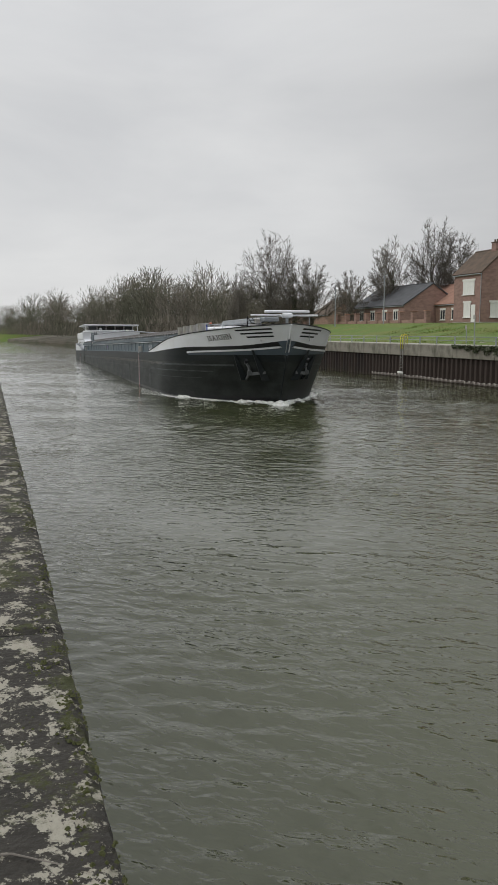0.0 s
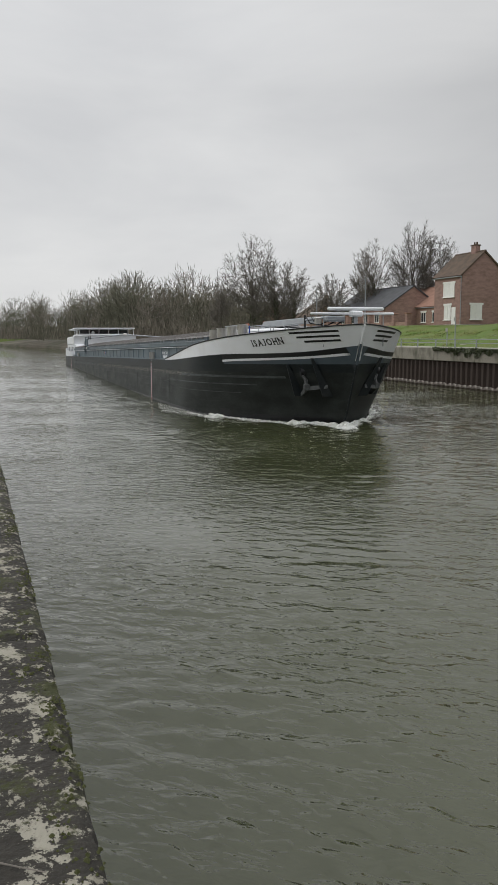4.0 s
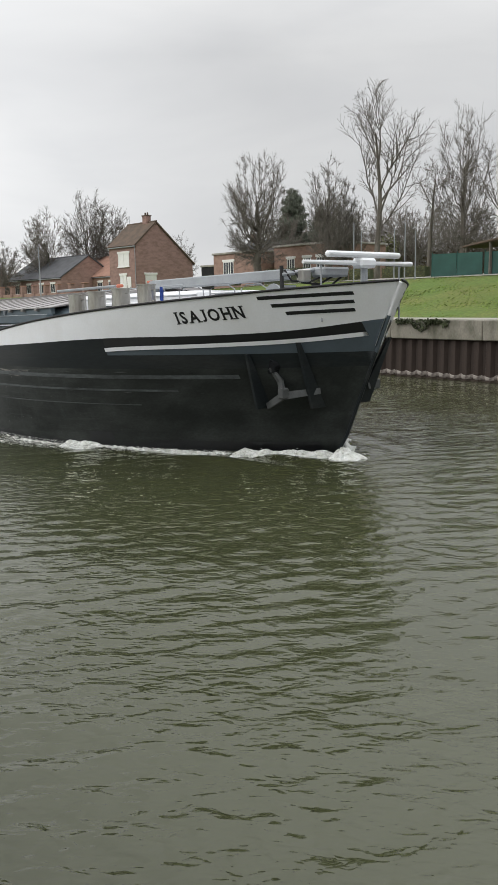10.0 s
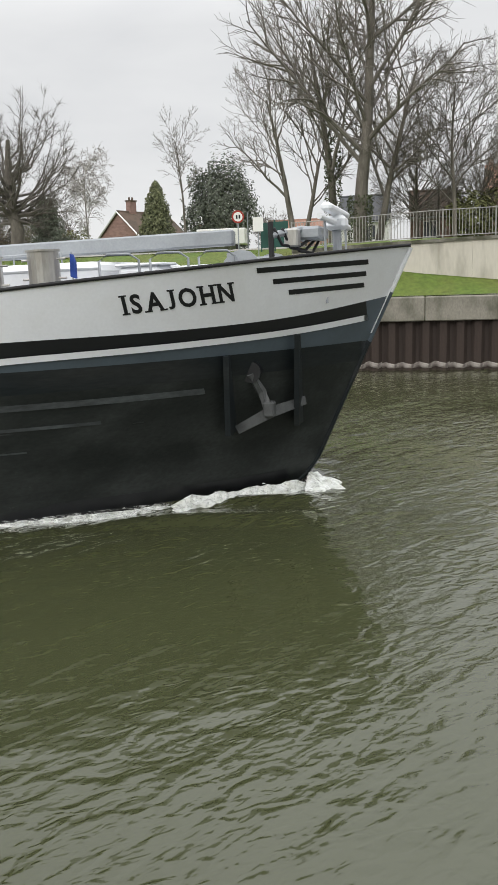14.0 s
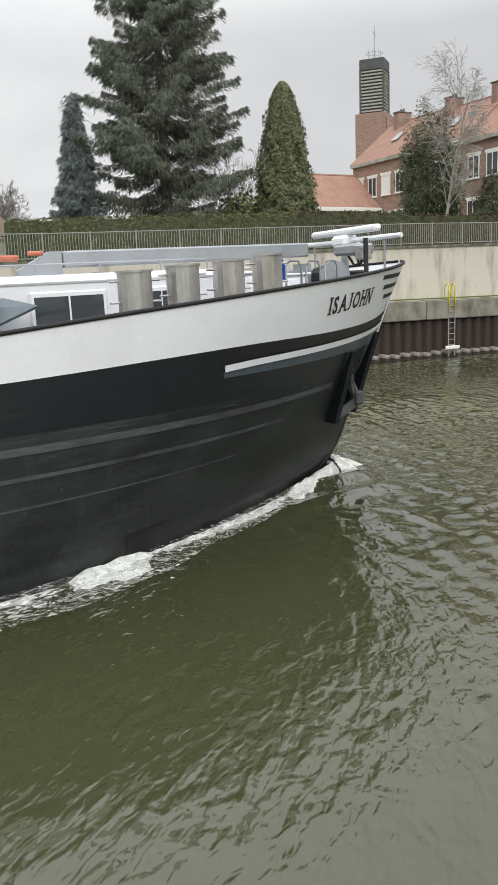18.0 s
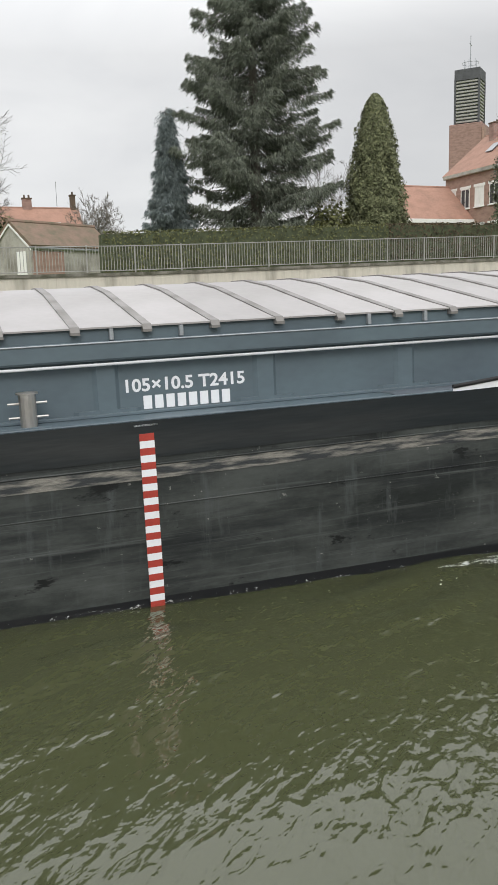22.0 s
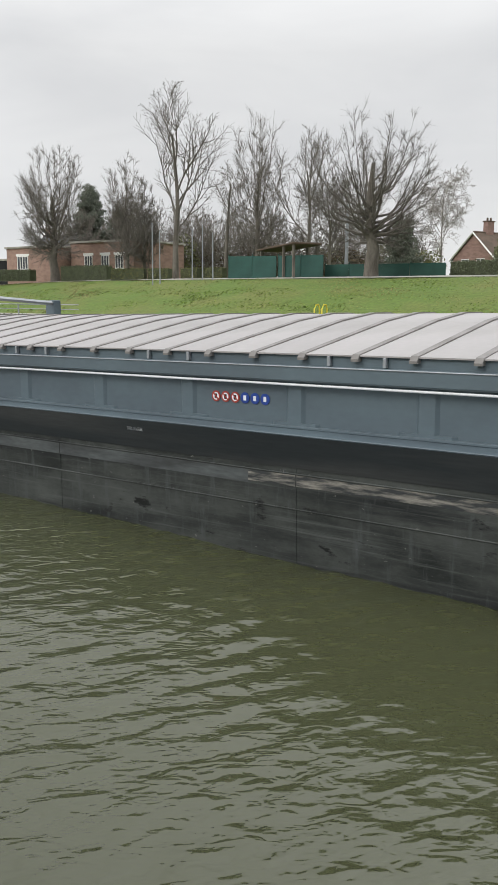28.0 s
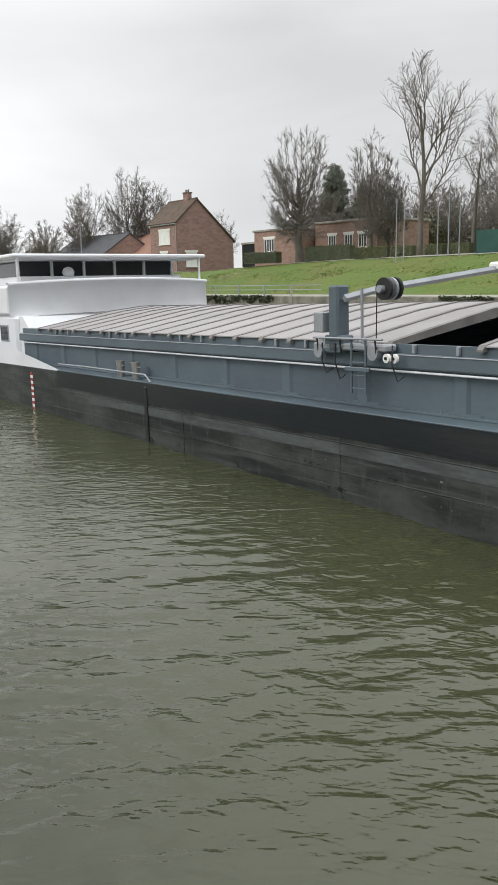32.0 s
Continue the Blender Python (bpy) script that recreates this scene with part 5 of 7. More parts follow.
    part("gearbox", Shape().box(20.45, 20.95, 4.1, 5.0, 4.42, 4.66, 0.05), M_GALV, dv)
    part("junction_box", Shape().box(20.35, 20.6, 3.7, 4.0, 4.3, 4.62, 0.03), M_STEEL, dv)
    for k in range(3):
        part("hose", Shape().tube([(20.25 + 0.1 * k, 3.4 + 0.2 * k, 4.62), (20.35 + 0.1 * k, 3.55 + 0.25 * k, 4.34 - 0.05 * k), (20.55 + 0.08 * k, 3.95 + 0.3 * k, 4.3 - 0.05 * k), (20.8, 4.4 + 0.3 * k, 4.5)], 0.028, 6), M_RUBBER, dv, smooth=True)
    part("foot", Shape().box(20.75, 21.3, 5.0, 5.9, 3.35, 4.1, 0.04), M_RUBBER, dv)
    # guard rails and lockers before the fore cabin
    gr = new("foredeck_rail")
    gr.parent = B
    gr["label"] = "bent pipe guard rail on the foredeck"
    for a, b in ((17.6, 2.0), (18.3, 2.5), (19.0, 3.0)):
        part("hoop", Shape().tube([(a, b, 3.2), (a, b, 4.2), (a + 0.12, b + 0.08, 4.3), (a + 0.42, b + 0.3, 4.3), (a + 0.54, b + 0.4, 4.2), (a + 0.54, b + 0.4, 3.2)], 0.022, 6), M_GALV, gr, smooth=True)
    for a, b, h in ((17.4, 3.2, 4.12), (18.4, 3.9, 4.05)):
        lk = new("deck_locker")
        lk.parent = B
        lk["label"] = "white rounded deck locker"
        part("body", Shape().box(a, a + 0.8, b, b + 0.9, 3.0, h, 0.08), M_WHITE, lk)
        part("lid", Shape().box(a - 0.03, a + 0.83, b - 0.03, b + 0.93, h, h + 0.05, 0.02), M_WHITE, lk)
    fl = new("pennant")
    fl.parent = B
    fl["label"] = "small furled blue flag on a staff"
    part("staff", Shape().tube([(17.3, 1.62, 3.0), (17.3, 1.62, 4.36)], 0.012, 6), M_GALV, fl)
    part("flag", Shape().prism([(17.27, 3.98), (17.36, 3.94), (17.37, 4.2), (17.33, 4.32), (17.29, 4.33)], 1, 1.59, 1.65), M_BLUEC, fl)
    # grey flap door tilted open before the cabin
    part("flap_door", Shape().add([(11.85, 0.92, 3.82), (12.45, 1.5, 3.99), (13.15, 1.5, 3.8), (12.4, 0.92, 3.56), (11.85, 0.96, 3.78), (12.45, 1.54, 3.95), (13.15, 1.54, 3.76), (12.4, 0.96, 3.52)], [(0, 3, 2, 1), (4, 5, 6, 7), (0, 1, 5, 4), (1, 2, 6, 5), (2, 3, 7, 6), (3, 0, 4, 7)]), M_COAM, B, "grey hinged lid tilted open", recalc=True)
    hr = Shape()
    for a in (12.3, 13.4, 14.5, 15.6, 16.5):
        hr.tube([(a, 2.6 + (a - 12.3) * 0.0714, 4.2), (a, 2.6 + (a - 12.3) * 0.0714, 4.42)], 0.015, 6)
    hr.tube([(12.3, 2.6, 4.42), (16.5, 2.9, 4.42)], 0.018, 6)
    part("roof_rail", hr, M_GALV, B)
    lad = Shape().box(8.8, 12.9, 2.75, 2.95, 4.5, 4.58, 0.02)
    part("roof_boom", lad, M_GALV, B, "pale spar lying on the fore hatches")
    part("boom_end", Shape().box(12.9, 13.2, 2.79, 2.91, 4.49, 4.59, 0.03), M_ORANGE, B, "red-orange spar end")


def aft_house(B):
    """White accommodation and wheelhouse over the stern."""
    H = new("deckhouse")
    H.parent = B
    H["label"] = "white two-tier stern deckhouse"
    part("lower_tier", Shape().box(-81.0, -67.9, 0.85, BEAM - 0.85, DECK, 4.35, 0.12), M_WHITE, H)
    front = Shape().prism([(-69.6, DECK), (-67.0, DECK), (-67.0, 3.9), (-67.5, 4.3), (-69.6, 4.4)], 1, 1.0, BEAM - 1.0)
    part("sloped_front", front, M_WHITE, H)
    wall = Shape()
    rows = []
    for k, (off, c) in enumerate(((0.0, 4.40), (0.0, 5.55), (-0.1, 5.62), (-0.1, 5.70), (0.12, 5.74), (0.2, 5.66))):
        row = []
        for i in range(25):
            t = i / 24
            y = 0.75 + (BEAM - 1.5) * t
            bow = 0.75 * (1 - (2 * t - 1) ** 2)
            row.append((-68.2 + bow - off, y, c - 0.12 * (2 * t - 1) ** 2))
        rows.append(row)
    wall.sheet(rows)
    part("breakwater_wall", wall, M_WHITE, H, "curved white wall before the wheelhouse", smooth=True, recalc=False)
    part("upper_tier", Shape().box(-80.5, -68.4, 0.78, BEAM - 0.78, 4.35, 5.5, 0.1), M_WHITE, H)
    part("bridge_front", Shape().box(-78.0, -68.9, 1.5, BEAM - 1.6, 5.5, 5.85, 0.05), M_WHITE, H)
    w = new("wheelhouse")
    w.parent = B
    w["label"] = "glazed wheelhouse with a flat white overhanging roof"
    part("glazing", Shape().box(-77.4, -69.6, 1.7, BEAM - 1.7, 5.85, 6.48, 0.02), M_GLASS, w)
    part("roof", Shape().box(-78.0, -67.9, 0.9, BEAM - 0.9, 6.52, 6.68, 0.05), M_WHITE, w)
    part("roof_rim", Shape().box(-77.6, -68.3, 1.2, BEAM - 1.2, 6.46, 6.52), M_WHITE, w)
    for a in (-69.56, -77.4):
        for i in range(6):
            y = 1.7 + (BEAM - 3.4) * i / 5
            part("mullion", Shape().box(a - 0.06, a + 0.06, y - 0.05, y + 0.05, 5.8, 6.5), M_WHITE, w)
    for y in (1.7, BEAM - 1.7):
        for a in (-75, -72.4):
            part("mullion", Shape().box(a - 0.05, a + 0.05, y - 0.06, y + 0.06, 5.8, 6.5), M_WHITE, w)
    for y in (1.15, BEAM - 1.15):
        part("roof_post", Shape().tube([(-68.1, y, 5.6), (-68.1, y, 6.52)], 0.05, 8), M_WHITE, w)
    part("dome", Shape().tube([(-69.0, 3.6, 5.85), (-69.0, 3.6, 6.0), (-69.0, 3.6, 6.15), (-69.0, 3.6, 6.22)], [0.2, 0.26, 0.18, 0.03], 12), M_WHITE, w, smooth=True)
    # side windows
    for i, a in enumerate((-69.2, -71.6, -74.2, -77.2)):
        cw = new("cabin_window")
        cw.parent = H
        part("window_frame", Shape().box(a - 0.45, a + 0.45, 0.82, 0.86, 3.35, 4.0, 0.02), M_GALV, cw)
        part("pane", Shape().box(a - 0.39, a + 0.39, 0.812, 0.83, 3.41, 3.94), M_GLASS, cw)
    # white quarter bulwark tapering to the deck
    q = Shape()
    for side in (0, 1):
        rows = []
        for c in (0, 1):
            row = []
            for i in range(31):
                a = -62.0 - 20.0 * i / 30
                top = DECK + ease(a, [(-82.4, 1.3), (-74, 1.05), (-69, 0.8), (-66, 0.55), (-62.0, 0.02)])
                b = hull_b(a, DECK) + 0.02
                row.append((a, b if not side else BEAM - b, DECK + 0.0 if not c else top))
            rows.append(row if side else row[::-1])
        q.sheet(rows)
        q.sheet([[(a, b + (0.06 if not side else -0.06), c) for a, b, c in r][::-1] for r in rows])
    part("quarter_bulwark", q, M_WHITE, B, "white stern bulwark tapering to the deck")
    part("stern_rail", Shape().tube([(-81.9, 2.4, 3.9), (-81.9, 5.2, 3.95), (-81.9, 8.1, 3.9)], 0.03, 8), M_GALV, B)
    part("stern_cap", Shape().box(-82.0, -81.0, 1.5, BEAM - 1.5, DECK, 3.75, 0.1), M_WHITE, B)
    part("rail_pipe", Shape().tube([(-62.2, 0.15, DECK + 0.2), (-60, 0.15, DECK + 0.22), (-56.2, 0.15, DECK + 0.2), (-55.9, 0.15, DECK + 0.02)], 0.025, 6), M_GALV, B)
    part("side_seam", Shape().box(-56.0, -55.82, -0.03, 0.0, 0.0, 2.55, 0.01), M_BLACK, B, "black vertical fender bar")


def hatch_crane(B):
    """The travelling crane that lifts the hatch covers."""
    C = new("hatch_crane")
    C.parent = B
    C["label"] = "grey travelling hatch crane with a kneed lifting beam"
    for side in (0, 1):
        f = (lambda y: y) if not side else (lambda y: BEAM - y)
        y0, y1 = sorted((f(0.42), f(0.75)))
        part("column", Shape().box(-48.82, -48.52, y0, y1, 3.7, 5.02, 0.04), M_COAM, C)
        part("column_foot", Shape().box(-48.95, -48.4, y0, y1, 3.7, 4.05, 0.03), M_COAM, C)
        part("carriage", Shape().box(-49.3, -47.2, y0, y1, 3.76, 3.9, 0.03), M_GALV, C)
        for a in (-49.1, -47.5):
            part("wheel", Shape().tube([(a, f(0.38), 3.74), (a, f(0.52), 3.74)], 0.14, 12), M_GALV, C)
        if not side:
            part("control_box", Shape().box(-49.2, -48.9, 0.35, 0.6, 4.1, 4.5, 0.02), M_GALV, C)
            part("ladder_stile", Shape().tube([(-48.1, 0.4, 2.95), (-48.1, 0.4, 4.0)], 0.025, 6), M_COAM, C)
            part("ladder_stile", Shape().tube([(-47.7, 0.4, 2.95), (-47.7, 0.4, 4.0)], 0.025, 6), M_COAM, C)
            for z in (3.05, 3.3, 3.55, 3.8):
                part("rung", Shape().tube([(-48.1, 0.4, z), (-47.7, 0.4, z)], 0.016, 6), M_COAM, C)
            part("pole", Shape().tube([(-47.9, 0.5, 3.9), (-47.9, 0.5, 4.95)], 0.03, 6), M_GALV, C)
            part("rail", Shape().tube([(-49.2, 0.36, 4.0), (-47.2, 0.36, 4.0)], 0.025, 6), M_GALV, C)
            for a in (-49.1, -48.4, -47.4):
                part("hanger", Shape().tube([(a, 0.36, 4.0), (a, 0.4, 3.7)], 0.02, 6), M_RUBBER, C)
    for k, y in enumerate((0.70, 0.86, 0.98)):
        part("cable_drum", Shape().tube([(-47.5, y - 0.03, 4.92), (-47.5, y + 0.03, 4.92)], 0.21, 18), M_RUBBER if k != 1 else M_GALV, C)
    for a in (-47.15, -46.95):
        part("pulley", Shape().tube([(a, 0.4, 3.66), (a, 0.46, 3.66)], 0.085, 14), M_WPAINT, C)
        part("pulley_hub", Shape().tube([(a, 0.38, 3.66), (a, 0.48, 3.66)], 0.03, 8), M_RUBBER, C)
    for a, z in ((-49.0, 3.3), (-48.6, 3.2), (-47.0, 3.25)):
        part("hanging_lead", Shape().tube([(a, 0.42, 3.9), (a + 0.05, 0.36, 3.55), (a + 0.16, 0.4, z), (a + 0.3, 0.42, z + 0.1)], 0.015, 5), M_RUBBER, C, smooth=True)
    part("step_frame", Shape().box(-48.25, -47.55, 0.34, 0.4, 3.38, 3.46, 0.01), M_COAM, C)
    part("drum_hub", Shape().tube([(-47.5, 0.55, 4.92), (-47.5, 1.05, 4.92)], 0.07, 10), M_GALV, C)
    part("cable", Shape().tube([(-47.7, 0.7, 4.9), (-47.72, 0.7, 3.95)], 0.012, 5), M_RUBBER, C)
    # kneed beam over the hatches
    prof = [(0.5, 4.76), (1.3, 4.9), (5.0, 5.28), (5.5, 5.28), (9.2, 5.02), (BEAM - 0.5, 4.98)]
    pts = [(-48.4, y, z) for y, z in prof]
    for p0, p1 in zip(pts, pts[1:]):
        part("beam_segment", Shape().tube([p0, p1], 0.075, 4), M_GALV, C)
    part("knee_fitting", Shape().box(-48.6, -48.2, 5.05, 5.45, 5.25, 5.45, 0.05), M_WPAINT, C)
    part("boom_head", Shape().box(-48.6, -48.3, BEAM - 0.75, BEAM - 0.4, 4.2, 5.1, 0.03), M_COAM, C)


BARGE = barge()

BOW_WAVE = bow_wave()

WAKE = wake()

# ---- plants ----
def limb(segs, rng, p, d, length, r, level, st):
    """Grows one branch and its side branches into segs: (points, radii, level)."""
    n = st["steps"][level]
    pts, rad = [p.copy()], [r]
    step = length / n
    for i in range(n):
        w = st["wobble"][level]
        d = (d + Vector((rng.uniform(-w, w), rng.uniform(-w, w), rng.uniform(-w, w) + st["lift"][level]))).normalized()
        p = p + d * step
        pts.append(p.copy())
        rad.append(max(r * (1 - (i + 1) / n * st["taper"][level]), st["thin"]))
    segs.append((pts, rad, level))
    if level + 1 >= len(st["count"]):
        return
    for k in range(st["count"][level]):
        t = st["from"][level] + (1 - st["from"][level]) * (k + rng.random()) / st["count"][level]
        i = min(int(t * n), n - 1)
        q = pts[i].lerp(pts[i + 1], t * n - i)
        dd = (pts[i + 1] - pts[i]).normalized()
        side = dd.cross(Vector((rng.gauss(0, 1), rng.gauss(0, 1), rng.gauss(0, 1)))).normalized()
        a = radians(st["angle"][level] * rng.uniform(0.65, 1.25))
        nd = dd * math.cos(a) + side * math.sin(a)
        ln = length * st["ratio"][level] * rng.uniform(0.6, 1.15) * (1 - st["fall"][level] * t)
        if st["env"]:
            far = crown_reach(q, nd, st["env"])
            ln = far * rng.uniform(*st["fill"]) if level == 0 else min(ln, far * rng.uniform(0.8, 1.1) + 0.25)
        rr = (rad[i] * 0.62 + 0.004) if level else rad[i] * rng.uniform(0.3, 0.55)
        limb(segs, rng, q, nd, ln, rr, level + 1, st)


def crown_reach(p, d, env):
    """How far it is from p along d to the lumpy egg that bounds the crown."""
    low, high, wide, lumps, seed = env
    mid, half = (low + high) / 2, (high - low) / 2
    u = Vector((p.x / wide, p.y / wide, (p.z - mid) / half))
    v = Vector((d.x / wide, d.y / wide, d.z / half))
    a, b, c = v.dot(v), u.dot(v), u.dot(u) - 1
    if c >= 0:
        return 0.3
    k = (-b + math.sqrt(max(b * b - a * c, 0))) / a
    return k * (1 + lumps * noise.noise((u + v * k) * 1.6 + Vector((seed * 3.1, 0, 0))))


# crown: lowest and widest as shares of the height, then lumpiness
CROWN = {"spreading": (0.14, 0.39, 0.35), "tall": (0.2, 0.42, 0.55), "birch": (0.2, 0.24, 0.4), "thin": (0.4, 0.2, 0.5)}
FILL = {"tall": (0.7, 1.0), "birch": (0.6, 0.95)}
BASE = dict(env=None, fill=(0.72, 0.98), steps=(8, 6, 4, 2, 1), wobble=(0.07, 0.16, 0.2, 0.22, 0.25), lift=(0.05, 0.06, 0.04, 0.02, 0.0), taper=(0.75, 0.8, 0.8, 0.7, 0.6), thin=0.0075, count=(16, 10, 9, 8), angle=(48, 40, 40, 38), ratio=(0.52, 0.5, 0.5, 0.5), fall=(0.35, 0.35, 0.3, 0.2))
BASE["from"] = (0.28, 0.22, 0.2, 0.2)
STYLES = {
    "spreading": dict(BASE, count=(20, 12, 9, 8)),
    "tall": dict(BASE, lift=(0.02, 0.12, 0.07, 0.03, 0.0), wobble=(0.10, 0.2, 0.24, 0.25, 0.25), angle=(36, 36, 40, 40), ratio=(0.62, 0.5, 0.48, 0.5), count=(12, 10, 9, 8)),
    "birch": dict(BASE, lift=(0.05, 0.04, -0.10, -0.22, -0.25), angle=(40, 45, 40, 35), ratio=(0.42, 0.5, 0.6, 0.8), count=(28, 10, 9, 6), thin=0.005),
    "thin": dict(BASE, angle=(50, 45, 45, 40), ratio=(0.30, 0.55, 0.5, 0.5), count=(13, 8, 7, 4)),
}
STYLES["thin"]["from"] = (0.5, 0.2, 0.2, 0.2)


def tree_shapes(style, seed, height, girth, lean=(0, 0), drop=0, spread=0, thin=0.0):
    """Trunk and crown shapes of a bare tree, standing at the origin."""
    rng = random.Random(seed)
    st = dict(STYLES[style])
    if drop:
        st["count"] = st["count"][:-drop]
    st["thin"] = max(st["thin"], thin)
    low, wide, lumps = CROWN[style]
    st["env"] = (low * height, height * 1.02, (spread or wide) * height, lumps, seed)
    st["fill"] = FILL.get(style, (0.72, 0.98))
    segs = []
    limb(segs, rng, Vector((0, 0, -0.5)), Vector((lean[0], lean[1], 1)).normalized(), height * 0.8, girth * 0.82, 0, st)
    top = max(p.z for pts, _, _ in segs for p in pts)
    k = height / top
    trunk, crown = Shape(), Shape()
    for pts, rad, level in segs:
        s = trunk if level == 0 else crown
        s.tube([p * k for p in pts], rad, (9, 6, 4, 3, 3)[level], caps=False)
    return trunk, crown


def filled_tree(seed, height, girth, wide, bole=0.16, low=0.1, limbs=46, thin=0.008, up=0.5, fine=(9, 7), sides=(5, 3)):
    """Trunk and crown of a bare tree whose limbs reach out to fill a lumpy egg."""
    rng = random.Random(seed)
    trunk, crown = Shape(), Shape()
    gone = height * rng.uniform(0.55, 0.7)
    axis = [Vector((0.12 * girth * i * rng.uniform(-1, 1), 0.12 * girth * i * rng.uniform(-1, 1), -0.4 + (gone + 0.4) * i / 7)) for i in range(8)]
    trunk.tube(axis, [girth * (1.1 - 0.85 * i / 7) for i in range(8)], 9, caps=False)
    on_axis = lambda z: axis[min(max(int((z + 0.4) / (gone + 0.4) * 7), 0), 6)].lerp(axis[min(max(int((z + 0.4) / (gone + 0.4) * 7), 0), 6) + 1], ((z + 0.4) / (gone + 0.4) * 7) % 1)
    for j in range(limbs):
        v = (j + rng.random()) / limbs
        zt = 0.94 * height * (low + (1 - low) * v ** 0.75)
        h = 2 * v ** 0.75 - 1
        az = rng.random() * 6.283
        lump = 1 + 0.14 * noise.noise(Vector((math.cos(az) * 1.5, math.sin(az) * 1.5, h * 2 + seed)))
        r = wide * height * math.sqrt(max(1 - abs(h - 0.05) ** 2.4, 0.02)) * lump * rng.uniform(0.5, 1.0) ** 0.4
        tip = Vector((math.cos(az) * r, math.sin(az) * r, zt + 0.03 * height * rng.uniform(-1, 1)))
        z0 = min(max(bole * height, bole * height + (zt - bole * height) * rng.uniform(0.1, 0.5)), gone * 0.96)
        p0 = on_axis(z0)
        p1 = p0 + Vector(((tip.x - p0.x) * 0.62, (tip.y - p0.y) * 0.62, (tip.z - p0.z) * (0.5 - 0.35 * up)))
        pts = []
        for i in range(8):
            t = i / 7
            q = p0 * (1 - t) ** 2 + p1 * 2 * t * (1 - t) + tip * t * t
            k = 0.012 * height * math.sin(math.pi * min(t * 1.3, 1))
            pts.append(q + Vector((rng.gauss(0, k), rng.gauss(0, k), rng.gauss(0, k))))
        r0 = girth * rng.uniform(0.16, 0.34) * (1.1 - 0.6 * z0 / height)
        crown.tube(pts, [max(r0 * (1 - i / 7) ** 1.2, thin) for i in range(8)], sides[0], caps=False)
        for _ in range(fine[0]):
            t = rng.uniform(0.3, 1.0)
            i = min(int(t * 7), 6)
            q = pts[i].lerp(pts[i + 1], t * 7 - i)
            d = (pts[i + 1] - pts[i]).normalized()
            side = Vector((rng.gauss(0, 1), rng.gauss(0, 1), rng.gauss(0, 1)))
            d2 = (d + side * 0.7 + Vector((0, 0, 0.35 * up))).normalized()
            ln = height * rng.uniform(0.07, 0.17) * (1.25 - 0.8 * t)
            b = [q, q + d2 * ln * 0.5 + side * 0.02, q + (d2 + Vector((0, 0, 0.15 * up))).normalized() * ln]
            crown.tube(b, [max(r0 * 0.16, thin), thin * 0.9, thin * 0.6], sides[1], caps=False)
            for _t in range(fine[1]):
                e = rng.uniform(0.25, 1.0)
                w = b[0].lerp(b[1], e * 2) if e < 0.5 else b[1].lerp(b[2], e * 2 - 1)
                d3 = (d2 + Vector((rng.gauss(0, 0.5), rng.gauss(0, 0.5), rng.gauss(0.15 * up, 0.45)))).normalized()
                e3 = w + d3 * height * rng.uniform(0.025, 0.065)
                wid = d3.cross(Vector((rng.gauss(0, 1), rng.gauss(0, 1), rng.gauss(0, 1)))).normalized() * thin
                crown.add([w - wid, w + wid, e3], [(0, 1, 2)])
    return trunk, crown


FILLED = {"fan": dict(wide=0.31, bole=0.2, low=0.12, limbs=58, up=0.95), "upright": dict(wide=0.17, bole=0.14, low=0.1, limbs=38, up=1.0), "round": dict(wide=0.36, bole=0.16, low=0.12, limbs=64, up=0.35)}


def bare_tree(style, seed, place, height, girth, label, lean=(0, 0), drop=0, ivy=0.0, spread=0, group="bare trees on the far bank"):
    T = thing("bare_tree", pose(*place), label, "tree", group)
    thin = math.hypot(place[0], place[1]) * (0.00014 if place[0] > -80 else 0.0001)
    if style in FILLED:
        how = dict(FILLED[style])
        if spread:
            how["wide"] = spread
        trunk, crown = filled_tree(seed, height, girth, thin=max(0.007, thin), fine=(13, 16) if not drop else (9, 10), **how)
    else:
        trunk, crown = tree_shapes(style, seed, height, girth, lean, drop, spread, thin)
    part("trunk", trunk, M_BARK if style != "birch" else M_BIRCH, T, smooth=True)
    part("crown", crown, M_TWIG if style != "birch" else M_BIRCH, T)
    if ivy:
        rng = random.Random(seed)
        s = Shape()
        for _ in range(1500):
            z = rng.random() ** 0.8 * ivy
            a = rng.random() * 6.283
            r = girth * (1.15 - 0.35 * z / height) + abs(rng.gauss(0, 0.09))
            c = Vector((r * math.cos(a) + lean[0] * z, r * math.sin(a) + lean[1] * z, z))
            leaf(s, c, 0.09, rng)
        tagged(part("ivy", s, M_IVY_AND_CORE, T), kind="stuff")
    return T


def leaf(s, c, size, rng, down=0.0):
    u = Vector((rng.gauss(0, 1), rng.gauss(0, 1), rng.gauss(0, 1) - down)).normalized()
    w = u.cross(Vector((rng.gauss(0, 1), rng.gauss(0, 1), rng.gauss(0, 1)))).normalized()
    k = len(s.v)
    a = size * rng.uniform(0.6, 1.3)
    s.v += [tuple(c - u * a), tuple(c + w * a * 0.5), tuple(c + u * a), tuple(c - w * a * 0.5)]
    s.f.append((k, k + 1, k + 2, k + 3))


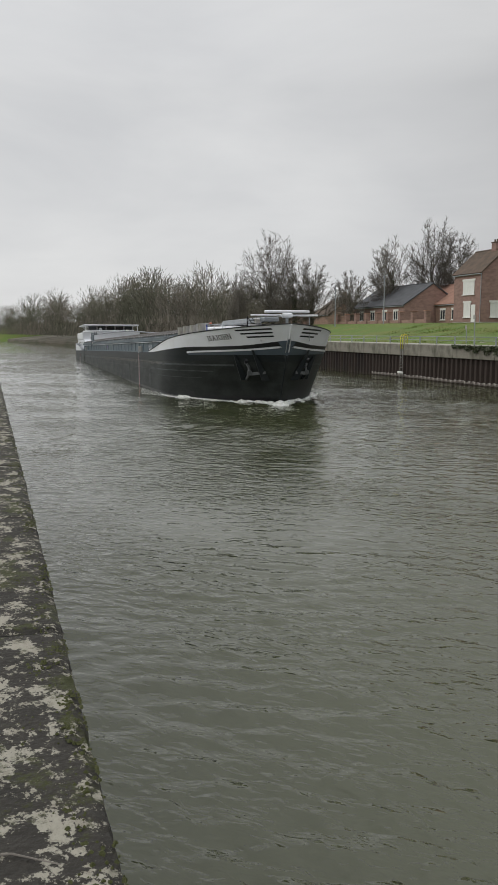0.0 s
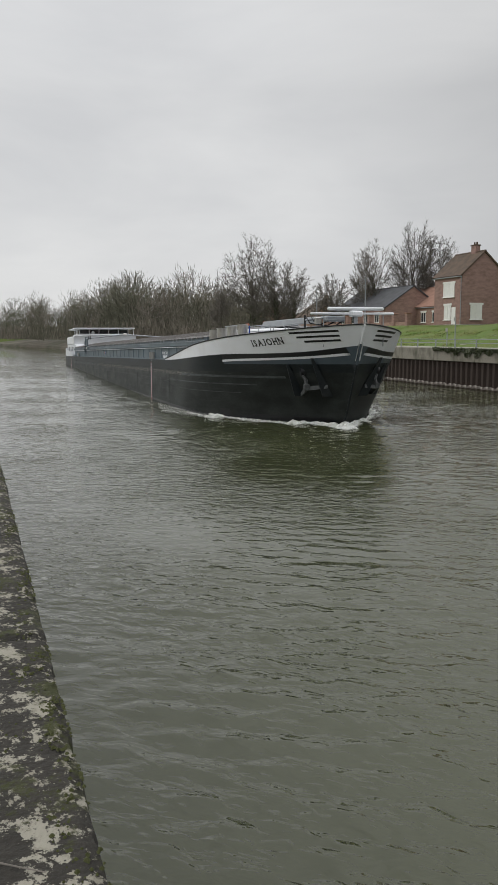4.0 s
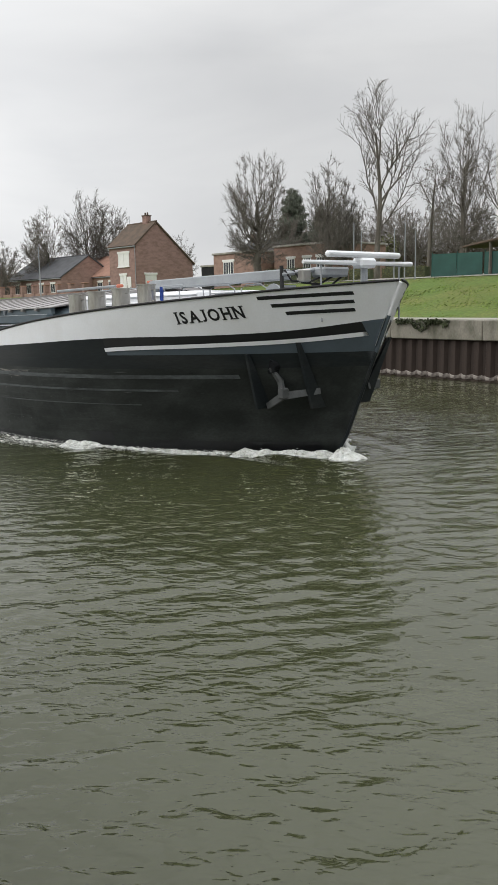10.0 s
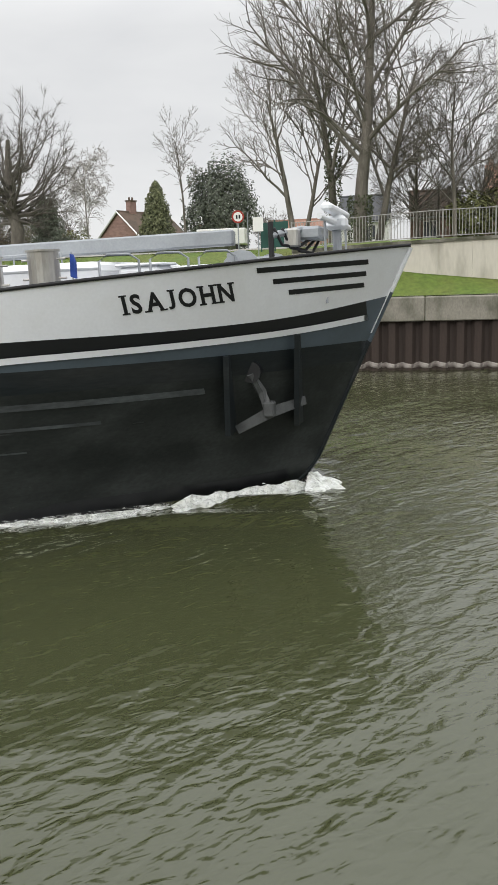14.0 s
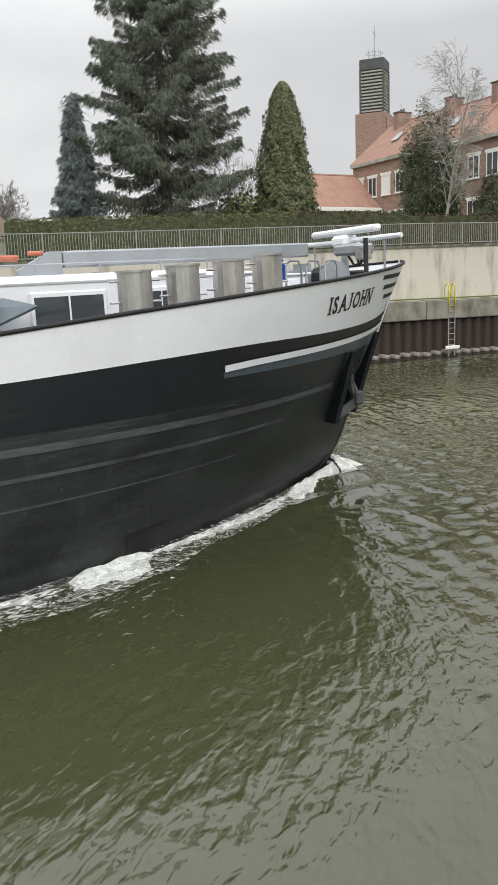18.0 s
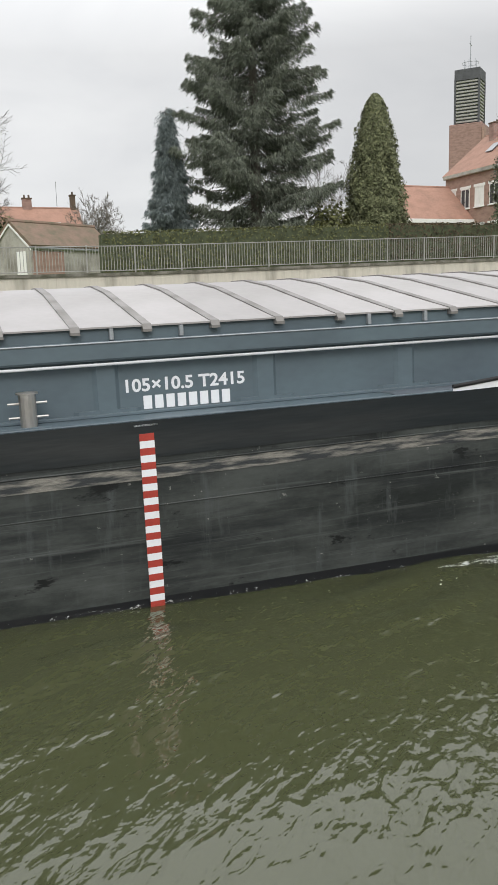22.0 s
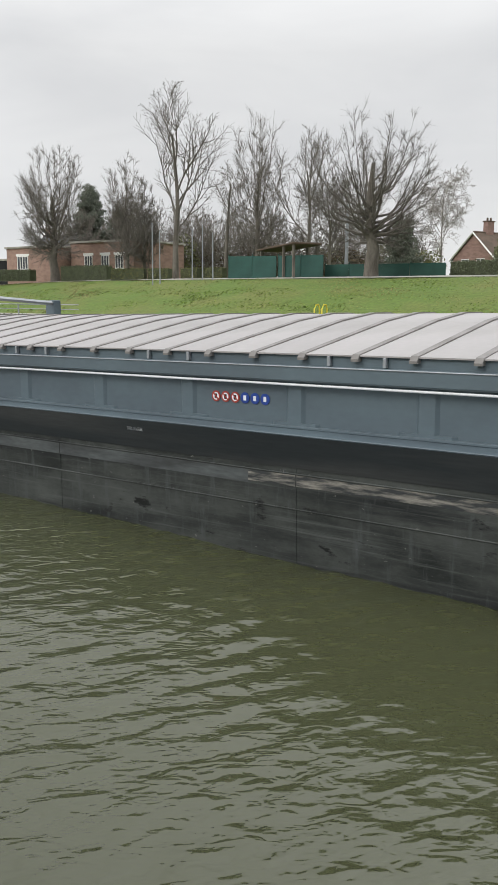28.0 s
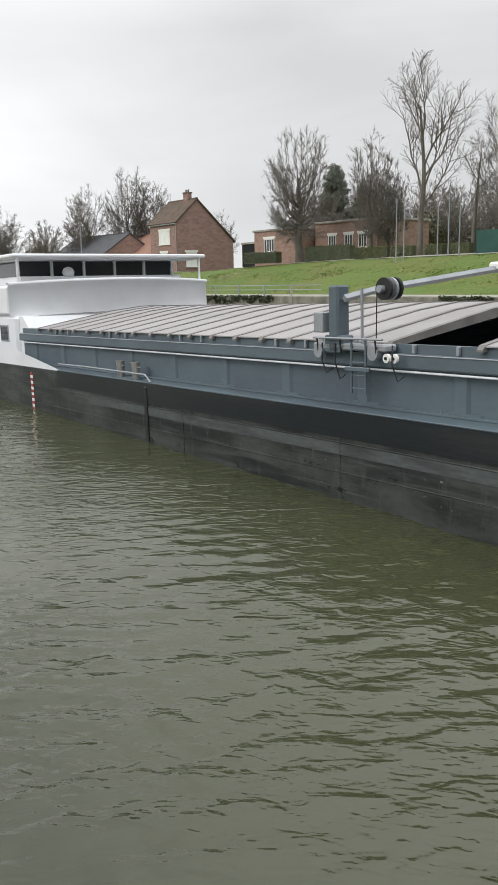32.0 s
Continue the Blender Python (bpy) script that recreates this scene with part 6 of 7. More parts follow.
def leaf_out(s, c, n, size, rng):
    """A leaf clump that lies roughly along a surface with the normal n."""
    n = (n + Vector((rng.gauss(0, 0.45), rng.gauss(0, 0.45), rng.gauss(0.15, 0.45)))).normalized()
    u = n.cross(Vector((rng.gauss(0, 1), rng.gauss(0, 1), rng.gauss(0, 1)))).normalized()
    w = n.cross(u)
    k = len(s.v)
    a = size * rng.uniform(0.6, 1.3)
    s.v += [tuple(c - u * a), tuple(c + w * a * 0.55), tuple(c + u * a), tuple(c - w * a * 0.55)]
    s.f.append((k, k + 1, k + 2, k + 3))


def spruce(place, height, radius, seed, needles, label, droop=0.35, dense=75, taper=0.5):
    """A conifer: trunk, tiered drooping boughs, each hung with sprays."""
    T = thing("spruce", pose(*place), label, "tree", "conifers")
    rng = random.Random(seed)
    part("trunk", Shape().tube([(0, 0, -0.3), (0, 0, height * 0.5), (0, 0, height)], [radius * 0.075, radius * 0.045, 0.02], 8), M_BARK, T)
    bough, spray = Shape(), Shape()
    z = 0.5
    while z < height - 0.25:
        t = z / height
        reach = radius * min((1 - t) ** taper * 1.02, 0.9) * rng.uniform(0.85, 1.08) * (0.85 if t < 0.08 else 1)
        for k in range(rng.randint(8, 10)):
            a = rng.random() * 6.283
            L = reach * (1.22 - 0.75 * rng.random() ** 1.4)
            d = Vector((math.cos(a), math.sin(a), 0))
            zz = z + rng.uniform(-0.35, 0.35)
            pts = [Vector((0, 0, max(zz, 0.2))) + d * L * u + Vector((0, 0, -droop * L * (u - 0.75 * u * u) * 1.3 + 0.10 * L * u * u)) for u in (0, 0.35, 0.7, 1.0)]
            bough.tube(pts, [0.035 * (1.2 - t), 0.028, 0.016, 0.006], 4, caps=False)
            side = d.cross(Vector((0, 0, 1)))
            # short twigs hang along the bough, densest at its end
            for _ in range(int(L * dense)):
                u = 1 - 0.8 * rng.random() ** 1.5
                i = 0 if u < 0.35 else (1 if u < 0.7 else 2)
                u0, u1 = (0, 0.35, 0.7)[i], (0.35, 0.7, 1.0)[i]
                off = rng.gauss(0, 0.22 + 0.15 * (1 - u) * L * 0.5)
                q = pts[i].lerp(pts[i + 1], (u - u0) / (u1 - u0)) + side * off - d * abs(off) * 0.4 + Vector((0, 0, -abs(rng.gauss(0, 0.2))))
                ln = rng.uniform(0.12, 0.38)
                tip = q + (d * rng.uniform(0.1, 0.9) + side * (0.7 if off > 0 else -0.7) * rng.random() + Vector((0, 0, -rng.uniform(0.2, 1.0)))).normalized() * ln
                wid = (tip - q).cross(Vector((rng.gauss(0, 1), rng.gauss(0, 1), rng.gauss(0, 1)))).normalized() * 0.03
                kk = len(spray.v)
                spray.v += [tuple(q - wid), tuple(q + wid), tuple(tip)]
                spray.f.append((kk, kk + 1, kk + 2))
        z += 0.36 * (1.15 - 0.5 * t) * max(0.75, height / 14)
    part("bough", bough, M_BARK, T)
    tagged(part("needle_sprays", spray, needles, T), kind="stuff")
    return T


def thuja(place, height, radius, seed, label, material=None, leaves=9000, size=0.13, power=0.62):
    """A dense column of small scaly leaf clumps over a core coloured dark for inner shade."""
    T = thing("evergreen", pose(*place), label, "tree", "conifers")
    rng = random.Random(seed)
    prof = lambda t: radius * (min(1, t * 6 + 0.7)) * max(1 - t, 0) ** power
    core, s = Shape(), Shape()
    rows = []
    for i in range(15):
        t = i / 14
        rows.append([(prof(t) * 0.78 * math.cos(a), prof(t) * 0.78 * math.sin(a), t * height * 0.98) for a in [2 * math.pi * k / 14 for k in range(15)]])
    core.sheet(rows)
    part("heart", core, M_IVY_AND_CORE, T)
    for _ in range(leaves):
        t = 1 - rng.random() ** 0.75
        a = rng.random() * 6.283
        lump = 1 + 0.24 * noise.noise(Vector((math.cos(a) * 2.6, math.sin(a) * 2.6, t * 8 + seed))) + 0.2 * noise.noise(Vector((math.cos(a) * 7, math.sin(a) * 7, t * 24 + seed)))
        r = prof(t) * lump * rng.uniform(0.82, 1.05) + 0.02
        leaf_out(s, Vector((r * math.cos(a), r * math.sin(a), t * height)), Vector((math.cos(a), math.sin(a), 0.35)), size, rng)
    tagged(part("foliage", s, material or M_THUJA, T), kind="stuff")
    return T


def bush(place, w, h, seed, label, material, leaves=2500, size=0.14):
    T = thing("bush", pose(*place), label, "bush", "bushes")
    rng = random.Random(seed)
    s = Shape()
    for _ in range(leaves):
        v = Vector((rng.gauss(0, 1), rng.gauss(0, 1), rng.gauss(0, 1))).normalized()
        lump = 1 + 0.38 * noise.noise(v * 1.9 + Vector((seed, 0, 0))) + 0.22 * noise.noise(v * 5 + Vector((0, seed, 0)))
        r = rng.uniform(0.4, 1.0) ** 0.5 * lump
        leaf_out(s, Vector((v.x * w * r, v.y * w * r * 0.8, h * 0.5 + v.z * h * 0.55 * r)), v + Vector((0, 0, 0.3)), size, rng)
    tagged(part("foliage", s, material, T), kind="stuff")
    st = Shape()
    for k in range(6):
        a = k * 1.05
        st.tube([(0, 0, -0.1), (math.cos(a) * w * 0.3, math.sin(a) * w * 0.3, h * 0.5), (math.cos(a) * w * 0.6, math.sin(a) * w * 0.5, h * 0.85)], [0.05, 0.03, 0.01], 5)
    part("stem", st, M_BARK, T)
    return T


def hedge(p0, p1, height, depth, seed, label, material, per=260, size=0.07, base=None):
    """A clipped hedge between two points of the ground."""
    p0, p1 = Vector(p0), Vector(p1)
    d = p1 - p0
    L = math.hypot(d.x, d.y)
    T = thing("hedge", pose(p0.x, p0.y, p0.z, 0, 0, math.degrees(math.atan2(d.y, d.x))), label, "hedge", "hedges")
    rng = random.Random(seed)
    rise = d.z / L
    core = Shape()
    core.add([(x, y, z + rise * x) for x in (0, L) for y in (-depth * 0.42, depth * 0.42) for z in (-0.1, height * 0.95)], [(0, 1, 3, 2), (4, 6, 7, 5), (0, 4, 5, 1), (2, 3, 7, 6), (1, 5, 7, 3), (0, 2, 6, 4)])
    # solid core whose dark green stands for the shade inside the hedge
    part("heart", core, M_IVY_AND_CORE, T)
    s = Shape()
    for _ in range(int(L * per)):
        x = rng.uniform(0, L)
        lump = 0.06 * noise.noise(Vector((x * 1.3, seed, 0))) + 0.04 * noise.noise(Vector((x * 5, seed, 0)))
        if rng.random() < 0.62:
            y, z = -depth * 0.5 + rng.gauss(0, 0.03) + lump, rng.uniform(0, height)
        else:
            y, z = rng.uniform(-0.5, 0.5) * depth, height + rng.gauss(0, 0.03) + lump
        leaf_out(s, Vector((x, y, z + rise * x)), Vector((0, -1, 0.2)) if z < height * 0.97 else Vector((0, 0, 1)), size, rng)
    tagged(part("foliage", s, material, T), kind="stuff")
    return T


def far_woods():
    """Massed bare trees along the bend of the canal."""
    rng = random.Random(21)
    protos = []
    for k, style in enumerate(("round", "spreading", "upright", "round", "spreading")):
        a, b = tree_shapes(style, 60 + k, 10.0, 0.16, drop=1, thin=0.02) if style not in FILLED else filled_tree(60 + k, 10.0, 0.16, thin=0.016, fine=(7, 12), sides=(3, 3), **dict(FILLED[style], limbs=26))
        b.add(a.v, a.f)
        vs = np.array(b.v)
        protos.append((vs, [f for f in b.f if len(f) < 5]))
    # scrub of finer shoots so that the mass closes up
    av, af, base = [], [], 0
    spots = []
    for az, dist, h in ((71.5, 150, 9), (73, 150, 10), (74.5, 155, 11), (76, 165, 12.5), (77.5, 175, 13), (79, 190, 13), (80.5, 210, 13.5), (82, 235, 13.5), (83.5, 270, 13), (85, 310, 13), (86.5, 350, 13), (88, 410, 13.5), (89.5, 470, 14), (91, 500, 14), (92.5, 520, 14)):
        for k in range(8):
            a2 = az + rng.uniform(-0.9, 0.9)
            tall = rng.uniform(1.1, 1.28) if k < 2 else rng.uniform(0.6, 1.0)
            spots.append((a2, dist + rng.uniform(-8, 45), h * (1.0 + 0.5 * noise.noise(Vector((a2 * 0.8, 4, 1)))) * tall))
    for az, dist, h in spots:
        v, f = protos[rng.randrange(len(protos))]
        a = rng.random() * 6.283
        k = h / 10
        m = np.array([[math.cos(a), -math.sin(a), 0], [math.sin(a), math.cos(a), 0], [0, 0, 1]]) * k
        m[:2] *= 1.1
        p = polar(az, dist, 3.2)
        av.append(v @ m.T + np.array(p))
        af += [tuple(i + base for i in q) for q in f]
        base += len(v)
    s = Shape()
    s.v, s.f = np.concatenate(av).tolist(), af
    tagged(part("far_woods", s, M_FARTWIG), "massed bare brown winter trees along the canal bend", "woods", kind="stuff")
    # undergrowth at their feet
    u = Shape()
    for az, dist, h in spots:
        for _ in range(320):
            p = polar(az + rng.gauss(0, 0.7), dist + rng.uniform(-14, 10), 3 + rng.random() ** 1.5 * h * 0.34)
            tip = p + Vector((rng.gauss(0, 0.5), rng.gauss(0, 0.5), rng.uniform(0.7, 2.2)))
            k, wide = len(u.v), Vector((0.05, 0.09, 0))
            u.v += [tuple(p - wide), tuple(p + wide), tuple(tip)]
            u.f.append((k, k + 1, k + 2))
        # fine shoots that fill the crown
        for _ in range(420):
            v = Vector((rng.gauss(0, 1), rng.gauss(0, 1), rng.gauss(0, 1))).normalized() * rng.random() ** 0.4
            p = polar(az, dist, 3.2) + Vector((v.x * 0.42 * h, v.y * 0.42 * h, h * 0.6 + v.z * h * 0.4))
            tip = p + Vector((v.x + rng.gauss(0, 0.4), v.y + rng.gauss(0, 0.4), v.z * 0.6 + 0.8 + rng.gauss(0, 0.3))) * rng.uniform(0.5, 1.0)
            k, wide = len(u.v), Vector((0.022, 0.05, 0))
            u.v += [tuple(p - wide), tuple(p + wide), tuple(tip)]
            u.f.append((k, k + 1, k + 2))
    tagged(part("undergrowth", u, M_BROWNBRUSH), "dense brown winter brush under the far trees", "woods", kind="stuff")
    bank = Shape().sheet([[polar(az, dist - 10, -0.3) for az, dist in W_BANK], [polar(az, dist - 9, 0.7) for az, dist in W_BANK], [polar(az, dist + 70, 3.2) for az, dist in W_BANK]])
    tagged(part("far_bank", bank, M_BROWNBRUSH), "low bank of brown reeds at the canal bend", "ground", kind="structure")


W_BANK = [(70, 140), (73, 150), (76, 172), (79, 200), (82, 245), (85, 320), (87, 372), (89, 440), (91, 505), (94, 560), (100, 640)]
M_BROWNBRUSH = mat("brown_brush", (0.20, 0.178, 0.145), 0.95, vary=0.3, scale=0.07, bump=0, second=(0.125, 0.125, 0.09), cover=(0.42, 0.58), island=0.4, thin=0.3)


def plant_all():
    far_woods()
    G = 5.9
    at = lambda az, dist, z=G: tuple(polar(az, dist, z))
    # row on the grass bank
    bare_tree("fan", 3, at(48.6, 77), 12.2, 0.42, "pollarded bare tree with dense upright shoots", spread=0.26)
    bare_tree("tall", 14, at(40.5, 71), 15.6, 0.36, "tall bare tree with a forked sinuous trunk")
    bare_tree("upright", 5, at(43.8, 74), 11.0, 0.2, "slender upright bare tree on the bank")
    bare_tree("upright", 45, at(42.6, 76), 9.6, 0.17, "slender upright bare tree on the bank")
    bare_tree("thin", 6, at(37.2, 67), 9.3, 0.24, "small bare tree with few crooked limbs", lean=(0.05, 0))
    bare_tree("upright", 7, at(34.9, 67), 13.8, 0.26, "columnar bare tree with upright limbs")
    bare_tree("tall", 8, at(31.5, 65), 11.2, 0.24, "bare tree with a fine twiggy crown")
    bare_tree("spreading", 48, at(30.0, 68), 9.0, 0.2, "bare tree with a fine twiggy crown")
    bare_tree("fan", 19, at(27.2, 57.5), 11.4, 0.5, "stout pollarded bare tree with knobbed limbs", spread=0.4)
    bare_tree("birch", 10, at(22.6, 76), 10.2, 0.13, "weeping bare white-stemmed birch")
    bare_tree("thin", 11, at(16.1, 66), 11.2, 0.15, "thin bare tree with a small high crown")
    # the great trees behind the wall's end
    bare_tree("tall", 12, at(8.7, 58), 13.6, 0.3, "bare tree with a leaning trunk", lean=(-0.06, 0))
    bare_tree("tall", 22, at(8.2, 59), 13.0, 0.24, "bare tree with a leaning trunk", lean=(0.03, 0))
    bare_tree("tall", 13, at(6.1, 58), 18.0, 0.42, "bare tree wrapped in dark ivy", ivy=7.5)
    bare_tree("spreading", 34, at(4.35, 55), 23.5, 0.6, "great old bare tree with wide limbs", ivy=3.2)
    bare_tree("spreading", 35, at(3.2, 57), 16.0, 0.34, "bare tree leaning out with wide limbs", lean=(0.16, 0))
    bare_tree("spreading", 16, at(-1.9, 57), 13.4, 0.2, "bare tree with a dense twiggy crown")
    bare_tree("round", 17, at(0.6, 60), 10.5, 0.18, "bare tree with a dense twiggy crown")
    bare_tree("round", 18, at(-3.6, 60), 8.5, 0.15, "bare tree with a dense twiggy crown")
    bare_tree("round", 24, at(-11.9, 62), 6.6, 0.1, "small gnarled bare fruit tree")
    bare_tree("round", 25, at(-26.9, 60), 9.0, 0.14, "bare fruit tree with fine pale twigs", drop=1)
    bare_tree("birch", 26, at(-41.0, 57), 13.2, 0.15, "tall bare weeping birch before the terrace")
    # trees behind the left-hand houses
    bare_tree("round", 27, at(60.1, 128, 5.2), 16.4, 0.26, "tall bare tree behind the brick house", spread=0.23)
    bare_tree("round", 28, at(58.5, 128, 5.2), 14.2, 0.22, "tall bare tree behind the brick house", spread=0.22)
    bare_tree("round", 29, at(62.8, 130, 5.2), 13.6, 0.24, "bare tree with ivy on its trunk", ivy=7.0, spread=0.27)
    bare_tree("round", 30, at(65.6, 128, 5.2), 8.6, 0.3, "round-headed bare garden tree")
    bare_tree("round", 31, at(71.0, 135, 4.0), 16.4, 0.3, "tall bare tree at the canal bend", ivy=5.0, spread=0.31)
    bare_tree("round", 32, at(69.4, 132, 4.0), 12.6, 0.26, "bare tree hung with ivy", ivy=6.0, spread=0.38)
    bare_tree("round", 33, at(68.2, 134, 4.0), 11.4, 0.22, "bare tree hung with ivy", ivy=6.0, spread=0.36)
    bare_tree("upright", 36, at(73.2, 140, 4.0), 11.0, 0.18, "bare upright tree at the canal bend")
    bare_tree("round", 37, at(54.2, 122, 5.6), 9.0, 0.2, "bare round-headed tree behind the houses", drop=1)
    for k, (az, dist, h) in enumerate(((45.4, 92, 9), (41.8, 95, 8.5), (39.2, 90, 8), (38.2, 96, 8.5), (36.0, 92, 7.5), (33.2, 90, 7), (29, 92, 7.5), (24.6, 95, 6.5), (10.3, 95, 6))):
        bare_tree("round", 70 + k, at(az, dist, 6.0), h, 0.12, "bare garden tree among the gardens", drop=1)
    for k in range(22):
        az = 23 + 24.0 * (k + 0.5) / 22
        bush(at(az, 84 + 9 * ((k * 7) % 5) / 4, 6.0), 2.0 + 0.5 * (k % 3), 3.2 + 1.3 * ((k * 5) % 4) / 3, 100 + k, "leafless brown garden shrub", M_BROWNHEDGE if k % 3 else M_HEDGE, 1500, 0.13)
    for k, (az, dist, h) in enumerate(((46.9, 86, 7.5), (43.3, 84, 8.5), (40.4, 86, 9), (37.9, 84, 8), (35.4, 86, 8.5), (33.9, 84, 7), (31.0, 84, 8), (28.3, 86, 7), (26.0, 84, 6.5))):
        bare_tree("round", 130 + k, at(az, dist, 6.0), h, 0.12, "bare garden tree among the gardens", drop=1)
    # evergreens
    spruce(at(46.2, 88, 6.0), 9.8, 2.6, 51, M_NEEDLE, "dark pine behind the brick bungalow")
    spruce(at(44.2, 90, 6.0), 8.2, 2.2, 55, M_NEEDLE, "dark pine behind the brick bungalow")
    spruce(at(25.2, 72, 6.0), 5.4, 2.0, 56, M_NEEDLE, "dark spreading conifer behind the green fence")
    thuja(at(18.0, 75, 6.0), 6.7, 2.0, 57, "dark green conical fir tree", leaves=5000)
    bush(at(13.7, 70, 6.0), 3.0, 7.4, 58, "broad dark green cedar", M_NEEDLE, 16000, 0.13)
    spruce(at(-16.8, 50, 6.2), 9.2, 1.75, 52, M_BLUENEEDLE, "narrow blue-grey spruce tree", dense=170, taper=0.75)
    spruce(at(-22.6, 52, 6.2), 21.5, 5.6, 53, M_NEEDLE, "huge dark green spruce with drooping boughs", droop=0.5, dense=150)
    thuja(at(-30.6, 52, 6.2), 10.0, 2.1, 54, "tall clipped green thuja tree", leaves=36000, size=0.085, power=0.5)
    bush(at(-40.2, 60, 6.3), 2.5, 9.0, 59, "dark ivy-covered tree before the terrace", M_IVY_AND_CORE, 24000, 0.09)
    bush(at(-47.5, 66, 6.3), 2.7, 6.6, 61, "dark green shrub before the terrace", M_IVY_AND_CORE, 18000, 0.09)
    bush(at(-44.2, 65, 6.3), 1.6, 5.4, 62, "dark green shrub before the terrace", M_IVY_AND_CORE, 9000, 0.09)
    bush(at(-27.6, 50, 6.2), 1.7, 3.4, 63, "low green shrub by the spruce", M_HEDGE, 2600)
    bush(at(-5.3, 60, 6.0), 2.0, 4.4, 64, "green garden shrub behind the shed", M_HEDGE, 3200)
    bush(at(-2.8, 58, 6.0), 1.6, 3.2, 65, "green garden shrub behind the shed", M_HEDGE, 2200)
    # hedges
    hedge((8.5, 39.9, 5.7), (24, 39.6, 6.2), 1.95, 0.9, 1, "clipped green hedge behind the railing", M_HEDGE)
    hedge((24, 39.6, 6.2), (31, 39.5, 6.3), 1.95, 0.9, 2, "clipped browning hedge behind the railing", M_BROWNHEDGE)
    hedge((31, 39.5, 6.3), (60, 39.2, 6.6), 1.75, 0.9, 3, "clipped browning hedge behind the railing", M_BROWNHEDGE, 170, 0.09)
    for az0, az1, dist in ((44.8, 42.6, 70), (42.3, 40.9, 69), (40.0, 38.9, 67.5), (38.6, 37.2, 66)):
        hedge(at(az0, dist), at(az1, dist - 1), 0.85, 0.8, int(az0 * 10), "low clipped hedge on the bank", M_HEDGE, 200)
    hedge(at(21.8, 56), at(12.9, 52), 0.95, 0.8, 9, "clipped dark hedge by the road", M_IVY_AND_CORE, 260)
    hedge(at(48.0, 76), at(45.0, 72.5), 1.2, 0.9, 10, "clipped dark hedge before the bungalow", M_IVY_AND_CORE, 220)
    hedge(at(52.2, 80), at(50.0, 77), 0.9, 0.9, 11, "clipped dark hedge before the bungalow", M_IVY_AND_CORE, 200)
    # ivy hanging over the quay's edge
    rng = random.Random(77)
    for x0, x1 in ((-60, -44), (-29.5, -26)):
        s = Shape()
        for _ in range(int((x1 - x0) * 150)):
            x = rng.uniform(x0, x1)
            drop = abs(noise.noise(Vector((x * 0.7, 2, 0)))) * 1.6 + 0.2
            z = 3.2 - rng.random() * drop
            leaf(s, Vector((x, wall_y(x) - rng.uniform(0.02, 0.2), z)), 0.1, rng)
        T = tagged(part("hanging_ivy", s, M_IVY_AND_CORE), "ivy trailing over the concrete quay edge", "ivy", kind="stuff")


plant_all()

# ---- houses ----
def window(parent, x, y, z, w, h, facing, lintel=True, shutter=False, bars=1):
    """A window in a wall: facing is -y, -x or +x of the house."""
    W = new("window")
    W.parent = parent
    W.matrix_basis = pose(x, y, z, 0, 0, {"-y": 0, "-x": -90, "+x": 90, "+y": 180}[facing])
    for x0, x1, z0, z1 in ((-w / 2, w / 2, 0, 0.07), (-w / 2, w / 2, h - 0.07, h), (-w / 2, -w / 2 + 0.07, 0.07, h - 0.07), (w / 2 - 0.07, w / 2, 0.07, h - 0.07)):
        part("frame", Shape().box(x0, x1, -0.05, 0.02, z0, z1), M_WPAINT, W)
    n = bars + 1
    for k in range(n):
        x0, x1 = -w / 2 + 0.07 + (w - 0.14) * k / n, -w / 2 + 0.07 + (w - 0.14) * (k + 1) / n
        part("pane", Shape().box(x0, x1, -0.015, 0.01, 0.07, h - 0.07), M_GLASS if not shutter else M_WPAINT, W)
        if k:
            part("mullion", Shape().box(x0 - 0.035, x0 + 0.035, -0.045, 0.01, 0.07, h - 0.07), M_WPAINT, W)
    part("sill", Shape().box(-w / 2 - 0.1, w / 2 + 0.1, -0.14, 0.0, -0.09, 0.0, 0.01), M_WPAINT, W)
    if lintel:
        part("lintel", Shape().box(-w / 2 - 0.15, w / 2 + 0.15, -0.06, 0.0, h, h + 0.22, 0.01), M_WPAINT, W)
    return W


def chimney(parent, x, y, z0, z1, w=0.6, d=0.6, material=None):
    C = new("chimney")
    C.parent = parent
    part("shaft", Shape().box(x - w / 2, x + w / 2, y - d / 2, y + d / 2, z0, z1, 0.02), material or M_BRICK, C)
    part("cap", Shape().box(x - w / 2 - 0.07, x + w / 2 + 0.07, y - d / 2 - 0.07, y + d / 2 + 0.07, z1, z1 + 0.12, 0.02), M_TILE_BROWN, C)
    n = max(1, int(w / 0.35))
    for k in range(n):
        cx = x - w / 2 + w * (k + 0.5) / n
        part("pot", Shape().tube([(cx, y, z1 + 0.1), (cx, y, z1 + 0.42)], [0.11, 0.09], 8), M_TILE_BROWN, C)


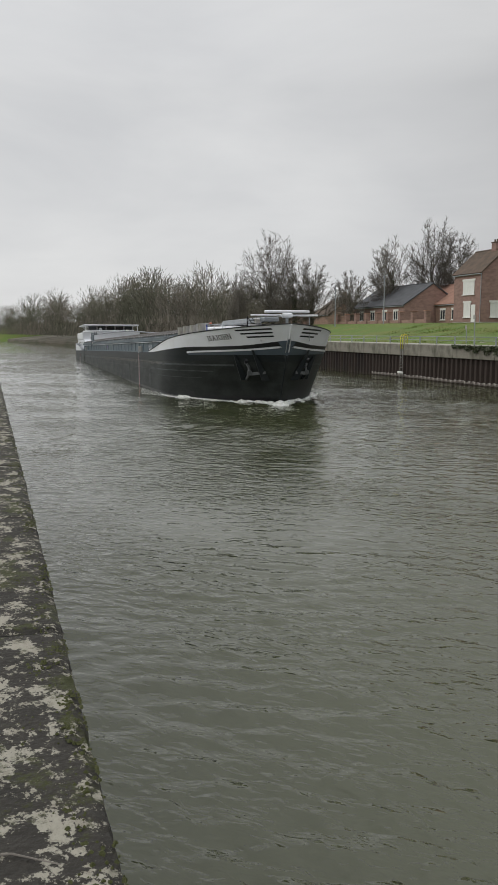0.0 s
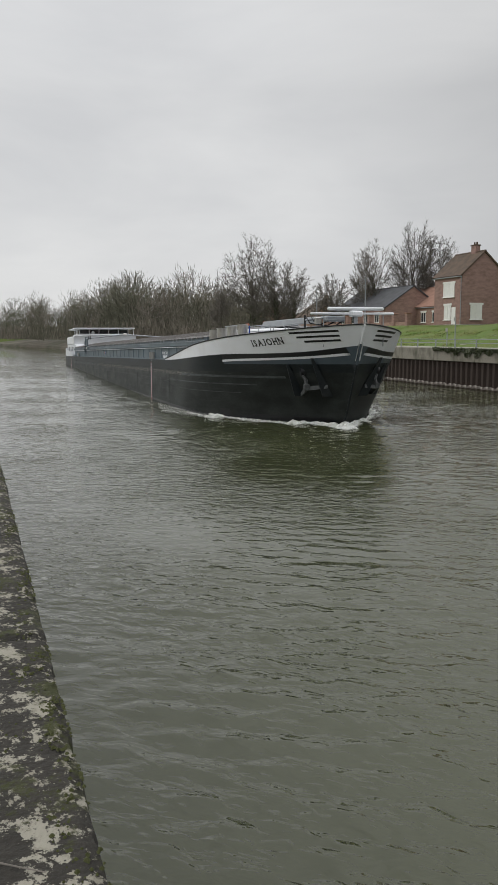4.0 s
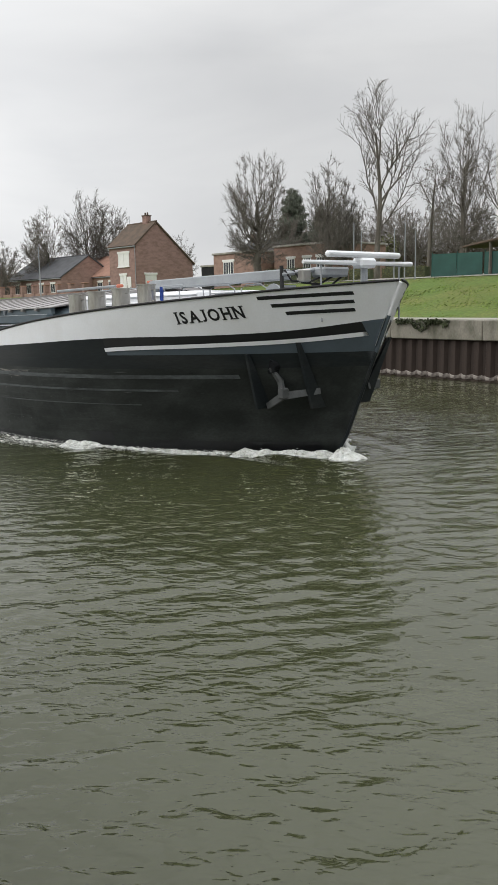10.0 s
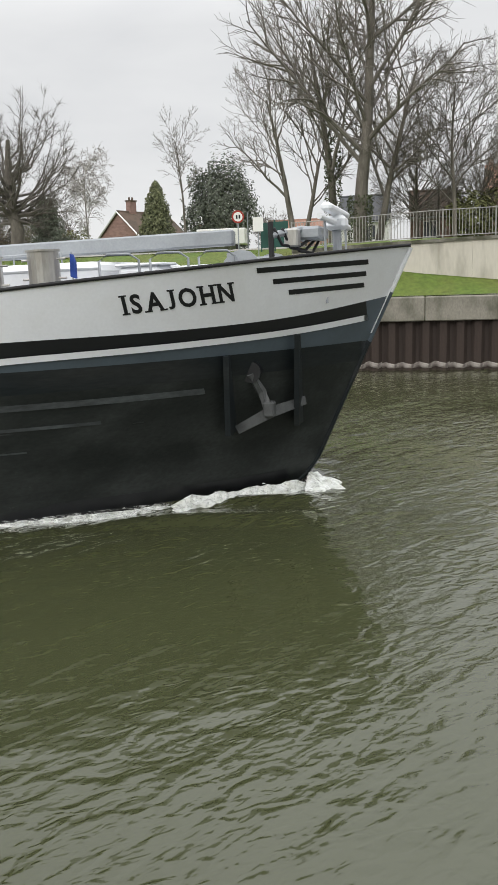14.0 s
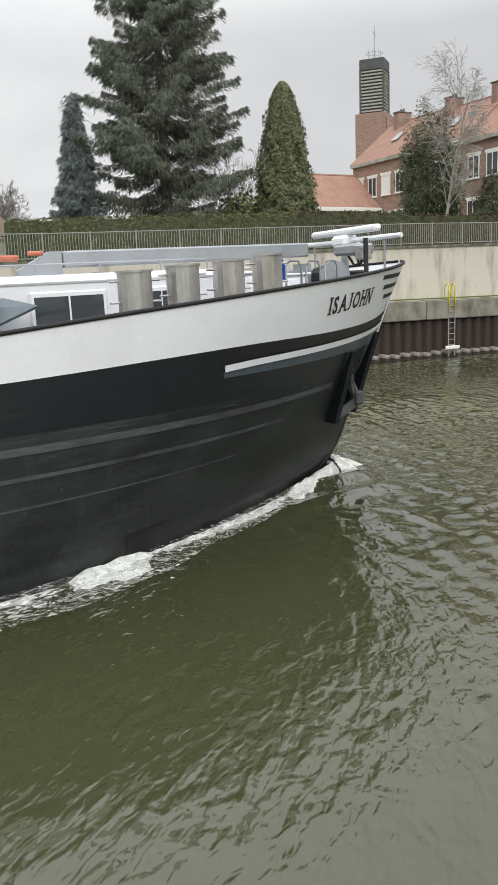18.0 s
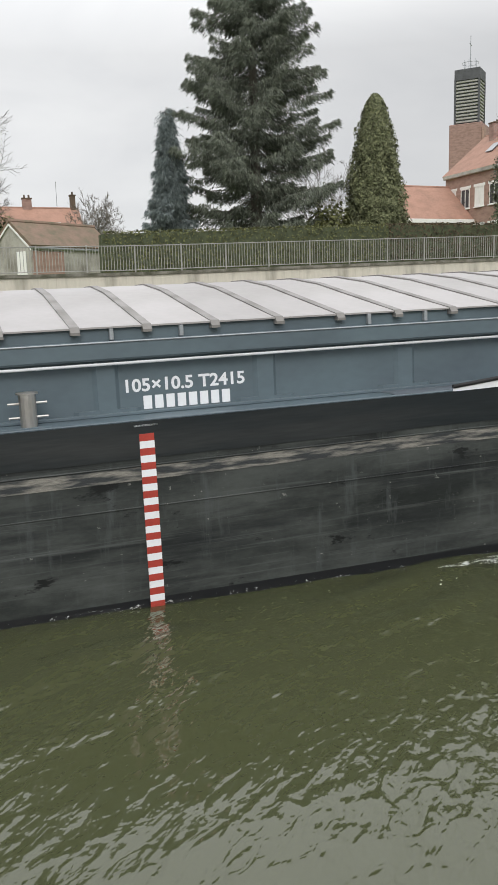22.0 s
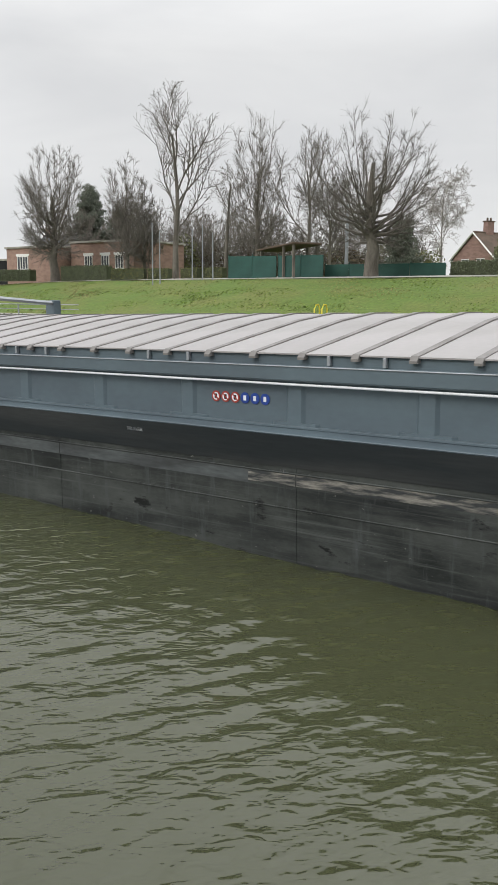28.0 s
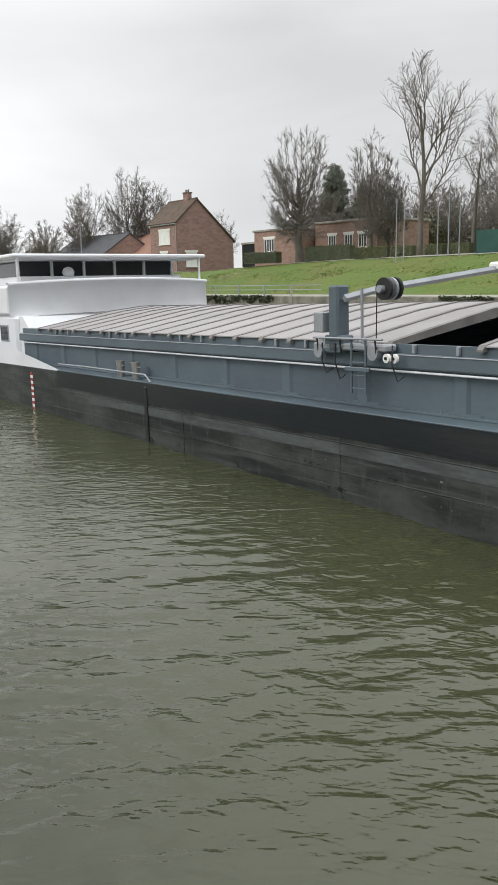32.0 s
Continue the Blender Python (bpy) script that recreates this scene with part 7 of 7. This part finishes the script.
def gable_house(name, m, label, L, D, ridge_at, eave, ridge, back, walls, roof, over=0.25, along="x", category="house", group="houses on the far bank"):
    """A house with its ridge along its length. Front eave at y 0, back eave at y D, ridge at ridge_at."""
    H = thing(name, m, label, category, group)
    body = Shape()
    prof = [(0, -0.5), (D, -0.5), (D, back), (ridge_at, ridge), (0, eave)]
    body.prism(prof, 0, 0, L)
    part("wall", body, walls, H, recalc=True)
    t = 0.16
    for y0, z0, y1, z1 in ((0, eave, ridge_at, ridge), (D, back, ridge_at, ridge)):
        d = Vector((y1 - y0, z1 - z0)).normalized()
        q0 = Vector((y0, z0)) - d * over
        q1 = Vector((y1, z1))
        up = Vector((-d.y, d.x)) if d.x > 0 else Vector((d.y, -d.x))
        slab = Shape().prism([tuple(q0 + up * 0.01), tuple(q1 + up * 0.01), tuple(q1 + up * t), tuple(q0 + up * t)], 0, -over * 0.6, L + over * 0.6)
        part("roof_slope", slab, roof, H, recalc=True)
        gut = q0 + Vector((0, -0.02))
        part("gutter", Shape().tube([(-0.1, gut.x, gut.y), (L + 0.1, gut.x, gut.y)], 0.07, 6), M_GALV, H)
    part("ridge_cap", Shape().tube([(-0.15, ridge_at, ridge + 0.15), (L + 0.15, ridge_at, ridge + 0.15)], 0.13, 6), roof, H)
    return H


def brick_house():
    """The two-storey brick house above the bank."""
    H = gable_house("brick_house", pose(-85.3, 51.9, 5.2), "two-storey red brick house with white shuttered windows", 5.7, 7.9, 2.8, 5.65, 8.15, 3.7, M_BRICK, M_TILE_BROWN)
    chimney(H, 3.9, 2.8, 7.9, 9.0, 0.9, 0.6, M_BRICK)
    window(H, 3.1, 0, 3.3, 2.3, 1.5, "-y", shutter=True)
    window(H, 2.9, 0, 0.75, 1.4, 1.6, "-y", shutter=True)
    D = new("front_door")
    D.parent = H
    part("leaf", Shape().box(3.75, 4.55, -0.04, 0.02, 0, 2.15), M_WPAINT, D)
    part("knob", Shape().tube([(4.45, -0.08, 1.0), (4.45, -0.04, 1.0)], 0.03, 6), M_GALV, D)
    window(H, 5.7, 1.9, 0.75, 1.5, 1.6, "+x", shutter=True)
    part("plinth", Shape().box(-0.05, 5.75, -0.06, 7.95, -0.5, 0.22), M_CONC, H)
    part("downpipe", Shape().tube([(5.6, -0.08, 0), (5.6, -0.08, 5.5)], 0.045, 6), M_GALV, H)
    part("aerial", Shape().tube([(0.3, 2.8, 8.2), (0.3, 2.8, 9.3)], 0.02, 5), M_GALV, H)
    return H


def terrace():
    """The brick terrace at the right, end-on to the canal."""
    for k, (y0, y1, eave, ridge, brick) in enumerate(((0, 8.0, 8.8, 12.4, M_BRICK2), (8.0, 15.0, 8.7, 12.3, M_BRICK2), (15.0, 21.0, 8.6, 12.1, M_BRICK))):
        T = gable_house("terrace_house", pose(46.5, 66 - y0, 6.3, 0, 0, -90), "brick terrace house with an orange tiled roof", y1 - y0 - 0.03, 9.0 - 0.02 * k, 4.5, eave, ridge, eave, brick, M_TILE, group="terrace houses")
        L = y1 - y0
        n = 3 if k else 4
        for i in range(n):
            x = L * (i + 0.5) / n
            window(T, x, 0, 5.6, 1.25, 1.7, "-y", shutter=(i % 2 == 0 and k == 0))
            window(T, x, 0, 2.2, 1.25, 1.8, "-y", shutter=(i == 1))
        chimney(T, L - 0.5 if k else 2.0, 4.2, ridge - 1.2, ridge + 0.85, 0.7, 1.5, M_BRICK)
        if k == 1:
            chimney(T, 1.0, 4.2, ridge - 1.2, ridge + 0.8, 0.7, 1.5, M_BRICK)
        if k == 2:
            chimney(T, L - 0.4, 2.4, ridge - 3.0, ridge + 0.7, 0.8, 1.3, M_BRICK2)
            chimney(T, L - 0.4, 6.2, ridge - 2.0, ridge + 0.6, 0.8, 1.0, M_BRICK)
        part("cornice", Shape().box(-0.02, L + 0.02, -0.3, 0.0, eave - 0.35, eave - 0.02, 0.03), M_WPAINT if k == 1 else M_CONC, T)
        part("skylight", Shape().box(L * 0.45, L * 0.45 + 0.9, 0, 1.2, 0, 0.06, 0, pose(0, 1.6, eave + 1.6, 40, 0, 0)), M_GALV, T)
        if k == 1:
            for dx in (2.0, 5.0):
                part("dormer_vent", Shape().box(dx, dx + 0.5, 2.2, 2.8, eave + 2.0, eave + 2.5, 0.03), M_GALV, T)
    T = gable_house("terrace_house", pose(54.0, 47.0, 6.3, 0, 0, -90), "brick end house with an orange hipped tile roof", 18.0, 9.0, 4.5, 8.4, 12.4, 8.4, M_BRICK, M_TILE, group="terrace houses")
    chimney(T, 2.6, 3.6, 10.0, 13.1, 0.8, 1.6, M_BRICK)
    for x in (1.4, 3.6, 6.4):
        window(T, x, 0, 5.0, 1.4, 1.7, "-y", shutter=x < 2)
        window(T, x, 0, 1.6, 1.4, 1.8, "-y")
    P = new("porch")
    P.parent = T
    part("canopy", Shape().box(1.5, 4.0, -1.6, 0.0, 4.0, 4.2, 0.03), M_WPAINT, P)
    for x in (1.6, 3.9):
        part("porch_post", Shape().box(x - 0.08, x + 0.08, -1.55, -1.4, 0, 4.0), M_WPAINT, P)
    A = gable_house("annex", pose(39.6, 62.0, 6.3), "low brick annex with an orange tiled roof", 7.0, 7.0, 3.5, 4.6, 7.6, 4.6, M_BRICK2, M_TILE, group="terrace houses")
    for x in (1.2, 2.9, 5.2):
        window(A, x, 0, 1.6, 1.3, 1.6, "-y", lintel=False)
    part("cornice", Shape().box(-0.2, 7.2, -0.35, 0, 4.2, 4.55, 0.03), M_WPAINT, A)


def bell_tower():
    p = polar(-36.6, 160, 6.3)
    T = thing("bell_tower", pose(p.x, p.y, p.z, 0, 0, 40), "brick church tower with a louvred belfry and cross", "tower")
    part("shaft", Shape().box(-2.9, 2.9, -2.9, 2.9, -1, 28.0, 0.1), M_BRICK, T)
    part("shoulder", Shape().box(-3.1, -1.2, -3.3, -2.9, 10, 27.2, 0.1), M_BRICK2, T)
    part("belfry_core", Shape().box(-1.9, 1.9, -1.9, 1.9, 28, 37.0), M_SLATE, T)
    for i in range(13):
        z = 28.3 + i * 0.56
        part("louvre", Shape().box(-2.15, 2.15, -2.15, 2.15, z, z + 0.3, 0.03), M_RAIL, T)
    for x in (-2.1, 2.1):
        for y in (-2.1, 2.1):
            part("corner_post", Shape().box(x - 0.16, x + 0.16, y - 0.16, y + 0.16, 28, 35.6), M_SLATE, T)
    part("belfry_cap", Shape().box(-2.25, 2.25, -2.25, 2.25, 35.4, 37.3, 0.08), M_SLATE, T)
    part("cross_mast", Shape().tube([(0, 0, 37.2), (0, 0, 43.2)], [0.09, 0.05], 6), M_GALV, T)
    part("cross_arm", Shape().tube([(-0.75, 0, 41.8), (0.75, 0, 41.8)], 0.06, 6), M_GALV, T)
    for a in range(6):
        x, y = 1.1 * math.cos(a * 1.05), 1.1 * math.sin(a * 1.05)
        part("aerial", Shape().tube([(x, y, 37.2), (x, y, 39.2)], 0.05, 5), M_GALV, T)
    part("aerial_ring", Shape().tube([(1.5 * math.cos(k * 0.6283), 1.5 * math.sin(k * 0.6283), 38.6) for k in range(11)], 0.04, 5), M_GALV, T)


def shed():
    """Block-built shed turned so that its gable looks at the canal."""
    H = gable_house("garden_shed", pose(5.76, 44.1, 5.6, 0, 0, 32), "small weathered block shed with a mossy tiled roof", 5.8, 3.0, 1.5, 1.75, 2.95, 1.75, M_CONC, M_TILE_SHED, 0.12, category="shed")
    D = new("shed_door")
    D.parent = H
    for k in range(5):
        part("board", Shape().box(-0.05, 0.01, 0.35 + 0.15 * k, 0.35 + 0.15 * k + 0.14, 0.2, 1.5, 0.005), M_WPAINT, D)
    part("red_panel", Shape().box(0.1, 2.2, -0.03, 0.01, 0.2, 1.5, 0.005), M_BRICK2, H)
    part("verge_board", Shape().prism([(-0.15, 1.62), (1.5, 2.98), (3.15, 1.62), (3.15, 1.5), (1.5, 2.86), (-0.15, 1.5)], 0, -0.1, -0.07), M_WPAINT, H, recalc=True)


def other_houses():
    H = gable_house("long_house", pose(5.8, 84, 6.2), "old farmhouse with an orange tiled roof and two chimneys", 10.6, 7.0, 3.5, 5.0, 7.8, 5.0, M_BRICK2, M_TILE)
    chimney(H, 5.6, 3.5, 7.4, 8.8, 0.9, 0.6, M_BRICK)
    chimney(H, 10.2, 3.5, 7.4, 9.2, 0.5, 0.6, M_TILE_BROWN)
    chimney(H, 0.4, 3.5, 7.4, 8.6, 0.5, 0.6, M_BRICK)
    window(H, 7.9, 0.6, 5.5, 1.0, 0.8, "-y", lintel=False)
    part("aerial", Shape().tube([(8.6, 3.5, 7.8), (8.6, 3.5, 10.6)], 0.03, 5), M_GALV, H)
    H = gable_house("outbuilding", pose(-1.1, 63, 6.0), "small brown-roofed brick outbuilding", 3.2, 4.0, 2.0, 2.2, 3.9, 2.2, M_BRICK, M_TILE_BROWN)
    window(H, 1.4, 0, 0.6, 1.0, 1.2, "-y", lintel=False)
    H = gable_house("grey_house", pose(-7.2, 72, 6.0), "white house with a grey slate roof", 4.0, 5.0, 2.5, 2.6, 4.6, 2.6, M_WPAINT, M_SLATE)
    window(H, 2.6, 0, 0.9, 1.0, 1.3, "-y", lintel=False)
    # red gable house behind the hedge
    H = gable_house("red_house", pose(-27.6, 79, 6.0, 0, 0, 68), "dark red house with white bargeboards", 7.5, 5.2, 2.6, 2.6, 4.9, 2.6, M_BRICK, M_TILE_BROWN)
    window(H, 0, 1.6, 1.3, 1.0, 1.2, "-x", lintel=False)
    window(H, 0, 3.6, 1.3, 1.0, 1.2, "-x", lintel=False)
    chimney(H, 2.0, 2.6, 4.6, 6.1, 0.9, 0.6)
    bb = Shape()
    bb.tube([(-0.2, -0.35, 2.35), (-0.2, 2.6, 5.0), (-0.2, 5.55, 2.35)], 0.1, 4)
    part("bargeboard", bb, M_WPAINT, H)
    H = gable_house("garden_cabin", pose(-23.2, 68, 6.0), "small orange timber garden cabin", 2.4, 2.0, 1.0, 1.3, 1.75, 1.3, M_TILE, M_TILE_BROWN, 0.1, category="shed")
    H = gable_house("lean_to", pose(-21.4, 76, 6.0), "orange-roofed outbuilding with a blue gable", 3.4, 4.0, 2.0, 1.4, 3.0, 1.4, M_BRICK2, M_TILE)
    H = gable_house("long_low_house", pose(-17.5, 92, 6.0), "low house with an orange roof", 8.0, 6.0, 3.0, 2.4, 4.2, 2.4, M_BRICK2, M_TILE)
    # bungalow in two parts
    for x0, L, y, h, lab in ((-67.6, 6.6, 53.5, 3.1, "flat-roofed brick bungalow wing"), (-60.6, 8.2, 55.5, 3.5, "flat-roofed brick bungalow with white windows")):
        B = thing("bungalow", pose(x0, y, 5.95), lab, "house", "houses on the far bank")
        part("wall", Shape().box(0, L, 0, 7, -0.6, h), M_BRICK2, B)
        part("roof_slab", Shape().box(-0.15, L + 0.15, -0.15, 7.15, h, h + 0.18, 0.02), M_CONC, B)
        for x in ((2.4,) if L < 7 else (2.4, 4.6, 6.4)):
            window(B, x, 0, 1.1, 1.6 if L < 7 else 1.05, 1.25, "-y", bars=3 if L < 7 else 2)
    H = gable_house("slate_house", pose(-80.5, 66, 5.6), "house with a dark slate roof behind the bungalow", 11.0, 7.0, 3.5, 3.4, 6.0, 3.4, M_BRICK, M_SLATE)
    chimney(H, 1.0, 3.5, 5.6, 7.0)
    chimney(H, 7.5, 3.5, 5.6, 7.2)
    G = thing("garage", pose(-71.0, 54.5, 5.7), "garage block painted near-black as a shaded opening, with a pale lintel", "garage")
    # closed box; its near-black colour stands for the garage's shaded inside
    part("wall", Shape().box(0, 2.9, 0, 5, -0.5, 2.3), M_INNER_SHADE, G)
    part("lintel", Shape().box(-0.1, 3.0, -0.1, 0.2, 2.3, 2.5, 0.02), M_CONC, G)
    # left-hand row
    H = gable_house("slate_roofed_house", pose(-122, 56, 5.2), "low brick house with a wide dark slate roof", 17.0, 9.0, 4.5, 2.9, 5.9, 2.9, M_BRICK, M_SLATE)
    for x in (3.0, 7.0, 11.0, 14.5):
        window(H, x, 0, 0.8, 1.3, 1.3, "-y")
    H = gable_house("tiled_house", pose(-112, 61, 5.2), "low brick house with an orange tiled roof", 14.0, 8.0, 4.0, 3.0, 5.8, 3.0, M_BRICK2, M_TILE)
    chimney(H, 11.5, 3.0, 5.0, 7.0, 0.8, 0.6)
    window(H, 9.0, 0, 0.8, 1.3, 1.4, "-y")
    window(H, 12.0, 0, 0.8, 1.3, 1.4, "-y")
    H = gable_house("small_house", pose(-145, 58, 4.6), "small brick house with a brown roof", 8.0, 8.0, 4.0, 2.8, 5.4, 2.8, M_BRICK2, M_TILE_BROWN)
    chimney(H, 6.0, 4.0, 5.0, 6.8)
    H = gable_house("barn", pose(-186, 58, 4.0), "brown brick barn among the trees", 20.0, 9.0, 4.5, 4.6, 7.2, 4.6, M_BRICK, M_TILE_BROWN)
    p = polar(88.0, 430, 2.0)
    H = gable_house("far_cottage", pose(p.x, p.y, 2.2, 0, 0, 80), "far cottage with pale walls by the bend", 10.0, 7.0, 3.5, 2.6, 5.2, 2.6, M_CREAM, M_TILE_BROWN)
    F = tagged(new("pillar_fence"), "garden fence of red brick pillars", "fence")
    for i in range(9):
        x = -118 + i * 3.4
        y = 51.6
        z = 5.15
        part("pillar", Shape().box(x - 0.3, x + 0.3, y - 0.3, y + 0.3, z - 0.5, z + 1.7, 0.03), M_BRICK, F)
        part("pillar_cap", Shape().box(x - 0.37, x + 0.37, y - 0.37, y + 0.37, z + 1.7, z + 1.82, 0.03), M_TILE, F)
        if i < 8:
            part("panel", Shape().box(x + 0.3, x + 3.1, y - 0.08, y + 0.08, z - 0.5, z + 0.7, 0.02), M_BRICK2, F)


def street_things():
    at = lambda az, dist, z=5.9: tuple(polar(az, dist, z))
    # green screens
    F = tagged(new("green_fence"), "dark green screened fence along the road", "fence")
    for az0, az1, d0, d1, h in ((36.9, 33.6, 63, 61.5, 1.75), (33.5, 30.4, 61.5, 60, 1.75), (30.3, 27.0, 62, 60.5, 1.15), (26.9, 22.2, 60.5, 58.5, 1.15), (11.0, 9.15, 46.5, 45.5, 1.35)):
        p, q = polar(az0, d0), polar(az1, d1)
        n = max(2, int((q - p).length / 1.8))
        for i in range(n):
            a, b = p.lerp(q, i / n), p.lerp(q, (i + 0.97) / n)
            ang = math.degrees(math.atan2(b.y - a.y, b.x - a.x))
            z = 5.75
            s = part("screen", Shape().box(0, (b - a).length, -0.02, 0.02, 0, h, 0.008), M_GREENFENCE, F)
            s.matrix_basis = pose(a.x, a.y, z, 0, 0, ang)
            part("fence_post", Shape().tube([(a.x, a.y, z - 0.2), (a.x, a.y, z + h + 0.12)], 0.04, 6), M_GREENFENCE, F)
    S = thing("shelter", pose(*at(32.8, 62.5)), "open shelter with a thin red-brown roof", "shelter")
    S.rotation_euler = (0, 0, radians(-26))
    part("roof", Shape().box(-2.7, 2.7, -1.2, 1.2, 2.2, 2.34, 0.03, pose(0, 0, 0, 0, -3, 0)), M_TILE_BROWN, S)
    for x in (-2.4, 0.9, 2.3):
        for y in (-1.0, 1.0):
            part("post", Shape().box(x - 0.08, x + 0.08, y - 0.08, y + 0.08, -0.2, 2.25), M_BARK, S)
    # road sign
    R = thing("road_sign", pose(*at(12.55, 46.2, 5.4)), "round red-rimmed road sign on a grey post", "sign")
    R.rotation_euler = (0, 0, radians(12))
    part("post", Shape().tube([(0, 0, -0.2), (0, 0, 2.35)], 0.035, 8), M_GALV, R)
    part("disc", Shape().tube([(0, -0.04, 2.05), (0, -0.055, 2.05)], 0.34, 24), M_WPAINT, R)
    ring = Shape()
    n = 28
    vs = [(r * math.cos(6.2832 * k / n), -0.062, 2.05 + r * math.sin(6.2832 * k / n)) for r in (0.25, 0.34) for k in range(n)]
    ring.add(vs, [(k, (k + 1) % n, n + (k + 1) % n, n + k) for k in range(n)])
    part("rim", ring, M_RED, R)
    for dx in (-0.11, 0.04):
        part("bar", Shape().box(dx, dx + 0.09, -0.064, -0.056, 1.95, 2.15), M_BLACK, R)
    P2 = thing("sign_board", pose(*at(11.2, 45.5, 5.4)), "small white notice on a post", "sign")
    part("post", Shape().tube([(0, 0, -0.2), (0, 0, 2.0)], 0.03, 6), M_GALV, P2)
    part("board", Shape().box(-0.28, 0.28, -0.05, -0.03, 1.2, 1.95, 0.01), M_WPAINT, P2)
    V = thing("white_trailer", pose(*at(15.4, 62, 6.0)), "long white trailer parked behind the hedge", "trailer")
    V.rotation_euler = (0, 0, radians(5))
    part("body", Shape().box(0, 3.6, 0, 1.9, 0.6, 1.75, 0.06), M_WPAINT, V)
    part("green_stripe", Shape().box(1.7, 2.6, -0.02, 0.0, 1.05, 1.2), M_GREENFENCE, V)
    for x in (0.7, 2.9):
        part("wheel", Shape().tube([(x, 0.0, 0.3), (x, 0.2, 0.3)], 0.3, 14), M_RUBBER, V)
    # poles
    for az, dist, h, r, lab in ((66.6, 118, 5.4, 0.09, "grey street lamp post"), (63.3, 112, 6.4, 0.09, "grey street lamp post"), (28.9, 64, 6.0, 0.16, "pale concrete pole behind the fence"), (-0.8, 60, 4.6, 0.1, "dark wooden telegraph pole"), (11.9, 62, 3.5, 0.06, "plain grey steel pole"), (41.6, 64, 4.0, 0.05, "slender pale flag pole"), (42.1, 64, 4.6, 0.05, "slender pale flag pole"), (39.4, 64, 4.2, 0.05, "slender pale flag pole"), (38.7, 63, 4.4, 0.05, "slender pale flag pole"), (38.0, 62, 3.8, 0.05, "slender pale flag pole")):
        T = thing("pole", pose(*at(az, dist, 5.3)), lab, "pole", "poles")
        part("shaft", Shape().tube([(0, 0, -0.3), (0, 0, h)], [r, r * 0.7], 8), M_GALV if "wood" not in lab else M_BARK, T)
        part("cap", Shape().tube([(0, 0, h), (0, 0, h + 0.05)], r * 0.9, 8), M_GALV, T)
    # small plates by the path
    for x, h in ((-64.5, 1.5), (-63.2, 2.4)):
        T = thing("bank_marker", pose(x, wall_y(x) + 4.0, 3.3), "small pale marker plate on a post", "sign", "bank markers")
        part("post", Shape().tube([(0, 0, -0.2), (0, 0, h)], 0.05, 6), M_GALV, T)
        part("plate", Shape().box(-0.16, 0.16, -0.08, -0.05, h - 0.3, h + 0.05, 0.01), M_RAIL, T)
    # stone steps up the bank
    for az0, x, d in ((0, -62.5, 4.4), (0, -7.4, 4.2)):
        S = tagged(new("bank_steps"), "worn stone steps up the grass bank", "steps")
        for i in range(9):
            y = wall_y(x) + d + i * 0.95
            z = ground_z(x, d + i * 0.95)
            part("step", Shape().box(x - 0.45 + 0.12 * i, x + 0.45 + 0.12 * i, y, y + 0.9, z - 0.35, z + 0.05, 0.03), M_CONC, S)
    # the pale road along the bank's crest
    s = Shape()
    xs = [-74 + 3 * i for i in range(23)]
    s.sheet([[(x, wall_y(x) + d, ground_z(x, d) + 0.05) for x in xs] for d in (12.7, 13.8, 14.9)])
    tagged(part("bank_road", s, M_PATH), "pale narrow road along the bank's crest", "road", kind="structure")


brick_house()
terrace()
bell_tower()
shed()
other_houses()
street_things()


def motions():
    """The barge runs past, with its bow wave."""
    rows, foam = [], []
    for i in range(33):
        t = float(i)
        px, py, ph = course(t)
        rows.append((t, pose(px, py, 0.0, 0, -TRIM, ph)))
        foam.append((t, pose(px, py, 0.0, 0, 0, ph)))
    walk(BARGE, rows)
    # the ripples drift slowly along the canal
    walk(WATER, [(0.0, pose(0, 0, 0)), (16.0, pose(2.4, 0, 0)), (32.0, pose(4.8, 0, 0))])
    walk(BOW_WAVE, foam)
    walk(WAKE, foam)


motions()
